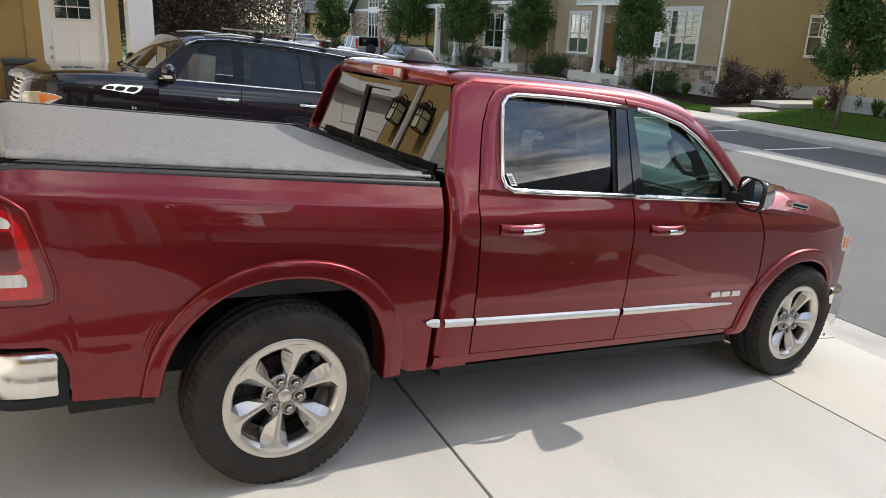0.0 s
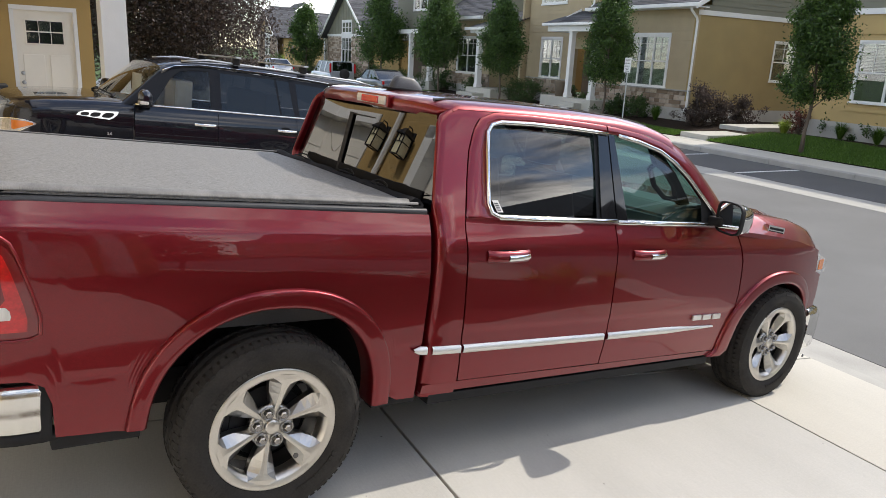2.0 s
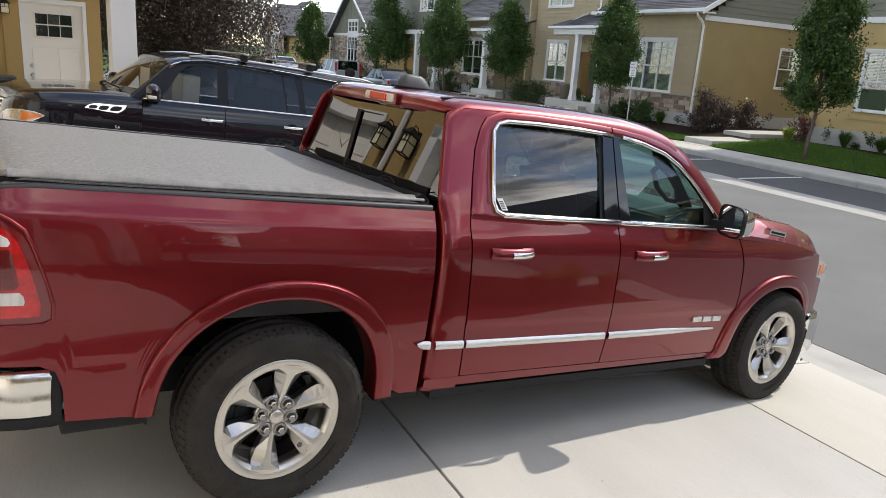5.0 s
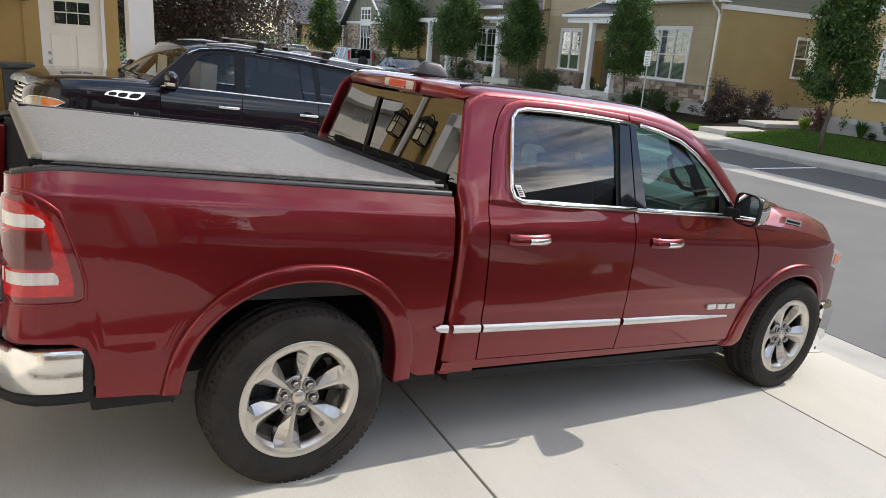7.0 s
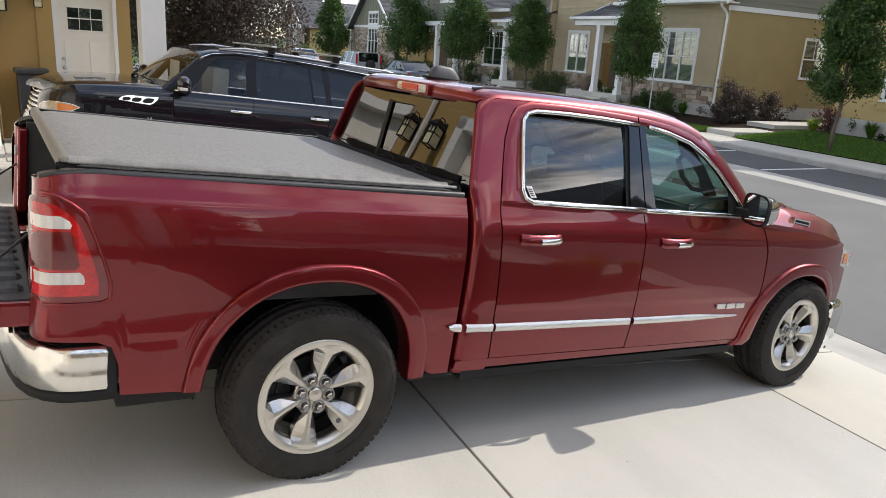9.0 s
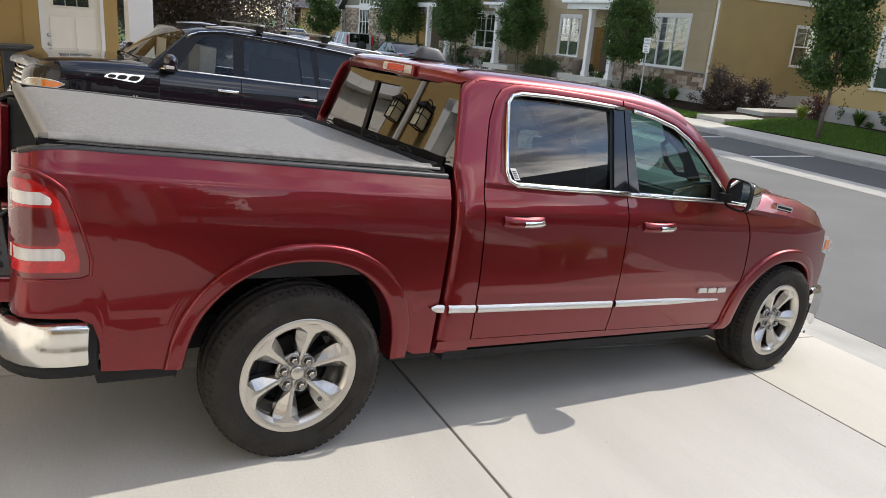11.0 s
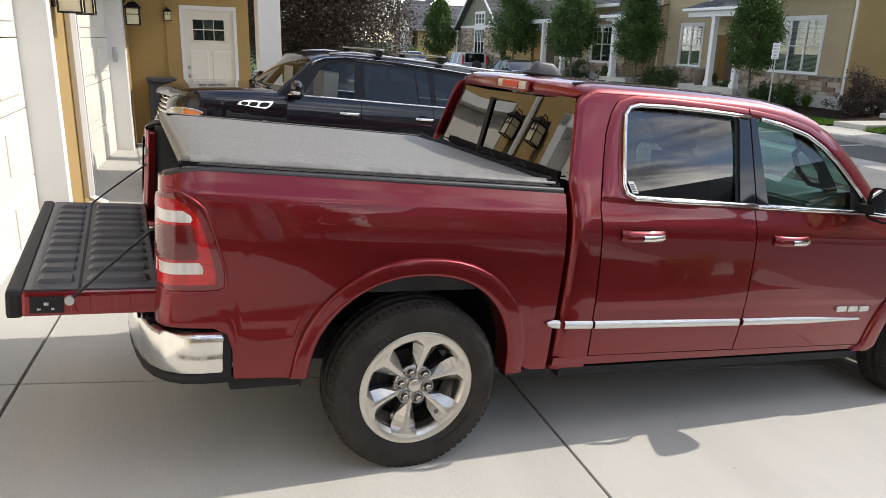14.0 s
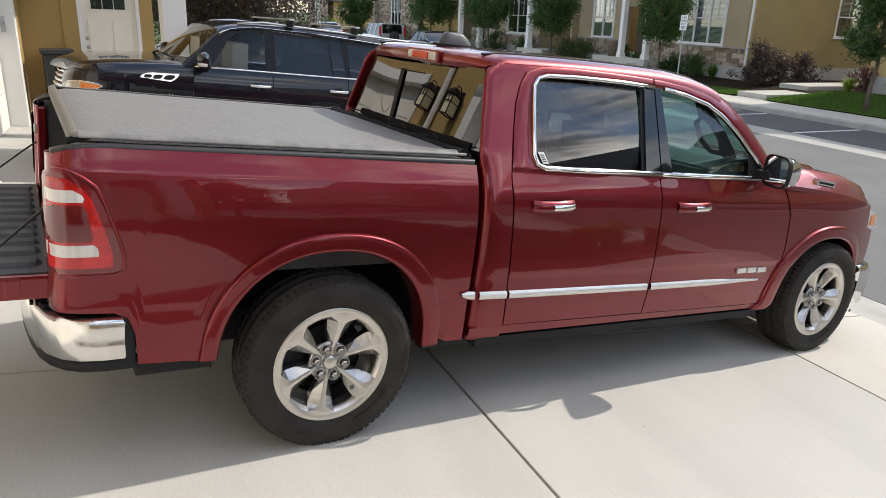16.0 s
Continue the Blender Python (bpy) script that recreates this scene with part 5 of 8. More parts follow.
def ring(pairs):
    rows = []
    for (ox, oz), (cx, cz) in pairs:
        rows.append([on_side(ox + (cx - ox) * f, oz + (cz - oz) * f, p) for f, p in ((0, 0.0), (.12, .004), (.5, .006), (.9, .004), (1.0, -.012))])
    return skin(rows, .02)

N = len(C_LOOP)
def lining(idx):
    rows = []
    for i in idx:
        (ox, oz), (cx, cz) = O_LOOP[i], C_LOOP[i]
        rows.append([on_side(ox, oz, -.03), on_side(cx, cz, -.03)])
    return skin(rows, 0)
sides("frame_lining", lining([i % len(C_LOOP) for i in range(len(C_LOOP) + 1)]), CABIN, truck)
sides("rear_door_frame", ring([(O_LOOP[i % N], C_LOOP[i % N]) for i in range(20, N + 7)]), RED, truck)
sides("front_door_frame", ring([((1.910, 1.2555), (1.910, 1.2665))] + [(O_LOOP[i], C_LOOP[i]) for i in range(7, 20)] + [((1.910, 1.7625), (1.910, 1.7195))]), RED, truck)
bm = bmesh.new()
tube(bm, [on_side(x, z, .006) for x, z in [C_LOOP[i % N] for i in range(20, 20 + 16)]], .0125, 8)
tube(bm, [on_side(x, z, .006) for x, z in C_LOOP[7:20]], .0125, 8)
tube(bm, [on_side(x, z, .007) for x, z in ((1.085, 1.283), (1.5, 1.272), (1.902, 1.263))], .014, 6)
tube(bm, [on_side(x, z, .007) for x, z in ((1.912, 1.262), (2.4, 1.250), (2.83, 1.241))], .014, 6)
finish(bm, True)
sides("window_trim", bm, CHROME, truck, "chrome window surround")


def glass_poly(pts, proud):
    bm = bmesh.new()
    v = [bm.verts.new(on_side(x, z, proud)) for x, z in pts]
    f = bm.faces.new(v)
    bmesh.ops.triangulate(bm, faces=[f])
    finish(bm)
    return bm


def curved_glass(pts, proud, bow=.011, n=14):
    """A pane within an outline that bows outwards between sill and roof."""
    zs_ = [p[1] for p in pts]
    z0, z1 = min(zs_) + .004, max(zs_) - .004
    rows = []
    for j in range(n + 1):
        t = j / n
        z = z0 + (z1 - z0) * t
        xs = []
        for (xa, za), (xb, zb) in zip(pts, pts[1:] + pts[:1]):
            if (za - z) * (zb - z) < 0:
                xs.append(xa + (xb - xa) * (z - za) / (zb - za))
        a, b = min(xs), max(xs)
        rows.append([on_side(a + (b - a) * i / 10, z, proud + bow * (4 * t * (1 - t) - 1) * .999) for i in range(11)])
    return skin(rows, 0)

sides("rear_door_glass", curved_glass([C_LOOP[i % N] for i in range(20, 36)], -.016), PRIVACY, truck, "dark privacy glass")
sides("front_door_glass", curved_glass([(1.93, 1.2665)] + [C_LOOP[i] for i in range(7, 20)] + [(1.93, 1.7185)], -.016), CAR_GLASS, truck, "lightly tinted glass")
sides("pillar_trim", glass_poly([(1.790, 1.273), (1.903, 1.271), (1.903, 1.718), (1.830, 1.722)], .002), GLOSS_BLACK, truck, "gloss black pillar trim")
sides("pillar_trim", glass_poly([(1.913, 1.270), (1.995, 1.268), (1.955, 1.715), (1.913, 1.717)], .002), GLOSS_BLACK, truck, "gloss black pillar trim")
sides("pillar_backing", glass_poly([(1.893, 1.271), (1.922, 1.270), (1.922, 1.717), (1.893, 1.718)], -.004), BLACK_PLASTIC, truck)
sides("glass_run", glass_poly([(1.765, 1.278), (1.795, 1.277), (1.835, 1.718), (1.805, 1.720)], -.008), BLACK_PLASTIC, truck)
sides("mirror_sail", glass_poly([(2.665, 1.256), (2.83, 1.256), (2.712, 1.372), (2.675, 1.405)], -.004), BLACK_PLASTIC, truck)
bm = boxes((1.078, 1.115, YC - .9495, YC - .9485, 1.305, 1.36))
for v in bm.verts:
    v.co.y += (v.co.z - 1.305) * .375 + .001
    v.co.x -= (v.co.z - 1.33) * .5
st = part("window_sticker", bm, PAPER, truck, "small white window sticker")
bm = boxes(*[(1.084, 1.106, YC - .951, YC - .950, 1.313 + .010 * k, 1.318 + .010 * k) for k in range(4)])
for v in bm.verts:
    v.co.y += (v.co.z - 1.305) * .375 + .001
    v.co.x -= (v.co.z - 1.33) * .5
part("print", bm, PRINT, st)

# roof and pillars
ZE = curve([(.80, 1.752), (.86, 1.764), (1.12, 1.770), (1.4, 1.774), (1.8, 1.768), (1.985, 1.759), (2.2, 1.738), (2.375, 1.703), (2.53, 1.642)])
ZC = curve([(.76, 1.775), (.80, 1.800), (.86, 1.812), (1.0, 1.822), (1.3, 1.830), (1.7, 1.836), (2.05, 1.834), (2.25, 1.815), (2.40, 1.785), (2.50, 1.755)])
rows = []
LINES = ((1.0, 0), (.992, .16), (.978, .33), (.958, .50), (.93, .63), (.895, .735), (.85, .80), (.74, .875), (.6, .92), (.3, .98), (0, 1.0))
for j in range(-4, 25):
    if j < 0:
        dx, dz = ((-.020, -.074), (-.030, -.050), (-.030, -.024), (-.012, -.006))[j + 4]
        x0 = .795
    else:
        x0, dx, dz = .80 + (2.46 - .80) * j / 24, 0, 0
    e, c = ZE(x0), ZC(x0)
    w = half(x0, e) + .002
    row = []
    for f, k in LINES:
        bow = .05 * (1 - f) * (x0 - 2.0) * 3 if x0 > 2.0 else 0
        lead = (.075 * f ** 5 - .018 * (1 - f * f)) * max(0.0, 1 - max(0, x0 - .795) / .12) if j < 5 else 0
        drop = dz if f < .93 else dz * (1 - f) / .07
        row.append((x0 + dx * (f < .99) + bow + lead, YC - w * f, e + (c - e) * k + drop))
    rows.append(row + [(p[0], 2 * YC - p[1], p[2]) for p in row[-2::-1]])
part("roof", skin(rows, 0), RED, truck)
ditch = [(x, YC - half(x, ZE(x)) * .872, ZE(x) + (ZC(x) - ZE(x)) * .775 + .001) for x in [.82 + .1 * k for k in range(16)]]
sides("roof_ditch", tubes((ditch, .0065), sides=6), BLACK_PLASTIC, truck, "thin black roof joint")
rows = []
for (ox, oz) in O_LOOP[11:18]:
    w = half(ox, oz)
    rows.append([(ox, YC - w - .001, oz), (ox + .025, YC - w + .02, oz + .02), (ox + .045, YC - w + .06, oz + .038), (ox + .055, YC - w + .10, oz + .045)])
sides("windscreen_pillar", skin(rows, .02, (-.4, .3, -.4)), RED, truck, smooth=True)
rows = []
for k in range(9):
    t = k / 8
    x, z = 2.46 + (3.02 - 2.46) * t, 1.768 - (1.775 - 1.30) * t - .03 * math.sin(math.pi * t) * -1
    w = .655 + .16 * t
    rows.append([(x + .10 * (1 - (f * f)), YC - w * f, z) for f in (1, .75, .5, .25, 0, -.25, -.5, -.75, -1)])
part("windscreen", skin(rows, 0), CAR_GLASS, truck, "raked windscreen")
part("cowl", boxes((2.95, 3.10, YC - .82, YC + .82, 1.20, 1.285), bevel=.02), BLACK_PLASTIC, truck)

# back of the cab
GL = lambda z: .742 + (z - 1.335) * .185
rows = [[(GL(z) - .010 * (1 - f * f) - .028 * f - .050 * min(0, f + .4) ** 2, YC - (.934 - (z - 1.335) * .375) * f, z) for f in [1 - k / 12 for k in range(25)]] for z in (1.30, 1.40, 1.5, 1.6, 1.728)]
part("rear_window", skin(rows, 0), REAR_GLASS, truck, "dark rear window with sliding pane", smooth=True)
fr = lambda y0, y1, z0, z1, d=.0: [(GL(z0) - .014 - d, y0, z0), (GL(z0) - .014 - d, y1, z0), (GL(z1) - .014 - d, y1, z1), (GL(z1) - .014 - d, y0, z1)]
for a in ((YC + .195, YC + .245, 1.33, 1.665), (YC - .27, YC + .235, 1.655, 1.661)):
    bm = bmesh.new()
    lo = [bm.verts.new(p) for p in fr(*a)]
    hi = [bm.verts.new((p[0] + .006, p[1], p[2])) for p in fr(*a)]
    bm.faces.new(lo)
    for i in range(4):
        bm.faces.new((lo[i], lo[(i + 1) % 4], hi[(i + 1) % 4], hi[i]))
    finish(bm)
    part("slider_frame", bm, BLACK_PLASTIC, truck, "black sliding pane frame")
rows = [[(GL(1.32) - .010 * (1 - f * f) - .026 * f - .010 + .01 * abs(g), YC - .84 * f, 1.334 + .046 * g + .006 * noise.noise((f * 7, g, 5))) for f in [1 - k / 20 for k in range(41)]] for g in (-1, -.4, .4, 1)]
part("window_seal", skin(rows, .012, (1, 0, 0)), RAIL_BLACK, truck, "black seal under the rear window", smooth=True)
lamp3 = part("high_brake_lamp", boxes((.724, .83, YC - .35, YC + .035, 1.732, 1.782), bevel=.021), LENS_WHITE, truck, "high brake lamp with red centre and clear ends")
part("red_lens", boxes((.717, .80, YC - .265, YC - .055, 1.739, 1.775), bevel=.008), LENS_BRIGHT, lamp3)
part("lamp_surround", boxes((.734, .84, YC - .368, YC + .053, 1.724, 1.790), bevel=.01), RED, lamp3)
rows = []
for k in range(13):
    t = k / 12
    x = .855 + .215 * t
    h = .070 * float(np.interp(t, [0, .05, .16, .28, .66, .85, 1], [0, .35, .90, 1.0, .94, .55, .0]))
    w = .040 * (1 - (2 * t - 1) ** 4) ** .5 + .006
    y = YC - .10
    rows.append([(x, y - w, 1.812), (x, y - w * .92, 1.818 + h * .3), (x, y - w * .62, 1.820 + h * .85), (x, y - w * .35, 1.822 + h), (x, y + w * .35, 1.822 + h), (x, y + w * .62, 1.820 + h * .85), (x, y + w * .92, 1.818 + h * .3), (x, y + w, 1.812)])
fin = part("antenna_fin", skin(rows, 0), GREY_PLASTIC, truck, "dark shark-fin roof antenna", smooth=True)
part("fin_base", boxes((.845, 1.08, YC - .152, YC - .048, 1.815, 1.828), bevel=.005), BLACK_PLASTIC, fin)
part("cab_back", boxes((.755, .80, YC - .78, YC + .78, .45, 1.325)), BLACK_PLASTIC, truck)

# side moulding, badge bar, handles, fuel-side trim
def strip(x0, x1, z0, z1, proud, n=10, taper=False):
    rows = []
    for i in range(n + 1):
        x = x0 + (x1 - x0) * i / n
        zc = z0 + (z1 - z0) * i / n
        hgt = .021 if not taper else .021 * min(1.0, .25 + 1.6 * abs((i / n) - (1 if taper < 0 else 0)))
        rows.append([(x, YC - half(x, zc) - p, zc + q * hgt) for q, p in ((-1, .0), (-.8, proud), (0, proud + .002), (.8, proud), (1, .0))])
    return skin(rows, 0)

sides("moulding", strip(.663, .736, .664, .656, .012, 6, 1), SATIN, truck, "chrome side moulding", smooth=True)
sides("moulding", strip(.765, .930, .652, .645, .012, 6), SATIN, truck, "chrome side moulding", smooth=True)
sides("moulding", strip(.945, 1.925, .644, .612, .012, 14), SATIN, truck, "chrome side moulding", smooth=True)
sides("moulding", strip(1.955, 2.93, .611, .588, .012, 14, -1), SATIN, truck, "chrome side moulding", smooth=True)
bars = []
for k in range(3):
    x = 2.70 + k * .1
    bars.append((x, x + .082, YC - 1.022, YC - 1.008, .645 - k * .003, .678 - k * .003))
sides("door_badge", boxes(*bars, bevel=.004), SATIN, truck, "raised chrome door badge")


def handle(x0, x1, z):
    w = half((x0 + x1) / 2, z)
    y = YC - w
    bm = bmesh.new()
    rows = []
    for k in range(13):
        t = k / 12
        x = x0 + (x1 - x0) * t
        b = .034 * math.sin(math.pi * t) ** .45 if 0 < k < 12 else .002
        hh = .029
        rows.append([(x, y - b + .012, z - hh), (x, y - b - .006, z - hh * .8), (x, y - b - .011, z), (x, y - b - .006, z + hh * .8), (x, y - b + .012, z + hh)])
    sheet(bm, rows)
    finish(bm, True)
    h = sides("door_handle", bm, RED, truck, "body-colour handle with chrome strip")
    bm = bmesh.new()
    rows = []
    for k in range(9):
        t = .40 + .56 * k / 8
        x = x0 + (x1 - x0) * t
        b = .034 * math.sin(math.pi * t) ** .45
        rows.append([(x, y - b - .008, z - .017), (x, y - b - .0155, z - .008), (x, y - b - .0155, z + .004), (x, y - b - .008, z + .012)])
    sheet(bm, rows)
    finish(bm, True)
    sides("handle_strip", bm, CHROME, truck, "chrome handle strip")
    # flat black plate paints the shaded gap of the body-colour handle recess
    bm = bmesh.new()
    v = [(x0 + .05, y - .004, z - .018), (x0 + .18, y - .004, z - .018), (x0 + .185, y - .004, z + .022), (x0 + .17, y - .004, z + .031), (x0 + .07, y - .004, z + .031), (x0 + .055, y - .004, z + .022)]
    bm.faces.new([bm.verts.new(p) for p in v])
    finish(bm)
    sides("handle_cup", bm, BLACK_PLASTIC, truck)

handle(1.01, 1.272, 1.105)
handle(2.045, 2.312, 1.083)

# door mirror
def mirror_head():
    rows = []
    for k in range(11):
        t = k / 10
        hh, ww = .094 * (1 - .5 * t ** 2.6), .116 * (1 - .42 * t ** 2.4)
        ring_ = []
        for j in range(20):
            a = 2 * math.pi * j / 20
            c, q = math.cos(a), math.sin(a)
            dy = ww * math.copysign(abs(c) ** .5, c)
            ring_.append((2.705 + .15 * t + dy * .46 * (1 - t), YC - 1.112 + dy, 1.315 + hh * math.copysign(abs(q) ** .5, q)))
        rows.append(ring_)
    return rows
rows = mirror_head()
bm = bmesh.new()
sheet(bm, rows, closed=True)
bm.faces.new([bm.verts.new(p) for p in rows[-1]])
finish(bm, True)
sides("door_mirror", bm, CHROME, truck, "chrome-capped door mirror")
bm = bmesh.new()
inner = [(p[0] + .012 - (p[1] - YC + 1.112) * .062, YC - 1.112 + (p[1] - YC + 1.112) * .90, 1.315 + (p[2] - 1.315) * .90) for p in rows[0]]
sheet(bm, [rows[2], rows[1], [(p[0] - .006, p[1], p[2]) for p in rows[0]], inner], closed=True)
for v in bm.verts:
    v.co.y = YC - 1.112 + (v.co.y - YC + 1.112) * 1.01
    v.co.z = 1.315 + (v.co.z - 1.315) * 1.012
finish(bm, True)
sides("mirror_bezel", bm, BLACK_PLASTIC, truck)
bm = bmesh.new()
bm.faces.new([bm.verts.new((p[0] - .004, p[1], p[2])) for p in inner])
finish(bm)
sides("mirror_glass", bm, MIRROR, truck, "mirror glass")
sides("mirror_foot", boxes((2.73, 2.80, YC - 1.06, YC - .93, 1.245, 1.30), bevel=.015), BLACK_PLASTIC, truck)
sides("mirror_signal", boxes((2.735, 2.80, YC - 1.205, YC - 1.14, 1.243, 1.272), bevel=.008), LENS_WHITE, truck)

# tail lamps
def lamp_patch(pts_l, pts_r, zs, proud, n=8):
    """A lens on the tail corner between two edges."""
    rows = []
    for z, a, b in zip(zs, pts_l, pts_r):
        row = []
        for i in range(n + 1):
            x = a + (b - a) * i / n
            ins = float(np.interp(x, [-1.135, -1.128, -1.115, -1.095, -1.06, -.98], [.11, .075, .045, .02, .005, 0]))
            row.append((x, YC - half(x, z, PB) + ins - proud, z))
        rows.append(row)
    return skin(rows, .02)

zs = [.885, .90, .95, 1.0, 1.06, 1.12, 1.16, 1.19, 1.215, 1.238, 1.25]
sides("tail_lamp", lamp_patch([-1.10, -1.13] + [-1.135] * 7 + [-1.13, -1.11], [-0.872, -0.846, -0.849, -0.864, -0.886, -0.910, -0.930, -0.952, -0.995, -1.030, -1.055], zs, .005, 12), LENS_DARK, truck, "red tail lamp with two white strips")
zs2 = [.905, .95, 1.0, 1.06, 1.12, 1.16, 1.19, 1.212, 1.23]
sides("lamp_red_lens", lamp_patch([-1.125] * 9, [-0.882, -0.882, -0.896, -0.918, -0.942, -0.962, -0.988, -1.020, -1.060], zs2, .008, 12), LENS_RED, truck, "bright red lamp lens")
edge = [(-.87, .876), (-.838, .890), (-.838, .95), (-.852, 1.0), (-.874, 1.06), (-.899, 1.12), (-.917, 1.16), (-.939, 1.2), (-.985, 1.23), (-1.03, 1.251), (-1.06, 1.262), (-1.1, 1.266)]
sides("lamp_ridge", tubes(([(x, YC - half(x, z, PB) - .001 + float(np.interp(x, [-1.115, -1.095, -1.06, -.98], [.045, .02, .005, 0])), z) for x, z in [(-1.09, .872), (-1.0, .872), (-.92, .872)] + edge], .0065), sides=8), RED, truck, "raised painted rim round the lamp", smooth=True)
sides("lamp_white_strip", lamp_patch([-1.13] * 4, [-.995, -.988, -.996, -1.030], [1.148, 1.160, 1.174, 1.190], .012, 8), LENS_WHITE, truck, "ribbed white lamp strip")
sides("lamp_white_strip", lamp_patch([-1.13] * 4, [-.940, -.937, -.942, -.956], [.950, .962, .982, .994], .012, 8), LENS_WHITE, truck, "ribbed white lamp strip")
sides("lamp_core_rim", lamp_patch([-1.125, -1.133, -1.133, -1.12], [-.970, -.957, -.981, -.993], [1.004, 1.02, 1.12, 1.138], .0115, 8), LENS_DARK, truck)
sides("lamp_core", lamp_patch([-1.12, -1.128, -1.128, -1.115], [-.980, -.969, -.993, -1.004], [1.012, 1.025, 1.115, 1.130], .014, 8), LENS_CORE, truck, "deep red lamp core")

# rear bumper: chrome shell, step pad, black skirt
plan = [(-.836, .985), (-.93, .985), (-1.02, .972), (-1.09, .935), (-1.145, .875), (-1.185, .79), (-1.215, .66), (-1.235, .48), (-1.24, .30)]
rows = []
for z, d in ((.508, .015), (.52, .004), (.58, 0), (.65, .0), (.678, .006), (.692, .022), (.696, .06)):
    rows.append([(x + d, YC - y + d, z) for x, y in plan])
sides("rear_bumper", skin(rows, 0), CHROME_WORN, truck, "weathered chrome rear bumper end", smooth=True)
part("bumper_middle", boxes((-1.22, -1.0, YC - .32, YC + .32, .50, .66), bevel=.02), BLACK_PLASTIC, truck)
rows = []
for z, d in ((.462, .04), (.47, .012), (.508, .004), (.512, .02)):
    rows.append([(x + d, YC - y + d, z) for x, y in [(-.60, .955), (-.80, .975)] + plan])
sides("bumper_skirt", skin(rows, .03), BLACK_PLASTIC, truck)
sides("bumper_end_cap", boxes((-.842, -.797, YC - .982, YC - .80, .49, .715), bevel=.01), BLACK_PLASTIC, truck)
sides("lower_valance", boxes((-.80, -.50, YC - .962, YC - .90, .425, .487), bevel=.012), BLACK_PLASTIC, truck)
sides("lower_valance", boxes((.50, .74, YC - .955, YC - .88, .375, .42), bevel=.012), BLACK_PLASTIC, truck)
bm = bmesh.new()
top = [(x + .02, YC - y + .025, .70) for x, y in plan]
inn = [(-.80, YC - .80, .70), (-.93, YC - .79, .70), (-1.0, YC - .77, .70), (-1.06, YC - .72, .70), (-1.06, YC - .66, .70), (-1.06, YC - .6, .70), (-1.06, YC - .52, .70), (-1.06, YC - .42, .70), (-1.06, YC - .3, .70)]
sheet(bm, [top, inn])
for i in range(9):
    for j in range(5):
        x, y = -.98 - .022 * i - (.03 if j < 2 else 0), YC - .90 + j * .05 + i * .012
        box(bm, x - .016, x, y, y + .034, .70, .709)
finish(bm)
sides("step_pad", bm, BLACK_PLASTIC, truck, "ribbed black bumper step pad")
part("tow_hitch", boxes((-1.2, -.9, YC - .05, YC + .05, .40, .47), bevel=.01), BLACK_PLASTIC, truck)

# load bed, rails and soft cover
part("bed_box", boxes((-1.06, .68, YC - .80, YC + .80, .80, .84), (.66, .70, YC - .85, YC + .85, .80, 1.31), (-1.06, .68, YC - .86, YC - .80, .80, 1.31), (-1.06, .68, YC + .80, YC + .86, .80, 1.31)), GREY_PLASTIC, truck, "black load bed liner")
rows = []
for k in range(-3, 13):
    x = -1.05 + 1.73 * max(k, 0) / 12 + .017 * min(k, 0)
    z = 1.345 - .031 * (k / 12 if k > 0 else 0) - (.018 if k <= 0 else 0) - (0, .004, .009, .015)[-min(k, 0)]
    inw = (0, .004, .010, .020)[-min(k, 0)] + (.004 if k <= 0 else 0)
    rows.append([(x, YC - y + inw, z + dz) for y, dz in ((.960, -.010), (.9585, -.003), (.953, .003), (.943, .005), (.937, .002), (.86, -.004))])
sides("rail_cap", skin(rows, .02, (0, 0, -1)), RAIL_GREY, truck, "dark grey satin bed rail cap")
gasket = [[(x, YC - .9335, 1.338 - .0185 * (x + 1.05)), (x, YC - .9362, 1.352 - .0185 * (x + 1.05) + .003 * noise.noise((x * 6, 0, 4))), (x, YC - .925, 1.362 - .0185 * (x + 1.05))] for x in [-1.04 + 1.71 * k / 60 for k in range(61)]]
sides("cover_gasket", skin(gasket, 0), RAIL_BLACK, truck, "black rubber gasket under the cover")
cover = []
for i in range(23):
    x = -.998 + 1.638 * i / 22
    row = []
    for j in range(25):
        f = -1 + 2 * j / 24
        edge = max(0, abs(f) - .93) / .07
        z = 1.376 - .030 * (i / 22) + .006 * (1 - f * f) - .016 * edge ** 2 + .0022 * noise.noise((x * 2.2, f * 3, 1)) - (.02 if i == 0 else 0) - (.012 if i == 22 else 0)
        row.append((x, YC + .935 * f, z))
    cover.append(row)
part("bed_cover", skin(cover, .022, (0, 0, -1)), VINYL, truck, "weathered grey soft bed cover")
rows = [[(x, YC - .937, 1.366 - .030 * (x + 1.015) / 1.655), (x, YC - .934, 1.373 - .030 * (x + 1.015) / 1.655), (x, YC - .90, 1.382 - .030 * (x + 1.015) / 1.655), (x, YC - .885, 1.3815 - .030 * (x + 1.015) / 1.655)] for x in [-.972 + 1.615 * k / 20 for k in range(21)]]
sides("cover_hem", skin(rows, .004, (0, 0, -1)), VINYL_HEM, truck, "stitched cover hem")
rows = [[(-1.004, YC + .932 * f, 1.352), (-1.002, YC + .932 * f, 1.376 + .004 * (1 - f * f)), (-.972, YC + .93 * f, 1.384 + .006 * (1 - f * f))] for f in [-1 + k / 10 for k in range(21)]]
part("rear_hem", skin(rows, .01, (0, 0, -1)), TAN_HEM, truck, "tan stitched rear hem")
rows = [[(.60 + .075 * g, YC + .93 * f, 1.345 + .022 * math.sin(math.pi * g) + .012 * noise.noise((f * 9, g, 2)) - .012 * g) for g in (0, .35, .7, 1)] for f in [-1 + k / 16 for k in range(33)]]
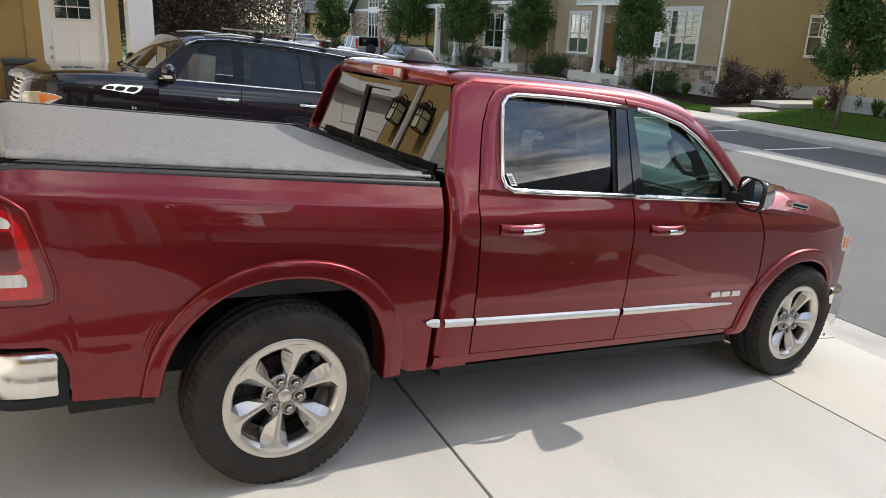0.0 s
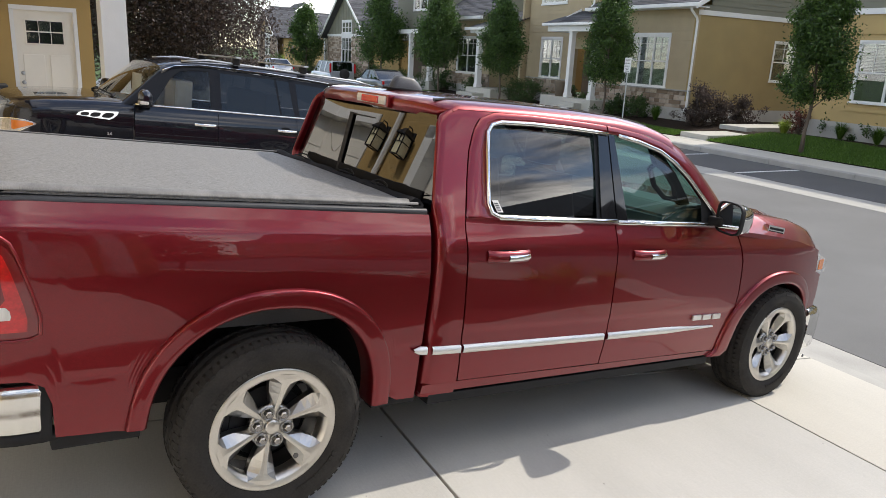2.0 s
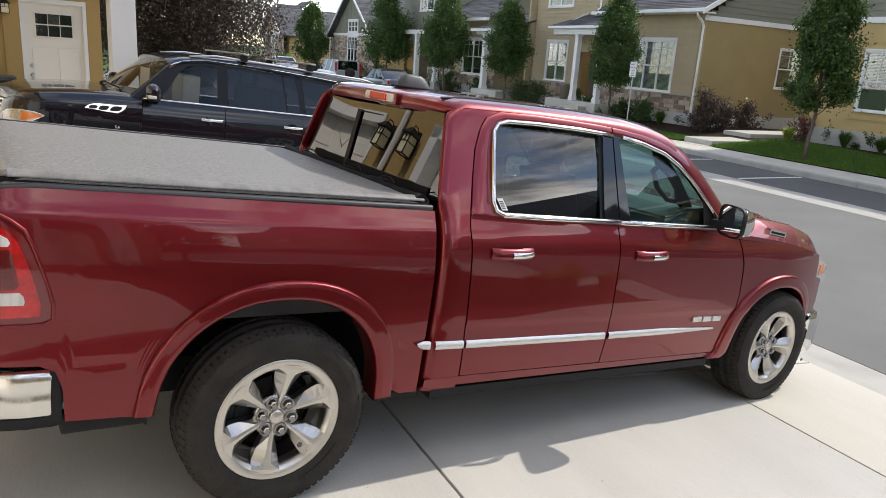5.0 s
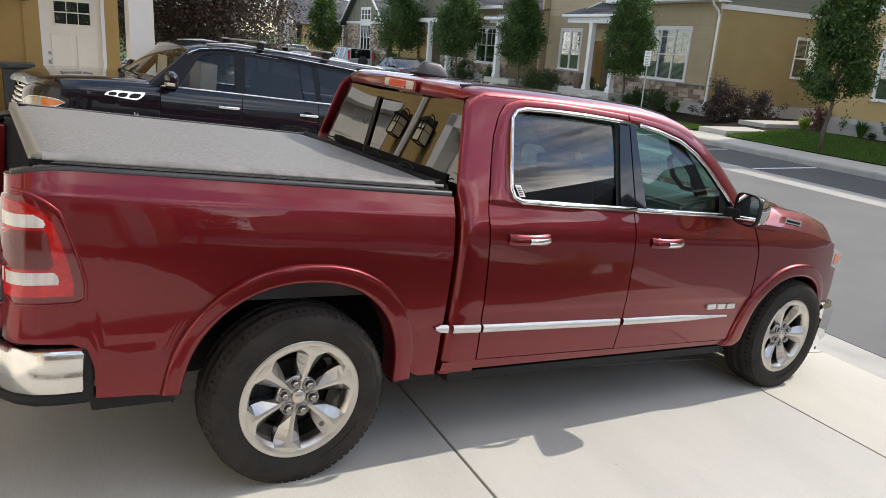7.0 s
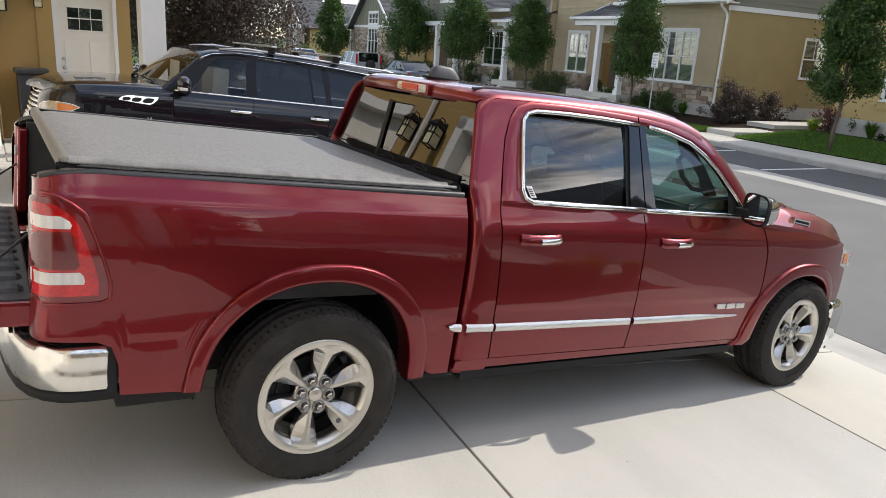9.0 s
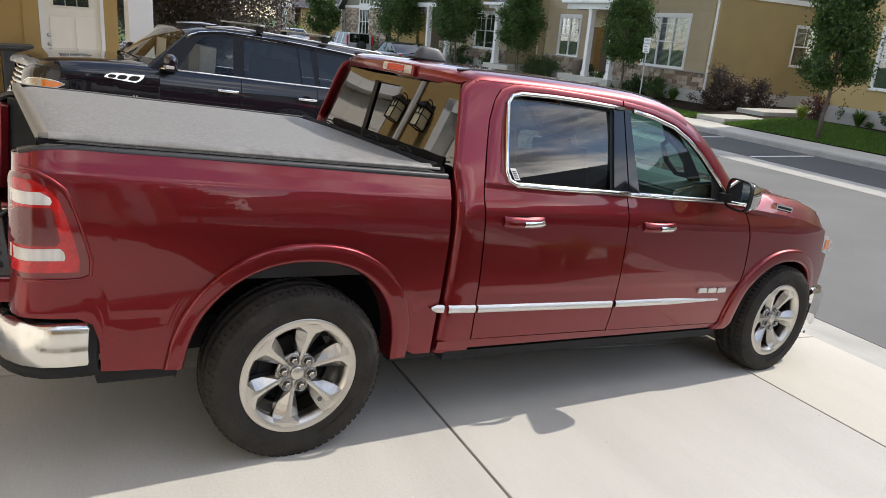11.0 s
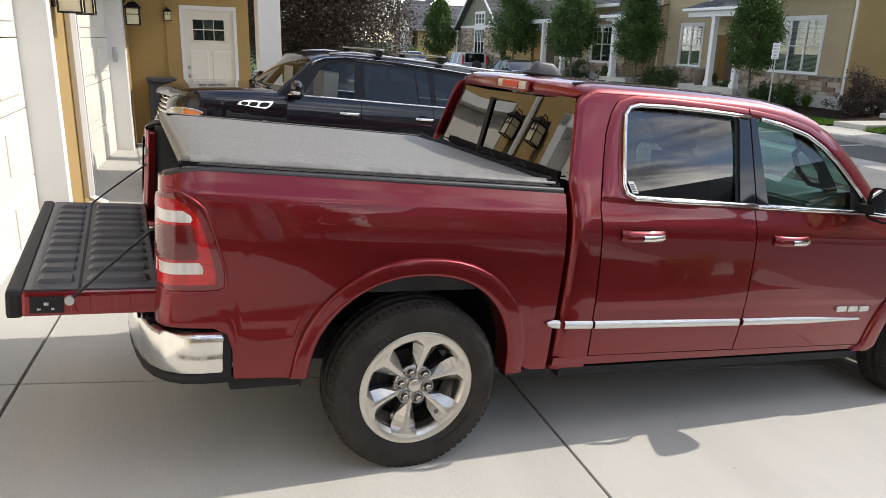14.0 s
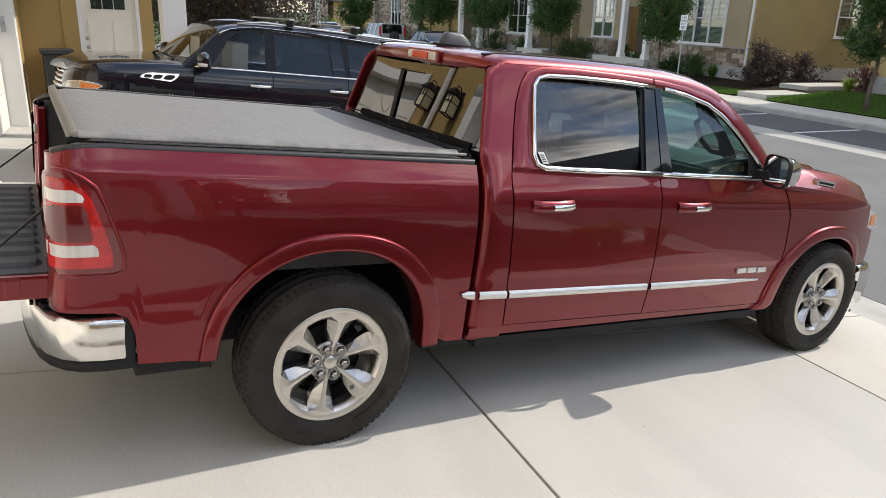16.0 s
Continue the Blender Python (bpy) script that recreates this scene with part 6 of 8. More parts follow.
part("cover_seal", skin(rows, .02, (0, 0, -1)), RAIL_BLACK, truck, "loose black seal at the cab")
for y in (-.62, -.2, .5):
    bm = bmesh.new()
    tube(bm, [(.60 + .05 * math.sin(a), YC + y + .06 * math.cos(a), 1.375 + .012 * math.sin(2 * a)) for a in [k * .6 for k in range(8)]], .004, 5)
    finish(bm)
    part("cover_strap", bm, BLACK_PLASTIC, truck)

# lowered tailgate
tg = part("tailgate", boxes((-1.645, -1.14, YC - .893, YC + .893, .752, .846), bevel=.014), RED, truck, "lowered red tailgate")
bm = bmesh.new()
box(bm, -1.635, -1.15, YC - .87, YC + .87, .844, .852)
for a, b in ((-1.60, -1.462), (-1.418, -1.170)):
    for k in range(11):
        y = YC - .755 + k * .151
        rows = []
        for q in range(13):
            t = q / 12
            hgt = .015 * min(1.0, math.sin(math.pi * min(max(t, .015), .985)) * 3.2)
            x = a + (b - a) * t
            wd = .042 - .010 * (1 - min(1.0, math.sin(math.pi * t) * 3.5))
            rows.append([(x, y - wd, .8515), (x, y - wd + .010, .8515 + hgt), (x, y + wd - .010, .8515 + hgt), (x, y + wd, .8515)])
        sheet(bm, rows)
finish(bm)
part("tailgate_liner", bm, GREY_PLASTIC, tg, "ribbed black tailgate liner")
part("liner_seam", boxes((-1.446, -1.434, YC - .86, YC + .86, .852, .8545)), BLACK_PLASTIC, tg)
part("top_cap", boxes((-1.70, -1.64, YC - .89, YC + .89, .745, .856), bevel=.018), BLACK_PLASTIC, tg, "black tailgate spoiler cap")
for x0, x1 in ((-1.47, -1.40), (-1.385, -1.32), (-1.305, -1.25)):
    part("stamping", boxes((x0, x1, YC - .8965, YC - .891, .765, .832), bevel=.0025), RED, tg)
part("latch_plate", boxes((-1.615, -1.495, YC - .899, YC - .892, .768, .832), bevel=.002), BLACK_PLASTIC, tg)
part("latch_bolt", boxes((-1.59, -1.575, YC - .906, YC - .897, .782, .79), (-1.54, -1.528, YC - .906, YC - .897, .782, .79), (-1.565, -1.548, YC - .906, YC - .897, .80, .812), bevel=.002), STEEL, tg)
sides("tailgate_cable", tubes(([(-1.475, YC - .90, .815), (-1.36, YC - .875, .915), (-1.22, YC - .84, 1.03), (-1.08, YC - .80, 1.14)], .0055), sides=6), CABLE, truck, "tailgate support cable")
bm = bmesh.new()
lathe(bm, [(0, -.01), (.018, -.01), (.02, 0), (0, 0)], 12, centre=(-1.475, YC - .895, .815))
finish(bm)
sides("cable_eye", bm, STEEL, truck)
sides("bed_pillar", boxes((-1.11, -1.05, YC - .86, YC - .78, .84, 1.283), bevel=.012), RED, truck)
sides("striker", boxes((-1.125, -1.10, YC - .83, YC - .80, 1.14, 1.19), bevel=.006), STEEL, truck)


# wheels
def build_wheel():
    """One wheel about the origin, its outer face to -y."""
    bm = bmesh.new()
    lathe(bm, [(.273, -.102), (.268, -.106), (.258, -.098), (.250, -.08), (.236, -.04), (.23, .08), (.272, .10)], 48)
    lathe(bm, [(.16, -.005), (.165, .01), (.05, .012)], 32)
    finish(bm, True)
    w = part("wheel", bm, ALLOY_DARK, truck, "six-spoke polished alloy wheel")
    bm = bmesh.new()
    prof = [(.262, .10), (.275, .118), (.31, .130), (.35, .132), (.378, .122), (.392, .105), (.398, .088), (.398, .066), (.389, .063), (.389, .052), (.401, .049), (.401, .012), (.39, .009), (.39, -.009), (.401, -.012),
            (.401, -.049), (.389, -.052), (.389, -.063), (.398, -.066), (.397, -.092), (.389, -.108), (.374, -.120), (.352, -.127), (.345, -.1265), (.338, -.129), (.315, -.128), (.292, -.120), (.276, -.108), (.262, -.095)]
    lathe(bm, prof, 72)
    for f in bm.faces:
        f.smooth = True
    part("tyre", bm, RUBBER, w, "black road tyre with block tread")
    bm = bmesh.new()
    for k in range(72):
        a = 2 * math.pi * k / 72
        for s in (-1, 1):
            m = Matrix.Rotation(a, 4, "Y")
            v0 = len(bm.verts)
            vs = box(bm, .386, .4035, *sorted((s * .068, s * .114)), -.0115, .0115)
            for v in vs:
                if abs(v.co.y) > .1:
                    v.co.x -= .012
                v.co = m @ v.co
        if k % 2 == 0:
            for s in (-1, 1):
                vs = box(bm, .398, .404, *sorted((s * .016, s * .046)), -.009, .009)
                m = Matrix.Rotation(a + s * .03, 4, "Y")
                for v in vs:
                    v.co = m @ v.co
    part("tread", bm, RUBBER, w, kind="stuff")
    # scalloped blocks on the shoulder of the sidewall
    bm = bmesh.new()
    for k in range(36):
        vs = box(bm, .362, .386, -.1265 if k % 2 else -.124, -.112, -.019, .019)
        m = Matrix.Rotation(2 * math.pi * k / 36, 4, "Y")
        for v in vs:
            if v.co.x > .38:
                v.co.y += .013
            v.co = m @ v.co
    for r, a0, a1 in ((.308, .5, 1.25), (.308, 3.6, 4.4), (.325, 2.3, 2.7)):
        for q in range(int((a1 - a0) / .075)):
            vs = box(bm, r - .009, r + .011, -.1305, -.126, -.008, .008)
            m = Matrix.Rotation(a0 + q * .075, 4, "Y")
            for v in vs:
                v.co = m @ v.co
    part("sidewall_relief", bm, RUBBER, w, kind="stuff")
    # spokes: a narrow flat blade that spreads into the rim, with a leaf-shaped sloping facet on each side
    STATIONS = ((.034, .012, .014, -.069, .012), (.062, .010, .016, -.070, .022), (.090, .0095, .024, -.074, .028), (.150, .0115, .046, -.087, .031), (.178, .0135, .055, -.094, .031),
                (.201, .019, .0615, -.099, .028), (.214, .036, .064, -.102, .018), (.227, .0655, .066, -.105, .002), (.246, .086, .0865, -.107, .002))
    def spoke(profile):
        sp = bmesh.new()
        sheet(sp, [[(r, y + (dy if k else 0.0), s * (b if k else a)) for s, k in profile] for r, a, b, y, dy in STATIONS])
        bmesh.ops.recalc_face_normals(sp, faces=sp.faces[:])
        return sp
    face = spoke(((-1, 0), (0, 0), (1, 0)))
    for v in face.verts:
        if abs(v.co.z) < 1e-6:
            v.co.y -= .0025
    flank, flank2 = spoke(((-1, 0), (-1, 1))), spoke(((1, 0), (1, 1)))
    for b_, s_ in ((flank, -1), (flank2, 1)):
        edges = [e for e in b_.edges if e.is_boundary and all(v.co.z * s_ > .0155 for v in e.verts)]
        low = {v for e in edges for v in e.verts if any(abs(abs(v.co.z) - q[2]) < 1e-5 for q in STATIONS)}
        keep = [e for e in edges if all(v in low for v in e.verts)]
        g_ = bmesh.ops.extrude_edge_only(b_, edges=keep)
        for v in [q for q in g_["geom"] if isinstance(q, bmesh.types.BMVert)]:
            v.co.y += .045
            v.co.z -= s_ * .006
        bmesh.ops.recalc_face_normals(b_, faces=b_.faces[:])
    me, fme, fme2 = mesh_of("spoke", face, ALLOY), mesh_of("spoke_flank", flank, ALLOY_FACET), mesh_of("spoke_flank", flank2, ALLOY_FACET)
    nut = bmesh.new()
    lathe(nut, [(0, -.094), (.012, -.0935), (.0165, -.089), (.0175, -.06)], 6)
    finish(nut)
    nme = mesh_of("lug_nut", nut, STEEL_DARK)
    cup = bmesh.new()
    lathe(cup, [(.030, -.072), (.0285, -.078), (.026, -.0785), (.024, -.066), (0, -.0655)], 18)
    finish(cup, True)
    cme = mesh_of("nut_pocket", cup, ALLOY_GREY)
    for k in range(6):
        turn = Matrix.Rotation(radians(60 * k + 40), 4, "Y")
        o = new("spoke", me)
        o.parent, o.matrix_basis = w, turn
        for fm in (fme, fme2):
            c = new("spoke_flank", fm)
            c.parent, c.matrix_basis = w, turn
        a = radians(60 * k + 50)
        at = Matrix.Translation((.067 * math.cos(a), 0, .067 * math.sin(a)))
        for nm, q in (("nut_pocket", cme), ("lug_nut", nme)):
            c = new(nm, q)
            c.parent, c.matrix_basis = w, at
    bm = bmesh.new()
    lathe(bm, [(.273, -.1065), (.27, -.1105), (.264, -.1095), (.240, -.1075), (.236, -.104), (.224, -.088), (.221, -.070), (.224, -.03)], 72)
    finish(bm, True)
    part("rim_lip", bm, ALLOY, w, "polished rim lip")
    bm = bmesh.new()
    lathe(bm, [(0.098, -.045), (.096, -.060), (.085, -.066), (.0, -.067)], 30)
    finish(bm, True)
    part("hub", bm, ALLOY_FACET, w)
    bm = bmesh.new()
    lathe(bm, [(0, -.084), (.026, -.083), (.033, -.079), (.034, -.06)], 24)
    finish(bm, True)
    cap = part("centre_cap", bm, ALLOY, w)
    bm = bmesh.new()
    lathe(bm, [(0, -.0855), (.012, -.0855), (.012, -.08)], 6)
    finish(bm)
    part("emblem", bm, ALLOY_DARK, cap)
    bm = bmesh.new()
    lathe(bm, [(.19, .02), (.19, .04), (.06, .04), (.06, .02)], 32)
    box(bm, -.20, -.08, .0, .07, -.09, .09, bevel=.01)
    finish(bm)
    part("brake", bm, BLACK_IRON, w)
    return w


def copy_part(ob, m):
    c = copy_thing(ob, m)
    c.parent = truck
    return c

wheel = build_wheel()
YW = YC - .917
wheel.matrix_basis = pose(.012, YW, .391)
copy_part(wheel, pose(3.676, YW, .391, 0, 23, 0))
copy_part(wheel, pose(0, 2 * YC - YW, .40, 0, 10, 180))
copy_part(wheel, pose(3.672, 2 * YC - YW, .40, 0, 40, 180))
part("chassis", boxes((-1.0, 4.1, YC - .55, YC + .55, .36, .52), (-.1, .1, YC - .8, YC + .8, .33, .47), (3.57, 3.77, YC - .8, YC + .8, .33, .47)), BLACK_PLASTIC, truck)
part("engine_bay", boxes((2.95, 4.25, YC - .60, YC + .60, .45, 1.10)), BLACK_PLASTIC, truck)

# cabin
part("cabin_floor", boxes((.80, 2.95, YC - .88, YC + .88, .46, .62), (.80, 2.95, YC - .93, YC - .86, .5, 1.24), (.80, 2.95, YC + .86, YC + .93, .5, 1.24), bevel=.01), CABIN, truck)
part("headliner", boxes((.90, 2.25, YC - .70, YC + .70, 1.735, 1.75)), CABIN, truck)
bm = bmesh.new()
prism(bm, [(2.42, .95), (2.40, 1.18), (2.46, 1.27), (2.60, 1.325), (2.82, 1.345), (2.98, 1.30), (2.98, .95)], "y", YC - .86, YC + .86)
finish(bm)
bmesh.ops.bevel(bm, geom=bm.edges[:], offset=.015, segments=2, affect="EDGES")
part("dashboard", bm, DASH, truck, "black dashboard")
bm = bmesh.new()
tube(bm, [(2.40 + .06 * math.sin(a) , YC + .42 + .185 * math.cos(a), 1.20 + .175 * math.sin(a)) for a in [2 * math.pi * k / 24 for k in range(24)]], .017, 8, closed=True)
box(bm, 2.39, 2.45, YC + .34, YC + .50, 1.14, 1.24, bevel=.02)
tube(bm, [(2.40, YC + .24, 1.20), (2.40, YC + .60, 1.20)], .014, 6)
tube(bm, [(2.42, YC + .42, 1.2), (2.55, YC + .42, 1.12)], .03, 8)
finish(bm, True)
part("steering_wheel", bm, LEATHER, truck)


def seat(x, y, w):
    s = part("seat", boxes((x - .02, x + .50, y - w, y + w, .70, .86), bevel=.04), LEATHER, truck, "black leather seat")
    bm = bmesh.new()
    rows = []
    for k in range(9):
        t = k / 8
        z, xx = .84 + .62 * t, x + .02 - .13 * t
        ww = w * (1 - .12 * t ** 3)
        rows.append([(xx + .10, y - ww * .9, z), (xx + .075, y, z), (xx + .10, y + ww * .9, z), (xx + .06, y + ww, z), (xx - .05, y + ww * .9, z), (xx - .06, y, z), (xx - .05, y - ww * .9, z), (xx + .06, y - ww, z)])
    sheet(bm, rows, closed=True)
    bm.faces.new([bm.verts.new(p) for p in rows[-1]])
    finish(bm, True)
    part("seat_back", bm, LEATHER, s)
    part("headrest", boxes((x - .17, x - .06, y - .13, y + .13, 1.50, 1.67), bevel=.035), LEATHER, s)

for y in (YC - .42, YC + .42):
    seat(1.88, y, .25)
    seat(1.05, y, .26)
hp = [(2.30, 1.66), (2.42, 1.62), (2.56, 1.52), (2.70, 1.39), (2.76, 1.32), (2.70, 1.30), (2.62, 1.36), (2.575, 1.44), (2.47, 1.525), (2.36, 1.575)]
sides("pillar_lining", prisms((hp, "y", YC - .80, YC - .765)), CABIN, truck)
sides("grab_handle", tubes(([(2.40, YC - .79, 1.60), (2.38, YC - .74, 1.54), (2.46, YC - .73, 1.44), (2.56, YC - .74, 1.37), (2.64, YC - .79, 1.36)], .017), sides=8), CABIN, truck, smooth=True)
part("rear_view_mirror", boxes((2.36, 2.40, YC - .12, YC + .12, 1.60, 1.67), bevel=.012), BLACK_PLASTIC, truck)

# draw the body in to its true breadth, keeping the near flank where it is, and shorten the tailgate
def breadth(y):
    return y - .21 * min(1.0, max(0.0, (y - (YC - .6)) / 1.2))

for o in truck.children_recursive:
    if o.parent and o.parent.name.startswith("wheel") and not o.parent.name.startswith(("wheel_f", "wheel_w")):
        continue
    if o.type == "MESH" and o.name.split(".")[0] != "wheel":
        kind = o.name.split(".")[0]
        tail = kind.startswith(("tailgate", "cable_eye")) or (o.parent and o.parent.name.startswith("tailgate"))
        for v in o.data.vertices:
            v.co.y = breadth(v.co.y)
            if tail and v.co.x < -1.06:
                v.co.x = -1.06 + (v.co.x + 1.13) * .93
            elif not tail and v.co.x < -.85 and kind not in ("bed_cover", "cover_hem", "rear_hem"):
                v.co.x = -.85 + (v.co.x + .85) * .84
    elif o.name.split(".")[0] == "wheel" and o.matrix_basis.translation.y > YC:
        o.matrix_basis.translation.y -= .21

# ---------- the black SUV on the next drive ----------
YS = 5.77
SW = [(.35, .93), (.5, .975), (.8, 1.005), (1.0, 1.015), (1.12, 1.01), (1.22, .995), (1.30, .965)]


def shalf(x, z):
    w = float(np.interp(z, [a for a, _ in SW], [b for _, b in SW])) if z <= 1.30 else .965 - .40 * (z - 1.30)
    if x < -.35:
        w -= .22 * ((-.35 - x) / .58) ** 2
    if x > 3.9:
        w -= .12 * ((x - 3.9) / .5) ** 2
    return w


suv = root("suv", DRIVE, "glossy black full-size SUV with roof bars on the next drive", "suv")


def s_sides(name, bm, material, label="", smooth=False):
    b2 = bm.copy()
    for v in b2.verts:
        v.co.y = 2 * YS - v.co.y
    bmesh.ops.reverse_faces(b2, faces=b2.faces[:])
    a = part(name, bm, material, suv, label, smooth)
    part(name, b2, material, suv, label, smooth)
    return a


def s_patch(x0, x1, zb, zt, ns=14, nt=10, proud=0.0, depth=.03):
    rows = []
    for j in range(nt + 1):
        t = j / nt
        row = []
        for i in range(ns + 1):
            x = x0 + (x1 - x0) * i / ns
            z = zb(x) + (zt(x) - zb(x)) * t
            row.append((x, YS - shalf(x, z) - proud, z))
        rows.append(row)
    return skin(rows, depth)


def wheel_cut(cx, r=.47, base=.42):
    return lambda x: .38 + math.sqrt(max(0, r * r - (x - cx) ** 2)) if abs(x - cx) < r else base

s_belt = lambda x: 1.30
s_sides("front_door", s_patch(.572, 1.468, lambda x: .45, s_belt), BLACK_PAINT)
s_sides("rear_door", s_patch(1.475, 2.42, lambda x: .45, s_belt), BLACK_PAINT)
s_sides("quarter_panel", s_patch(2.427, 4.36, wheel_cut(3.075), s_belt, 30), BLACK_PAINT)
# fender that turns round the corner to the grille, hood and nose
S_PLAN = [(.565, 1.0), (.40, 1.0), (.20, 1.0), (0.0, 1.0), (-.13, 1.0), (-.24, .999), (-.33, .995), (-.41, .984), (-.475, .966), (-.535, .940), (-.585, .904), (-.63, .860), (-.665, .808), (-.69, .75), (-.71, .69), (-.725, .63)]
S_EDGE = curve([(-.725, 1.150), (-.69, 1.175), (-.63, 1.205), (-.535, 1.232), (-.41, 1.252), (-.24, 1.268), (0, 1.284), (.20, 1.296), (.565, 1.306)])


def s_nose(k, z, proud=0.0):
    """A point of the front corner: k runs along its plan from the door to the grille."""
    i = min(int(k), len(S_PLAN) - 2)
    f = k - i
    (xa, wa), (xb, wb) = S_PLAN[i], S_PLAN[i + 1]
    x, w = xa + (xb - xa) * f, wa + (wb - wa) * f
    (xp, wp), (xq, wq) = S_PLAN[max(0, i - 1)], S_PLAN[min(len(S_PLAN) - 1, i + 2)]
    n = Vector((-(wp - wq), -(xp - xq), 0)).normalized()
    n = Vector((-abs(n.x), -abs(n.y), 0))
    drop = S_EDGE(x) - z
    ins = float(np.interp(drop, [0, .012, .03, .06, .10, .16], [.070, .046, .027, .012, .004, 0])) + float(np.interp(z, [.35, .6, .9, 1.1], [.055, .03, .008, 0]))
    return (x + n.x * (proud - ins), YS - w + n.y * (proud - ins), z)

FN = len(S_PLAN) - 1
rows = []
cut0 = wheel_cut(0.0, .47, .46)
for j in range(23):
    t = (j / 22) ** .7
    row = []
    for i in range(FN * 4 + 1):
        x = s_nose(i / 4, 1.0)[0]
        zb = cut0(x) if x > -.40 else .60
        row.append(s_nose(i / 4, zb + (S_EDGE(s_nose(i / 4, 1.0)[0]) - zb) * t))
    rows.append(row)
s_sides("front_fender", skin(rows, 0), BLACK_PAINT)
bm = bmesh.new()
tube(bm, [(x, YS - shalf(x, z) - .004, z) for x, z in [(.49 * math.cos(a), .38 + .50 * math.sin(a)) for a in [math.pi * k / 24 for k in range(25)]]], .022, 8)
finish(bm, True)
s_sides("wheel_flare", bm, BLACK_PAINT)
rows = []
for i in range(1, FN * 2 + 1):
    k = i / 2
    x0 = s_nose(k, 1.0)[0]
    e = Vector(s_nose(k, S_EDGE(x0)))
    xc = .34 + (x0 - .48) * (1.14 / 1.205)
    zc = float(np.interp(xc, [-.80, -.775, -.72, -.63, -.43, -.1, .2, .36], [1.160, 1.195, 1.232, 1.264, 1.296, 1.330, 1.344, 1.340]))
    row = []
    for f, q in ((0, 0), (.02, .22), (.05, .42), (.10, .66), (.17, .84), (.24, .86), (.30, .82), (.40, .88), (.7, .98), (1, 1)):
        row.append((e.x + (xc - e.x) * f ** 1.6, e.y + (YS - e.y) * f, e.z + (zc - e.z) * q))
    rows.append(row + [(p[0], 2 * YS - p[1], p[2]) for p in row[-2::-1]])
part("hood", skin(rows, .03, (0, 0, -1)), BLACK_PAINT, suv)
part("hood_vent", boxes((.10, .16, YS - .34, YS - .12, 1.322, 1.336), (.10, .16, YS + .12, YS + .34, 1.322, 1.336), bevel=.003), ALLOY_DARK, suv)
rows = []
for z, d in ((.35, .08), (.42, .0), (.62, -.03), (.80, -.02), (.95, .0), (1.06, .02), (1.12, .05)):
    plan = [(-.45, .88), (-.55, .78), (-.64, .62), (-.69, .35), (-.71, 0)] if z > .8 else [(-.50, .92), (-.64, .82), (-.74, .64), (-.785, .35), (-.80, 0)]
    row = [(x + d, YS - y, z) for x, y in plan]
    rows.append(row + [(p[0], 2 * YS - p[1], p[2]) for p in row[-2::-1]])
part("nose", skin(rows, 0), BLACK_PAINT, suv, smooth=True)
def grille_x(f, z):
    return -.785 + .08 * (z - .84) / .33 + .20 * abs(f) ** 3

for k in range(7):
    z = .845 + .052 * k
    rows = [[(grille_x(f, z) - d, YS + .64 * f, z + q) for q, d in ((-.011, -.02), (-.008, .012), (.004, .016), (.011, -.02))] for f in [-1 + j / 8 for j in range(17)]]
    part("grille_bar", skin(rows, 0), CHROME, suv, "chrome grille bar")
bm = bmesh.new()
tube(bm, [(grille_x(math.copysign(abs(math.cos(a)) ** .6, math.cos(a)), 1.01 + .19 * math.sin(a)) - .004, YS + .65 * math.copysign(abs(math.cos(a)) ** .6, math.cos(a)), 1.01 + .19 * math.sin(a)) for a in [2 * math.pi * k / 36 for k in range(36)]], .012, 6, closed=True)
finish(bm, True)
part("grille_surround", bm, CHROME, suv, "chrome grille surround")
rows = [[(grille_x(f, z) + .03, YS + .68 * f, z) for f in [-1 + j / 8 for j in range(17)]] for z in (.82, 1.0, 1.19)]
part("grille_back", skin(rows, 0), BLACK_PLASTIC, suv)


def s_lens(k0, k1, zb, zt, proud):
    """A lamp lens on the front corner."""
    rows = []
    for j in range(7):
        t = j / 6
        rows.append([s_nose(k0 + (k1 - k0) * i / 16, zb(k0 + (k1 - k0) * i / 16) * (1 - t) + zt(k0 + (k1 - k0) * i / 16) * t, proud) for i in range(17)])
    return skin(rows, 0)

s_sides("headlight", s_lens(6.3, 13.4, curve([(6.3, 1.022), (8, .955), (10, .90), (13.4, .88)]), curve([(6.3, 1.036), (7.5, 1.055), (9.5, 1.062), (12, 1.04), (13.4, 1.00)]), .012), HEAD_LENS, "clear headlamp", smooth=True)
s_sides("headlight_rim", tubes(([s_nose(k, z, .012) for k, z in ((13.4, .90), (13.4, 1.00), (12, 1.04), (10.8, 1.053), (9.5, 1.062), (8.5, 1.06), (7.5, 1.055), (6.3, 1.03), (7.2, .988), (8, .955), (9, .925))], .007)), CHROME, smooth=True)
s_sides("indicator", s_lens(6.6, 9.4, curve([(6.6, 1.018), (8, .98), (9.0, .955), (9.4, .96)]), curve([(6.6, 1.032), (7.5, 1.046), (9.4, 1.048)]), .020), LENS_AMBER, "amber indicator", smooth=True)
# side vent: a bright plate with three dark openings
VENT = ((.005, 1.150), (.03, 1.180), (.08, 1.200), (.14, 1.208), (.30, 1.208), (.41, 1.214), (.395, 1.178), (.36, 1.145), (.32, 1.124), (.2, 1.132), (.08, 1.145))
bm = bmesh.new()
hi = [bm.verts.new((x, YS - shalf(x, z) - .016, z)) for x, z in VENT]
lo = [bm.verts.new((x + (x - .21) * .03, YS - shalf(x, z) + .004, z + (z - 1.17) * .06)) for x, z in VENT]
bm.faces.new(hi)
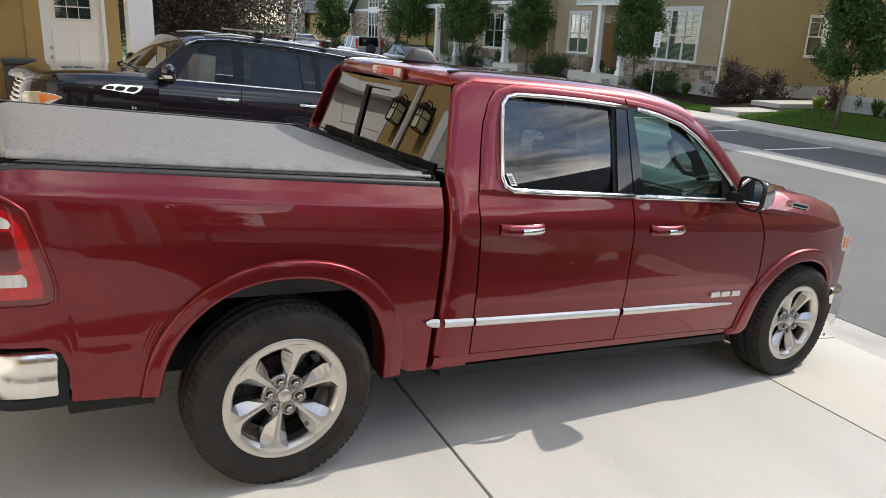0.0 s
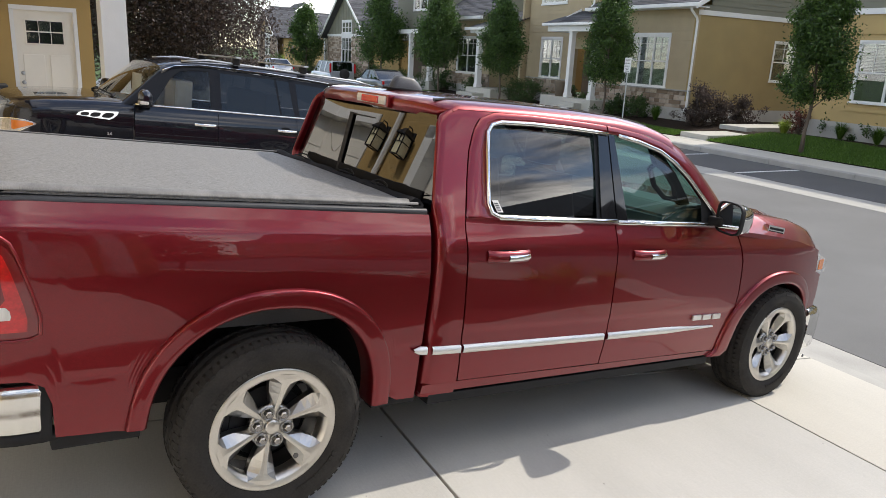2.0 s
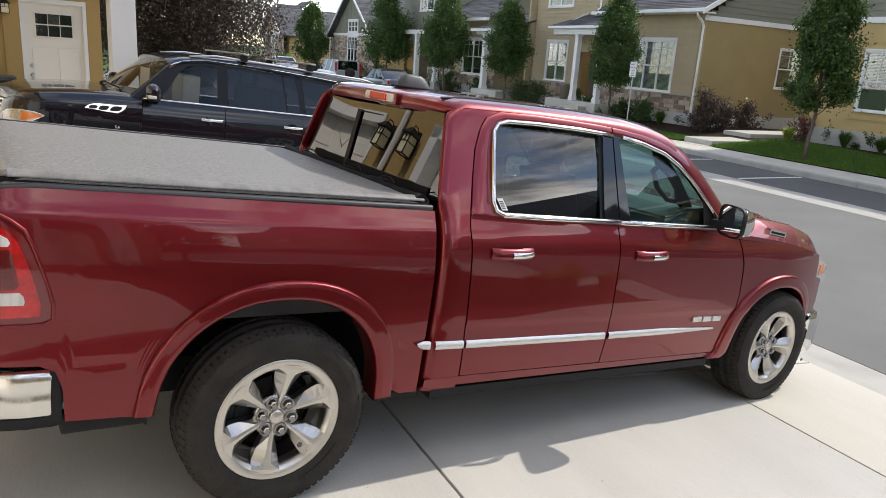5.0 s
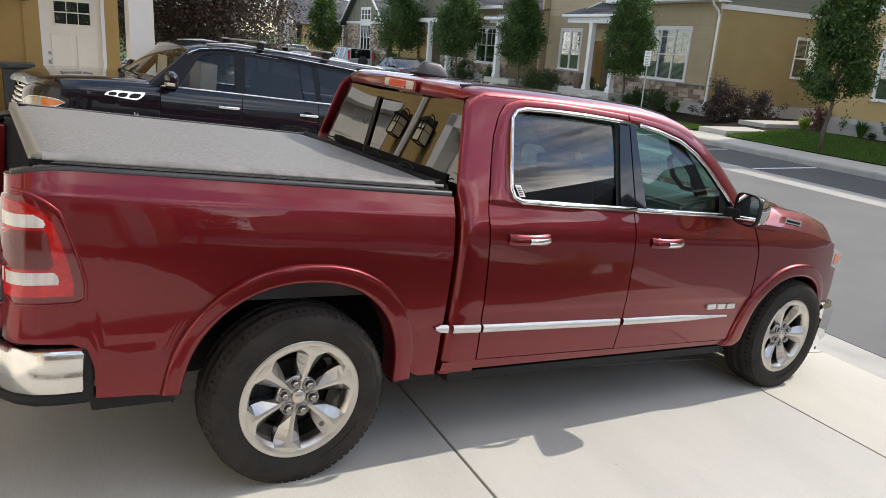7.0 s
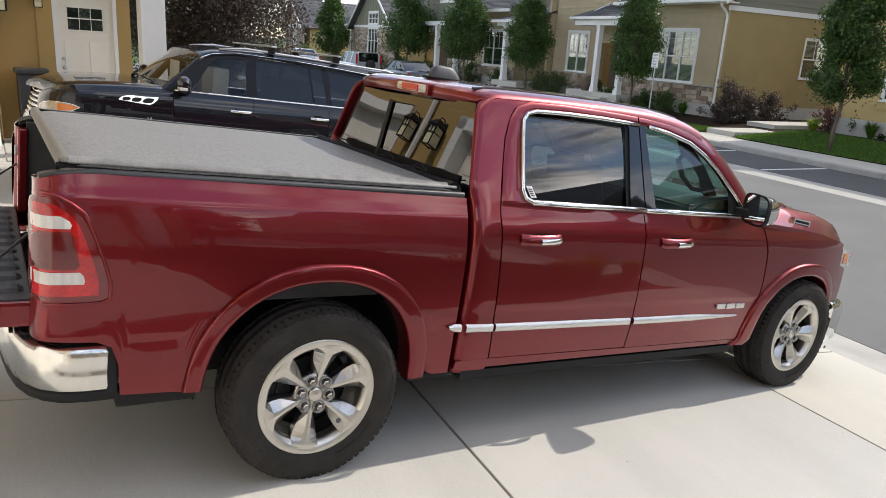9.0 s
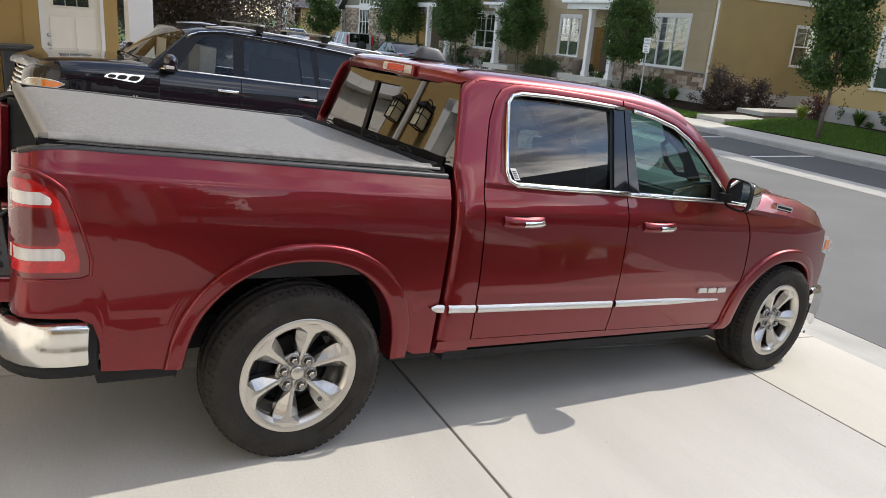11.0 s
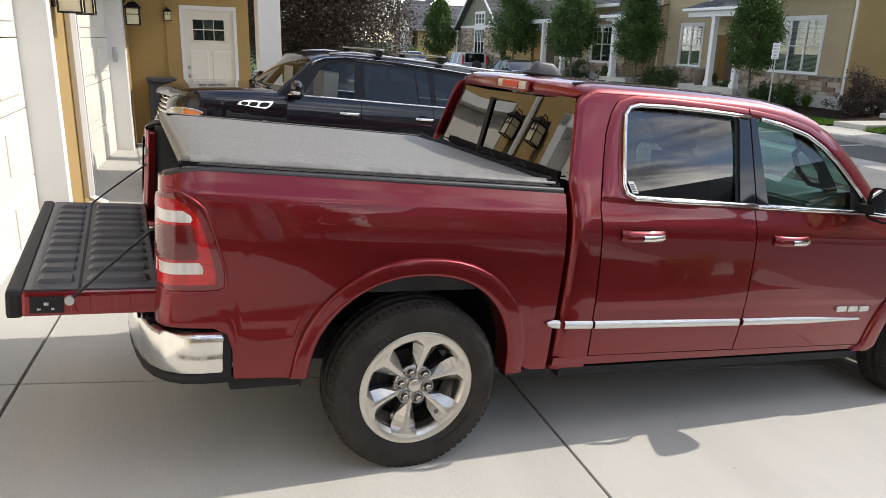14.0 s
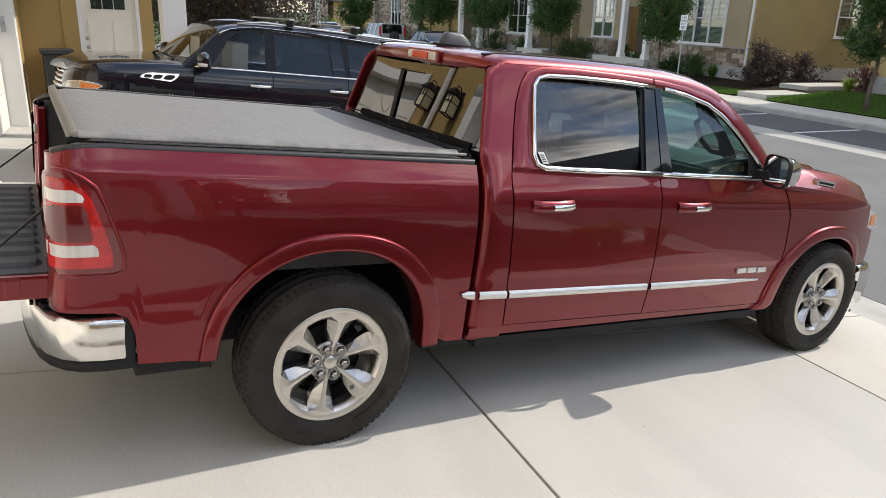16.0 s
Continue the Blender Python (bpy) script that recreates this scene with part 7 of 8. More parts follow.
for i in range(len(VENT)):
    k = (i + 1) % len(VENT)
    bm.faces.new((hi[i], hi[k], lo[k], lo[i]))
finish(bm)
s_sides("side_vent", bm, CHROME, "bright side vent plate with three openings")
for cx, cz, a, b, sk in ((.085, 1.168, .040, .019, .4), (.185, 1.167, .046, .024, .6), (.305, 1.168, .052, .027, .8)):
    bm = bmesh.new()
    pts = []
    for k in range(16):
        t = 2 * math.pi * k / 16
        q = b * math.copysign(abs(math.sin(t)) ** .7, math.sin(t))
        x, z = cx + a * math.copysign(abs(math.cos(t)) ** .7, math.cos(t)) + sk * q, cz + q
        pts.append(bm.verts.new((x, YS - shalf(x, z) - .0185, z)))
    bm.faces.new(pts)
    finish(bm)
    s_sides("vent_opening", bm, BLACK_PLASTIC)
font = bpy.data.curves.new("engine_badge", "FONT")
font.body, font.size, font.extrude = "5.6", .04, .002
badge = new("engine_badge", font)
badge.parent = suv
badge.matrix_basis = pose(.30, YS - shalf(.3, 1.02) - .004, .965, 90, 0, 0)
badge.data.materials.append(SATIN)

# greenhouse
def s_on(x, z, p=0.0):
    return (x, YS - shalf(x, max(z, 1.301)) - p, z)

S_TOP = curve([(.44, 1.30), (.66, 1.50), (.82, 1.655), (.90, 1.715), (1.02, 1.762), (1.3, 1.80), (2.0, 1.805), (2.8, 1.775), (3.6, 1.72), (4.1, 1.66), (4.3, 1.5)])


def s_glass(name, pts, mat, p, label=""):
    bm = bmesh.new()
    f = bm.faces.new([bm.verts.new(s_on(x, z, p)) for x, z in pts])
    bmesh.ops.triangulate(bm, faces=[f])
    finish(bm)
    s_sides(name, bm, mat, label)

for poly in ([(.47, 1.301), (.76, 1.301), (.97, 1.62), (1.08, 1.705), (1.24, 1.728), (1.395, 1.728), (1.395, 1.785), (1.2, 1.782), (1.02, 1.757), (.90, 1.708), (.82, 1.65), (.66, 1.495)],
             [(1.385, 1.301), (1.515, 1.301), (1.515, 1.765), (1.395, 1.765)], [(1.515, 1.728), (2.42, 1.722), (2.42, 1.752), (1.515, 1.765)],
             [(2.40, 1.301), (2.47, 1.301), (2.44, 1.75), (2.35, 1.75)], [(2.22, 1.301), (2.245, 1.301), (2.195, 1.74), (2.17, 1.74)],
             [(2.44, 1.71), (3.2, 1.67), (3.62, 1.62), (3.75, 1.33), (3.75, 1.301), (4.25, 1.301), (4.2, 1.55), (4.0, 1.655), (3.6, 1.69), (2.8, 1.735), (2.44, 1.75)]):
    s_glass("window_pillar", poly, PILLAR_BLACK, -.006)
s_glass("front_door_glass", [(.76, 1.325), (1.385, 1.318), (1.395, 1.722), (1.22, 1.722), (1.08, 1.70), (.97, 1.61)], SUV_CLEAR, -.004, "clear glass with a faint green tint")
s_glass("rear_door_glass", [(1.515, 1.318), (2.22, 1.315), (2.17, 1.725), (1.515, 1.730)], SUV_GLASS, -.004, "dark privacy glass")
s_glass("rear_vent_glass", [(2.245, 1.315), (2.40, 1.315), (2.35, 1.72), (2.195, 1.725)], SUV_GLASS, -.004, "dark privacy glass")
s_glass("quarter_glass", [(2.47, 1.318), (3.75, 1.33), (3.62, 1.62), (3.2, 1.67), (2.44, 1.71)], SUV_GLASS, -.004, "dark privacy glass")
bm = bmesh.new()
tube(bm, [s_on(x, z, .004) for x, z in ((.58, 1.305), (1.0, 1.307), (2.0, 1.305), (3.0, 1.308), (3.8, 1.32))], .010, 6)
finish(bm, True)
s_sides("belt_trim", bm, CHROME, "chrome belt strip")
bm = bmesh.new()
tube(bm, [s_on(x, S_TOP(x) - .012, .0) for x in (.88, .92, .97, 1.02, 1.1, 1.3, 1.7, 2.1, 2.6, 3.1, 3.6)], .010, 6)
finish(bm, True)
s_sides("roof_trim", bm, CHROME, "chrome roof strip")
rows = []
for j in range(25):
    x = .86 + 3.39 * j / 24
    e = S_TOP(x)
    w = shalf(x, e)
    c = np.interp(x, [.86, 1.05, 1.5, 2.2, 3.4, 4.0, 4.25], [1.765, 1.825, 1.862, 1.872, 1.845, 1.79, 1.60])
    row = [(x - .02 * (1 - f * f) * max(0, 1 - (x - .86) / .5), YS - w * f, e + (c - e) * k) for f, k in ((1.02, -.15), (1, 0), (.96, .4), (.88, .65), (.7, .85), (.35, .97), (0, 1))]
    rows.append(row + [(p[0], 2 * YS - p[1], p[2]) for p in row[-2::-1]])
part("roof", skin(rows, .02, (0, 0, -1)), BLACK_PAINT, suv)
rows = []
for k in range(9):
    t = k / 8
    x, z = .47 + .40 * t, 1.31 + .42 * t + .015 * math.sin(math.pi * t)
    w = .91 - .15 * t
    rows.append([(x - (.11 - .085 * t) * (1 - f * f), YS - w * f, z + .030 * t * (1 - f * f)) for f in (1, .7, .35, 0, -.35, -.7, -1)])
part("windscreen", skin(rows, 0), SUV_CLEAR, suv, "raked windscreen", smooth=True)
rows = []
for x in (.45, .55, .65, .75, .83, .90, .97):
    z = S_TOP(x)
    w = shalf(x, z)
    rows.append([(x, YS - w - .0, z - .05), (x + .0, YS - w + .01, z - .01), (x + .01, YS - w + .05, z + .015), (x + .02, YS - w + .11, z + .02)])
s_sides("windscreen_pillar", skin(rows, .02, (.2, .3, -.3)), BLACK_PAINT, smooth=True)
s_sides("wiper", tubes(([(.42, YS - .60, 1.362), (.37, YS - .1, 1.385)], .010), ([(.40, YS - .66, 1.345), (.44, YS - .58, 1.375)], .016)), BLACK_PLASTIC)
# roof rails and bars
for y in (-.72, .72):
    bm = bmesh.new()
    tube(bm, [(x, YS + y, np.interp(x, [1.1, 1.4, 3.3, 3.6], [1.812, 1.856, 1.828, 1.78])) for x in (1.1, 1.25, 1.4, 1.9, 2.4, 2.9, 3.3, 3.5)], .013, 8)
    finish(bm, True)
    part("roof_rail", bm, STEEL, suv, "silver roof rail")
for x in (1.72, 2.56):
    b = part("roof_bar", boxes((x - .032, x + .032, YS - .82, YS + .82, 1.915, 1.935), bevel=.009), STEEL, suv, "silver roof bar")
    for y in (-.72, .72):
        part("bar_foot", boxes((x - .042, x + .042, YS + y - .035, YS + y + .035, 1.84, 1.917), bevel=.014), BLACK_PLASTIC, b)
for x in (1.20, 2.18):
    rows = []
    for k in range(9):
        t = k / 8
        b = .03 * math.sin(math.pi * t) ** .5
        y = YS - shalf(x, 1.14)
        rows.append([(x + .24 * t, y - b + .01, 1.125), (x + .24 * t, y - b - .008, 1.13), (x + .24 * t, y - b - .008, 1.152), (x + .24 * t, y - b + .01, 1.157)])
    s_sides("door_handle", skin(rows, 0), CHROME, "chrome door handle", smooth=True)
rows = []
for k in range(9):
    t = k / 8
    q = math.sin(math.pi * min(.96, max(.06, t))) ** .45
    rows.append([(.655 + .075 * math.cos(a) * q - .03 * t, YS - 1.02 - .25 * t, 1.385 + .095 * math.copysign(abs(math.sin(a)) ** .7, math.sin(a)) * q) for a in [2 * math.pi * j / 18 for j in range(18)]])
bm = bmesh.new()
sheet(bm, rows, closed=True)
bm.faces.new([bm.verts.new(p) for p in rows[-1]])
finish(bm, True)
s_sides("door_mirror", bm, BLACK_PAINT, "black door mirror")
s_sides("mirror_signal", boxes((.565, .655, YS - 1.275, YS - 1.14, 1.325, 1.362), bevel=.012), LENS_WHITE, "clear mirror lamp strip")
s_sides("mirror_foot", boxes((.62, .74, YS - 1.06, YS - .95, 1.29, 1.33), bevel=.012), BLACK_PLASTIC)
for x in (1.30, 2.28):
    bm = bmesh.new()
    bm.faces.new([bm.verts.new((x + .075 * math.cos(a), YS - shalf(x, 1.14 + .05 * math.sin(a)) - .003, 1.135 + .05 * math.sin(a))) for a in [2 * math.pi * k / 20 for k in range(20)]])
    finish(bm)
    s_sides("handle_cup", bm, GLOSS_BLACK)
part("underbody", boxes((-.7, 4.25, YS - .8, YS + .8, .3, .6)), BLACK_PLASTIC, suv)
part("tail", boxes((4.28, 4.42, YS - .85, YS + .85, .45, 1.3), bevel=.05), BLACK_PAINT, suv)
part("cabin", boxes((.5, 3.9, YS - .82, YS + .82, .6, 1.0), (1.05, 1.25, YS - .7, YS - .2, 1.1, 1.6), (1.05, 1.25, YS + .2, YS + .7, 1.1, 1.6), (2.1, 2.3, YS - .75, YS + .75, 1.1, 1.55), bevel=.03), BEIGE, suv)
part("dashboard", boxes((.36, .75, YS - .8, YS + .8, 1.1, 1.33), bevel=.03), DASH, suv)
part("sunshade", boxes((.88, .885, YS + .25, YS + .78, 1.33, 1.60)), PAPER, suv, "pale window shade")
for x in (0.0, 3.075):
    for s in (1, -1):
        bm = bmesh.new()
        lathe(bm, [(.26, .10), (.33, .125), (.38, .10), (.39, 0), (.38, -.10), (.33, -.125), (.26, -.10), (.24, -.07), (.08, -.06), (0, -.06)], 36)
        finish(bm, True)
        w = part("wheel", bm, RUBBER, suv)
        w.matrix_basis = pose(x, YS - .88 * s, .39, 0, 0, 0 if s == 1 else 180)


# ---------- plants ----------
def leaf_mesh(name, centres, sizes, mat, seed, fold=.3):
    """Many small folded leaves at the given places."""
    r = np.random.RandomState(seed)
    n = len(centres)
    a = r.normal(size=(n, 3))
    a /= np.linalg.norm(a, axis=1, keepdims=True)
    b = np.cross(a, r.normal(size=(n, 3)))
    b /= np.linalg.norm(b, axis=1, keepdims=True)
    c = np.cross(a, b)
    s = np.asarray(sizes)[:, None]
    p = np.asarray(centres)
    v = np.stack([p - a * s, p + b * s * .48 + c * s * fold * .4, p + a * s, p - b * s * .48 + c * s * fold * .4], 1).reshape(-1, 3)
    i = np.arange(n)[:, None] * 4
    f = np.concatenate([i + [0, 1, 2], i + [0, 2, 3]], 1).reshape(-1, 3)
    me = bpy.data.meshes.new(name)
    me.from_pydata(v.tolist(), [], f.tolist())
    me.materials.append(mat)
    return me


def crown_points(n, seed, rx, z0, z1, lean=.0, clumps=60, taper=.75):
    """Leaf places gathered in clumps along a pointed oval crown, with gaps."""
    r = np.random.RandomState(seed)
    k = clumps
    t = r.uniform(0.02, 1, k)
    prof = np.interp(t, [0, .10, .30, .5, .72, .88, 1], [.50, .92, 1, .90, .66, .36, .06])
    ang = r.uniform(0, 6.283, k)
    rad = rx * prof * np.sqrt(r.uniform(.10, 1, k)) * .92
    cc = np.stack([np.cos(ang) * rad, np.sin(ang) * rad, z0 + (z1 - z0) * t], 1)
    w = r.randint(0, k, n)
    spread = rx * .17 * (.55 + .6 * r.uniform(size=k))
    p = cc[w] + r.normal(size=(n, 3)) * spread[w][:, None] * np.array([1, 1, 1.15])
    return p, cc


def tree(m, label, rx, z0, z1, trunk, n, leaf, mat, seed, clumps=60, size=.07):
    t = root("tree", m, label, "tree", group="street trees")
    bm = bmesh.new()
    top = z0 + (z1 - z0) * .8
    k = 9
    pts = [(.03 * math.sin(i * 1.3 + seed), .03 * math.cos(i * 1.7 + seed), top * i / (k - 1)) for i in range(k)]
    tube(bm, pts, [trunk * (1.35 if i == 0 else 1 - .085 * i) for i in range(k)], 8)
    finish(bm, True)
    part("trunk", bm, BARK, t)
    p, cc = crown_points(n, seed, rx, z0, z1, clumps=clumps)
    bm = bmesh.new()
    rnd_ = random.Random(seed)
    for c in cc[:26]:
        zb = max(z0 * .8, min(top * .95, c[2] - rnd_.uniform(.3, .9)))
        f = zb / top
        a = Vector((0, 0, zb))
        b = Vector(c)
        mid = a.lerp(b, .5) + Vector((0, 0, -.05))
        tube(bm, [a, mid, b], [trunk * .32, trunk * .2, trunk * .08], 5)
    finish(bm, True)
    part("branch", bm, BARK, t, kind="stuff")
    sz = np.random.RandomState(seed + 1).uniform(.7, 1.25, n) * size
    o = new("crown", leaf_mesh("crown", p, sz, mat, seed))
    o.parent = t
    tagged(o, kind="stuff")
    return t


def lot(x, y, z, rz=0):
    return LOT @ pose(x, y, z, 0, 0, rz)

GREEN = "young street tree with a dense pointed green crown"
tree(lot(18.0, 10.1, -.33), GREEN, .92, 1.55, 6.0, .055, 42000, 0, LEAF, 5, 130, .046)
tree(lot(18.3, 19.5, -.33), GREEN, .98, 1.6, 4.85, .05, 30000, 0, LEAF, 6, 120, .050)
tree(lot(18.3, 27.6, -.33), GREEN, 1.12, 1.7, 4.75, .055, 26000, 0, LEAF, 7, 120, .058)
tree(lot(18.3, 34.5, -.33), GREEN, 1.45, 1.8, 5.3, .06, 22000, 0, LEAF, 8, 120, .066)
tree(lot(18.3, 43.4, -.33), GREEN, 1.75, 1.8, 5.7, .07, 20000, 0, LEAF, 9, 120, .078)
tree(lot(18.3, 61.7, -.33), GREEN, 1.6, 1.2, 5.75, .08, 11000, 0, LEAF, 10, 90, .11)
tree(pose(3.7, 15.4, -.4), "broad dark purple-leaved maple tree behind the SUV", 2.42, 1.75, 6.6, .13, 160000, 0, LEAF_DARK, 12, 190, .038)
tree(lot(12.0, 128, -.5), "distant green broadleaf tree", 3.0, 2, 10, .2, 7000, 0, LEAF, 13, 50, .26)
tree(lot(17.0, 118, -.5), "distant green broadleaf tree", 3.0, 2, 11, .2, 7000, 0, LEAF, 14, 50, .26)
tree(lot(3.0, 92, -.5), "distant green broadleaf tree", 3.6, 1.5, 8, .2, 7000, 0, LEAF, 15, 50, .26)
tree(lot(-1.0, 70, -.5), "distant green broadleaf tree", 3.6, 1.5, 8, .2, 7000, 0, LEAF, 16, 50, .26)


def shrub(m, label, rx, h, n, mat, seed, size=.04, group="shrubs"):
    r = np.random.RandomState(seed)
    s = root("shrub", m, label, "shrub", group=group)
    k = 44
    zz = h * r.uniform(.06, .95, k)
    wide = rx * .62 * np.sqrt(np.clip(1.15 - zz / h, .12, 1))
    cc = np.stack([r.normal(size=k) * wide, r.normal(size=k) * wide, zz], 1)
    w = r.randint(0, k, n)
    p = cc[w] * (1 + .10 * r.normal(size=(n, 1))) + r.normal(size=(n, 3)) * rx * .13
    p[:, 2] = np.abs(p[:, 2])
    bm = bmesh.new()
    for c in cc:
        tube(bm, [(c[0] * .15, c[1] * .15, 0), (c[0] * .6, c[1] * .6, c[2] * .6), tuple(c)], [.012, .009, .004], 4)
    finish(bm)
    part("stem", bm, BARK, s, kind="stuff")
    o = new("foliage", leaf_mesh("foliage", p, r.uniform(.7, 1.3, n) * size, mat, seed))
    o.parent = s
    tagged(o, kind="stuff")


def tuft(m, label, h, n, mat, seed, spread=.45):
    """An arching clump of narrow blades."""
    rnd_ = random.Random(seed)
    bm = bmesh.new()
    for _ in range(n):
        a, l, q = rnd_.uniform(0, 6.28), rnd_.uniform(.6, 1) * h, rnd_.uniform(.2, 1) * spread
        d, w = Vector((math.cos(a), math.sin(a), 0)), Vector((-math.sin(a), math.cos(a), 0)) * .009
        pts = [d * (.05 * rnd_.random()), d * q * .45 + Vector((0, 0, l * .75)), d * q + Vector((0, 0, l * .72 if q > .3 else l))]
        g = [[bm.verts.new(p - w * k), bm.verts.new(p + w * k)] for p, k in zip(pts, (1, .8, .15))]
        for x, y in zip(g, g[1:]):
            bm.faces.new((x[0], x[1], y[1], y[0]))
    thing("grass_clump", bm, mat, m, label, "ornamental grass", group="grass clumps")

RED_L = "dark red barberry-like shrub in the mulch bed"
shrub(lot(20.0, 16.1, -.15), RED_L, .56, 1.45, 4200, LEAF_DARK, 21, .042)
shrub(lot(20.9, 15.85, -.15), RED_L, .42, 1.0, 1600, LEAF_DARK, 22, .04)
shrub(lot(22.0, 16.0, -.15), RED_L, .50, 1.05, 2600, LEAF_DARK, 23, .042)
shrub(lot(21.9, 13.25, -.15), "reddish low shrub beside the walkway steps", .42, .8, 1100, LEAF_RED, 24, .04)
shrub(lot(22.3, 12.4, -.15), "dark green clipped shrub by the plinth", .45, .75, 1300, LEAF_BUSH, 25, .04)
G_L = "green shrub in the mulch bed before the house"
for i, (x, y, r, h) in enumerate(((20.1, 19.6, .5, .8), (20.1, 20.9, .45, .75), (19.9, 23.0, .4, .6), (19.7, 27.0, .7, 1.0), (19.7, 28.4, .7, 1.0), (19.6, 32.7, .6, .9), (19.6, 36.3, .6, 1.1), (19.4, 38.0, .7, 1.1), (19.5, 42, .7, 1.0), (19.4, 47.5, .8, 1.0), (19.2, 52, .8, 1.0), (19.2, 58.5, .8, 1.1), (22.2, 10.9, .4, .6), (21.9, 8.0, .5, .7), (19.2, 64, .9, 1.2), (19.0, 75, 1.0, 1.3))):
    shrub(lot(x, y, -.15), G_L, r, h, 2200, LEAF_BUSH, 40 + i, .045)
shrub(lot(20.3, 24.3, .3), "small dark potted plant on the porch", .28, .5, 500, LEAF_BUSH, 71, .04)
tuft(lot(21.0, 13.15, -.2), "bright lime ornamental grass clump", .62, 420, LEAF_BRIGHT, 1, .5)
tuft(lot(19.9, 18.2, -.15), "green ornamental grass clump in the bed", .62, 360, BLADE, 2, .55)
tuft(lot(20.0, 21.9, -.15), "green ornamental grass clump in the bed", .6, 300, BLADE, 3, .5)
tuft(lot(21.9, 11.7, -.15), "green ornamental grass clump in the bed", .62, 360, BLADE, 4, .5)
tuft(lot(21.7, 10.3, -.15), "green ornamental grass clump in the bed", .6, 360, BLADE, 5, .5)
tuft(lot(19.4, 32.2, -.2), "yellow-green flowering clump beside the porch", .55, 260, LEAF_BRIGHT, 6, .4)
tuft(lot(18.6, 71, -.2), "tall straw-coloured ornamental grass", 1.4, 300, LEAF_BRIGHT, 7, .6)
for i, (x, y, h) in enumerate(((3.55, -2.46, .50), (3.95, -2.50, .56), (4.60, -2.48, .44))):
    tuft(SLABS @ pose(x, y, -.02), "yellow-green grass clump in the bed between the drives", h, 420, LEAF_BRIGHT, 30 + i, .62 * h)
for i, (x, y, r, h) in enumerate(((1.9, -4.4, .5, .55), (3.0, -5.0, .6, .7), (1.5, -6.0, .6, .8), (3.3, -3.7, .35, .4))):
    shrub(SLABS @ pose(x, y, -.03), "low green shrub in the bed between the drives", r, h, 900, LEAF_BUSH, 80 + i, .025)
tree(lot(4.0, -11.5, -.3), "small green garden tree beside the neighbouring house", 1.0, 1.1, 3.6, .06, 7000, 0, LEAF, 17, 60, .07)
pot = root("planter", lot(19.45, 24.15, .34), "tall tapered clay planter on the porch", "planter")
bm = bmesh.new()
lathe(bm, [(.0, 0), (.17, 0), (.25, .62), (.28, .68), (.24, .68), (.22, .6), (0, .58)], 20, "z")
finish(bm, True)
part("vessel", bm, POT, pot)

# parking sign
sg = root("parking_sign", lot(17.75, 17.65, -.33), "small white guest parking sign on a steel post", "sign")
part("post", tubes(([(0.02, 0, 0), (0.02, 0, 2.42)], .024), sides=8), STEEL, sg)
part("plate", boxes((-.012, -.006, -.175, .175, 1.95, 2.47), bevel=.002), SIGN_WHITE, sg)
for body, z, s in (("GUEST", 2.36, .085), ("PARKING", 2.25, .075), ("ONLY", 2.14, .085)):
    c = bpy.data.curves.new("sign_text", "FONT")
    c.body, c.size, c.align_x, c.extrude = body, s, "CENTER", .001
    o = new("sign_text", c)
    o.parent = sg
    o.matrix_basis = pose(-.0145, 0, z, 90, 0, -90)
    c.materials.append(SIGN_GREEN)
part("text_bar", boxes((-.0145, -.0125, -.10, .10, 2.075, 2.09), (-.0145, -.0125, -.08, .08, 2.045, 2.06), (-.0145, -.0125, -.11, .11, 1.99, 2.01)), SIGN_GREEN, sg)


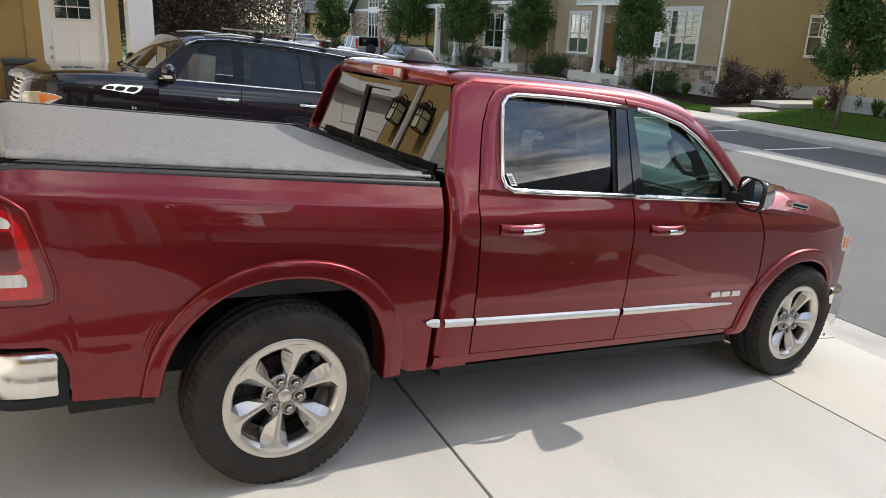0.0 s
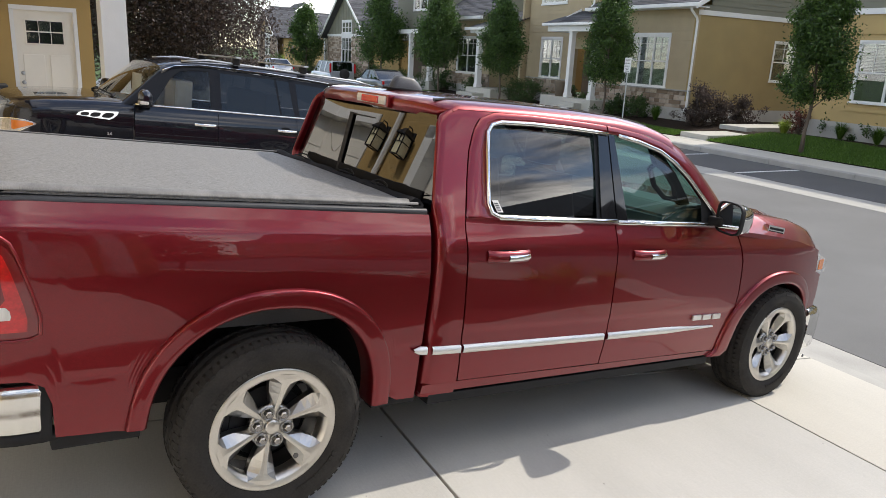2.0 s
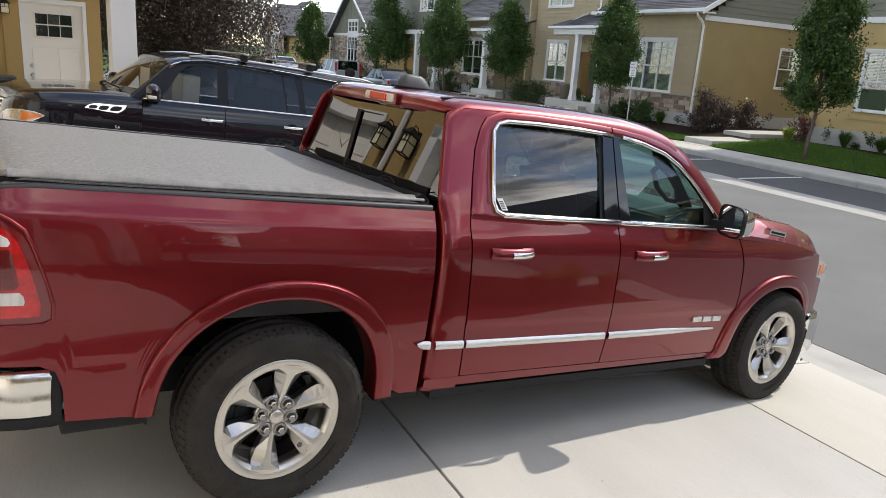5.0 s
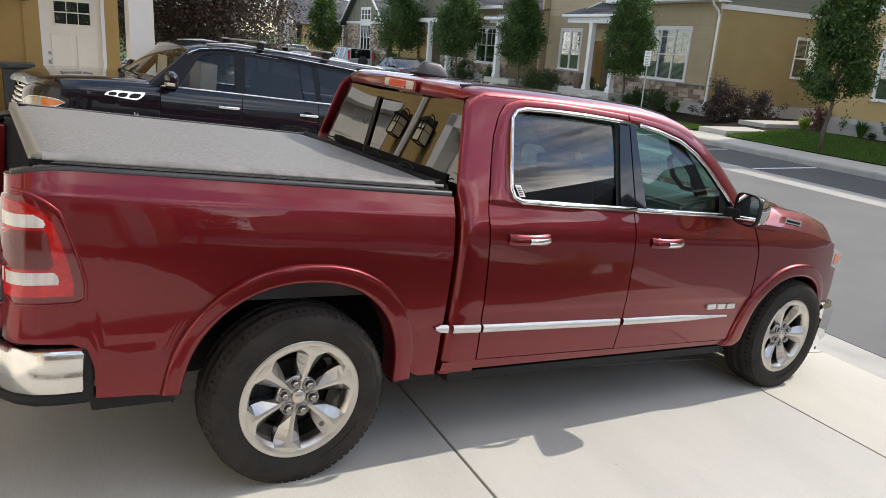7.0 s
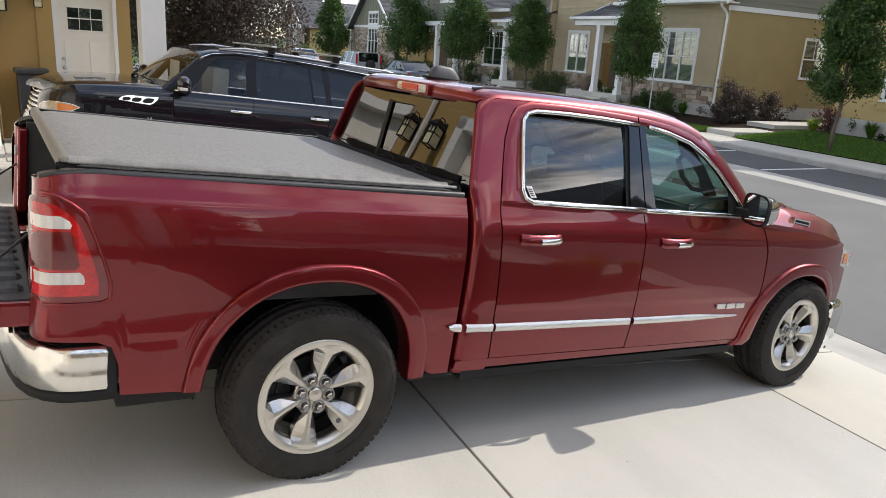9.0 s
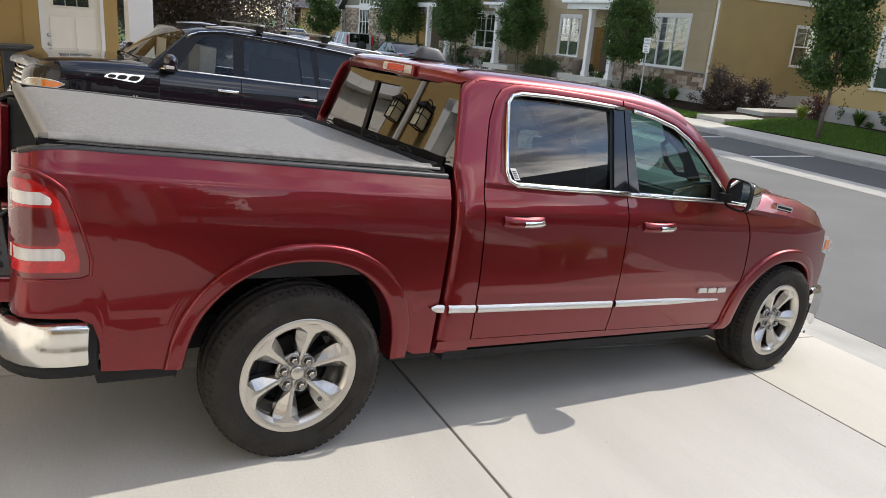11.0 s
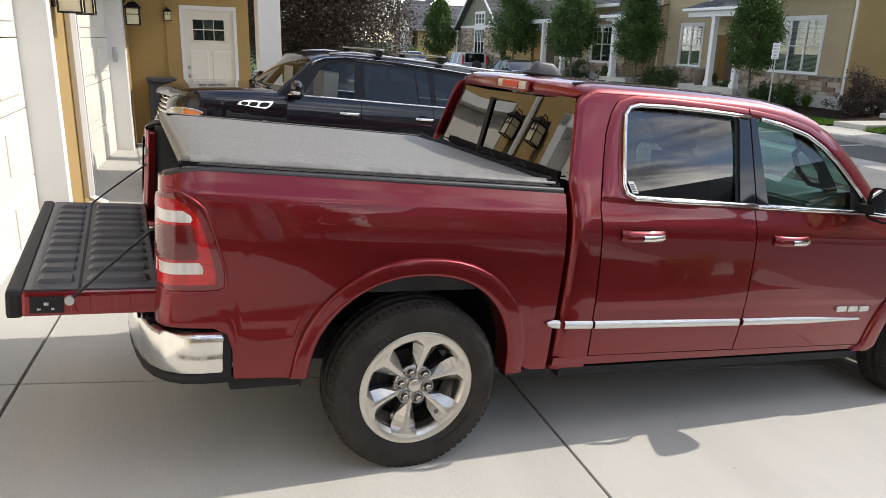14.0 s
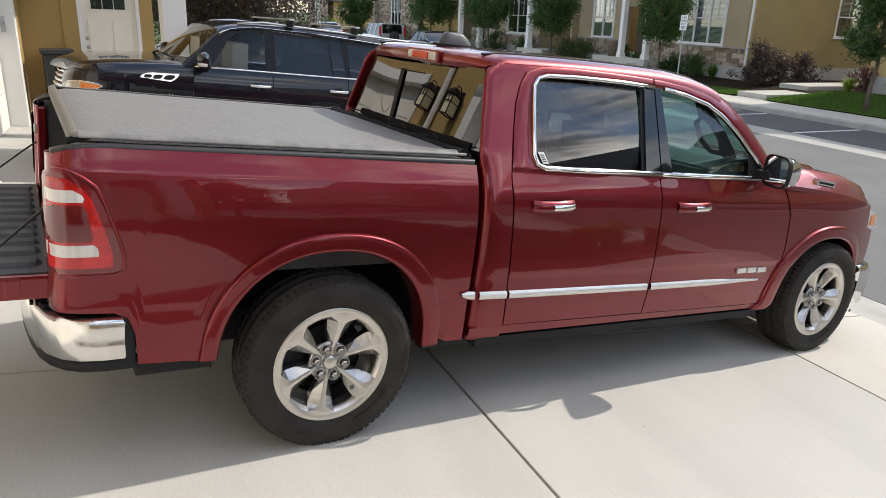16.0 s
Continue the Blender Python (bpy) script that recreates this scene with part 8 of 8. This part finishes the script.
# ---------- cars far along the street ----------
def far_car(m, label, paint, length, width, top, hood_z, tall, spare=False):
    """A parked car about the origin, its nose to +y."""
    c = root("car", m, label, "car", group="parked cars")
    hw = width / 2
    L2 = length / 2
    base = .32
    if tall:
        prof = [(-L2, .55), (-L2 + .02, .95), (-L2 + .05, 1.0), (L2 - 1.2, 1.0), (L2 - .5, .95), (L2 - .1, .85), (L2, .6)]
        roof = [(-L2 + .12, top - .03), (-L2 + .6, top), (.2, top), (.75, top - .06)]
        foot = [(-L2 + .04, 1.0), (L2 - 1.15, 1.0)]
    else:
        prof = [(-L2, .6), (-L2 + .05, .92), (-L2 + .75, .98), (L2 - 1.2, .95), (L2 - .5, .88), (L2 - .1, .75), (L2, .55)]
        roof = [(-.75, top - .05), (-.4, top), (.15, top), (.55, top - .04)]
        foot = [(-L2 + .62, .97), (L2 - 1.15, .95)]
    rows = []
    for k in range(29):
        y = -L2 + length * k / 28
        zt = float(np.interp(y, [p[0] for p in prof], [p[1] for p in prof]))
        w = hw * (1 - .12 * abs(y / L2) ** 4)
        zb = base
        for cy in (-length * .30, length * .31):
            if abs(y - cy) < .36:
                zb = max(zb, .30 + math.sqrt(.36 ** 2 - (y - cy) ** 2))
        row = [(-w * .98, y, zb), (-w, y, min(zt - .1, .7)), (-w * .97, y, zt - .05), (-w * .90, y, zt), (0, y, zt + .03)]
        rows.append(row + [(-p[0], p[1], p[2]) for p in row[-2::-1]])
    bm = skin(rows, 0)
    bm.faces.new([bm.verts.new(p) for p in rows[0]])
    bm.faces.new([bm.verts.new(p) for p in rows[-1]])
    finish(bm)
    part("body", bm, paint, c, smooth=False)
    pts = [foot[0]] + roof + [foot[1]]
    rows = [[(-hw * .93 + (z - 1.0) * .28, y, z), (hw * .93 - (z - 1.0) * .28, y, z)] for y, z in pts]
    bm = bmesh.new()
    g, fs = sheet(bm, rows)
    bm.faces.new([r[0] for r in g])
    bm.faces.new([r[1] for r in g][::-1])
    finish(bm)
    part("glazing", bm, PRIVACY, c, "dark car windows")
    rows = [[(-hw * .93 + (z - 1.0) * .28 - .01, y, z + .012), (-hw * .8 + (z - 1.0) * .28, y, z + .03), (hw * .8 - (z - 1.0) * .28, y, z + .03), (hw * .93 - (z - 1.0) * .28 + .01, y, z + .012)] for y, z in roof]
    part("roof", skin(rows, .05, (0, 0, -1)), paint, c)
    for s in (-1, 1):
        def q(y, z):
            return (s * (hw * .93 - (z - 1.0) * .28 + .004), y, z)
        posts = [(q(*foot[0]), q(*roof[0]), .045), (q(*foot[1]), q(*roof[-1]), .035), (q(.0, .98), q(-.05, top - .02), .04)]
        if tall:
            posts.append((q(-1.05, 1.0), q(-1.1, top - .02), .05))
        for a, b, r in posts:
            part("pillar", tubes(([a, b], r), sides=4), paint, c)
    for s in (-1, 1):
        x0, x1 = sorted((s * hw * .84, s * hw * .96))
        part("tail_lamp", boxes((x0, x1, -L2 - .02, -L2 + .06, .75 if not tall else 1.0, .92 if not tall else top - .12), bevel=.01), LENS_RED, c)
        for cy in (-length * .30, length * .31):
            bm = bmesh.new()
            lathe(bm, [(0, -.11), (.2, -.11), (.32, -.09), (.33, 0), (.32, .09), (.2, .1), (0, .1)], 20)
            finish(bm, True)
            w = part("wheel", bm, RUBBER, c)
            w.matrix_basis = pose(s * (hw - .1), cy, .33, 0, 0, 90)
    part("rear_bumper", boxes((-hw * .9, hw * .9, -L2 - .06, -L2 + .1, .4, .62), bevel=.03), paint, c)
    if tall:
        part("tailgate", boxes((-hw * .84, hw * .84, -L2 - .01, -L2 + .05, .6, 1.10), (-hw * .84, -hw * .72, -L2 + .02, -L2 + .10, 1.1, top - .06), (hw * .72, hw * .84, -L2 + .02, -L2 + .10, 1.1, top - .06), bevel=.02), paint, c)
    if spare:
        bm = bmesh.new()
        lathe(bm, [(0, -.18), (.28, -.18), (.32, -.12), (.32, 0), (0, 0)], 24, centre=(.1, -L2 - .02, .92))
        finish(bm, True)
        part("spare_wheel", bm, RUBBER, c, "spare wheel on the tailgate")
    return c

far_car(lot(14.75, 43.3, -.5, 0), "silver compact SUV with a rear spare wheel parked ahead", SILVER_PAINT, 4.5, 1.8, 1.68, .95, True, True)
far_car(lot(14.9, 34.8, -.5, 0), "dark grey saloon car parked along the kerb", GREY_PAINT, 4.6, 1.8, 1.45, .9, False)
far_car(lot(14.2, 56.0, -.5, 0), "pale green-grey saloon car parked along the kerb", SILVER_PAINT, 4.6, 1.8, 1.45, .9, False)
far_car(pose(3.4, 18.0, -.3, 0, 0, 82), "white car glimpsed behind the entry porch", WHITE_PAINT, 4.6, 1.8, 1.45, .9, False)
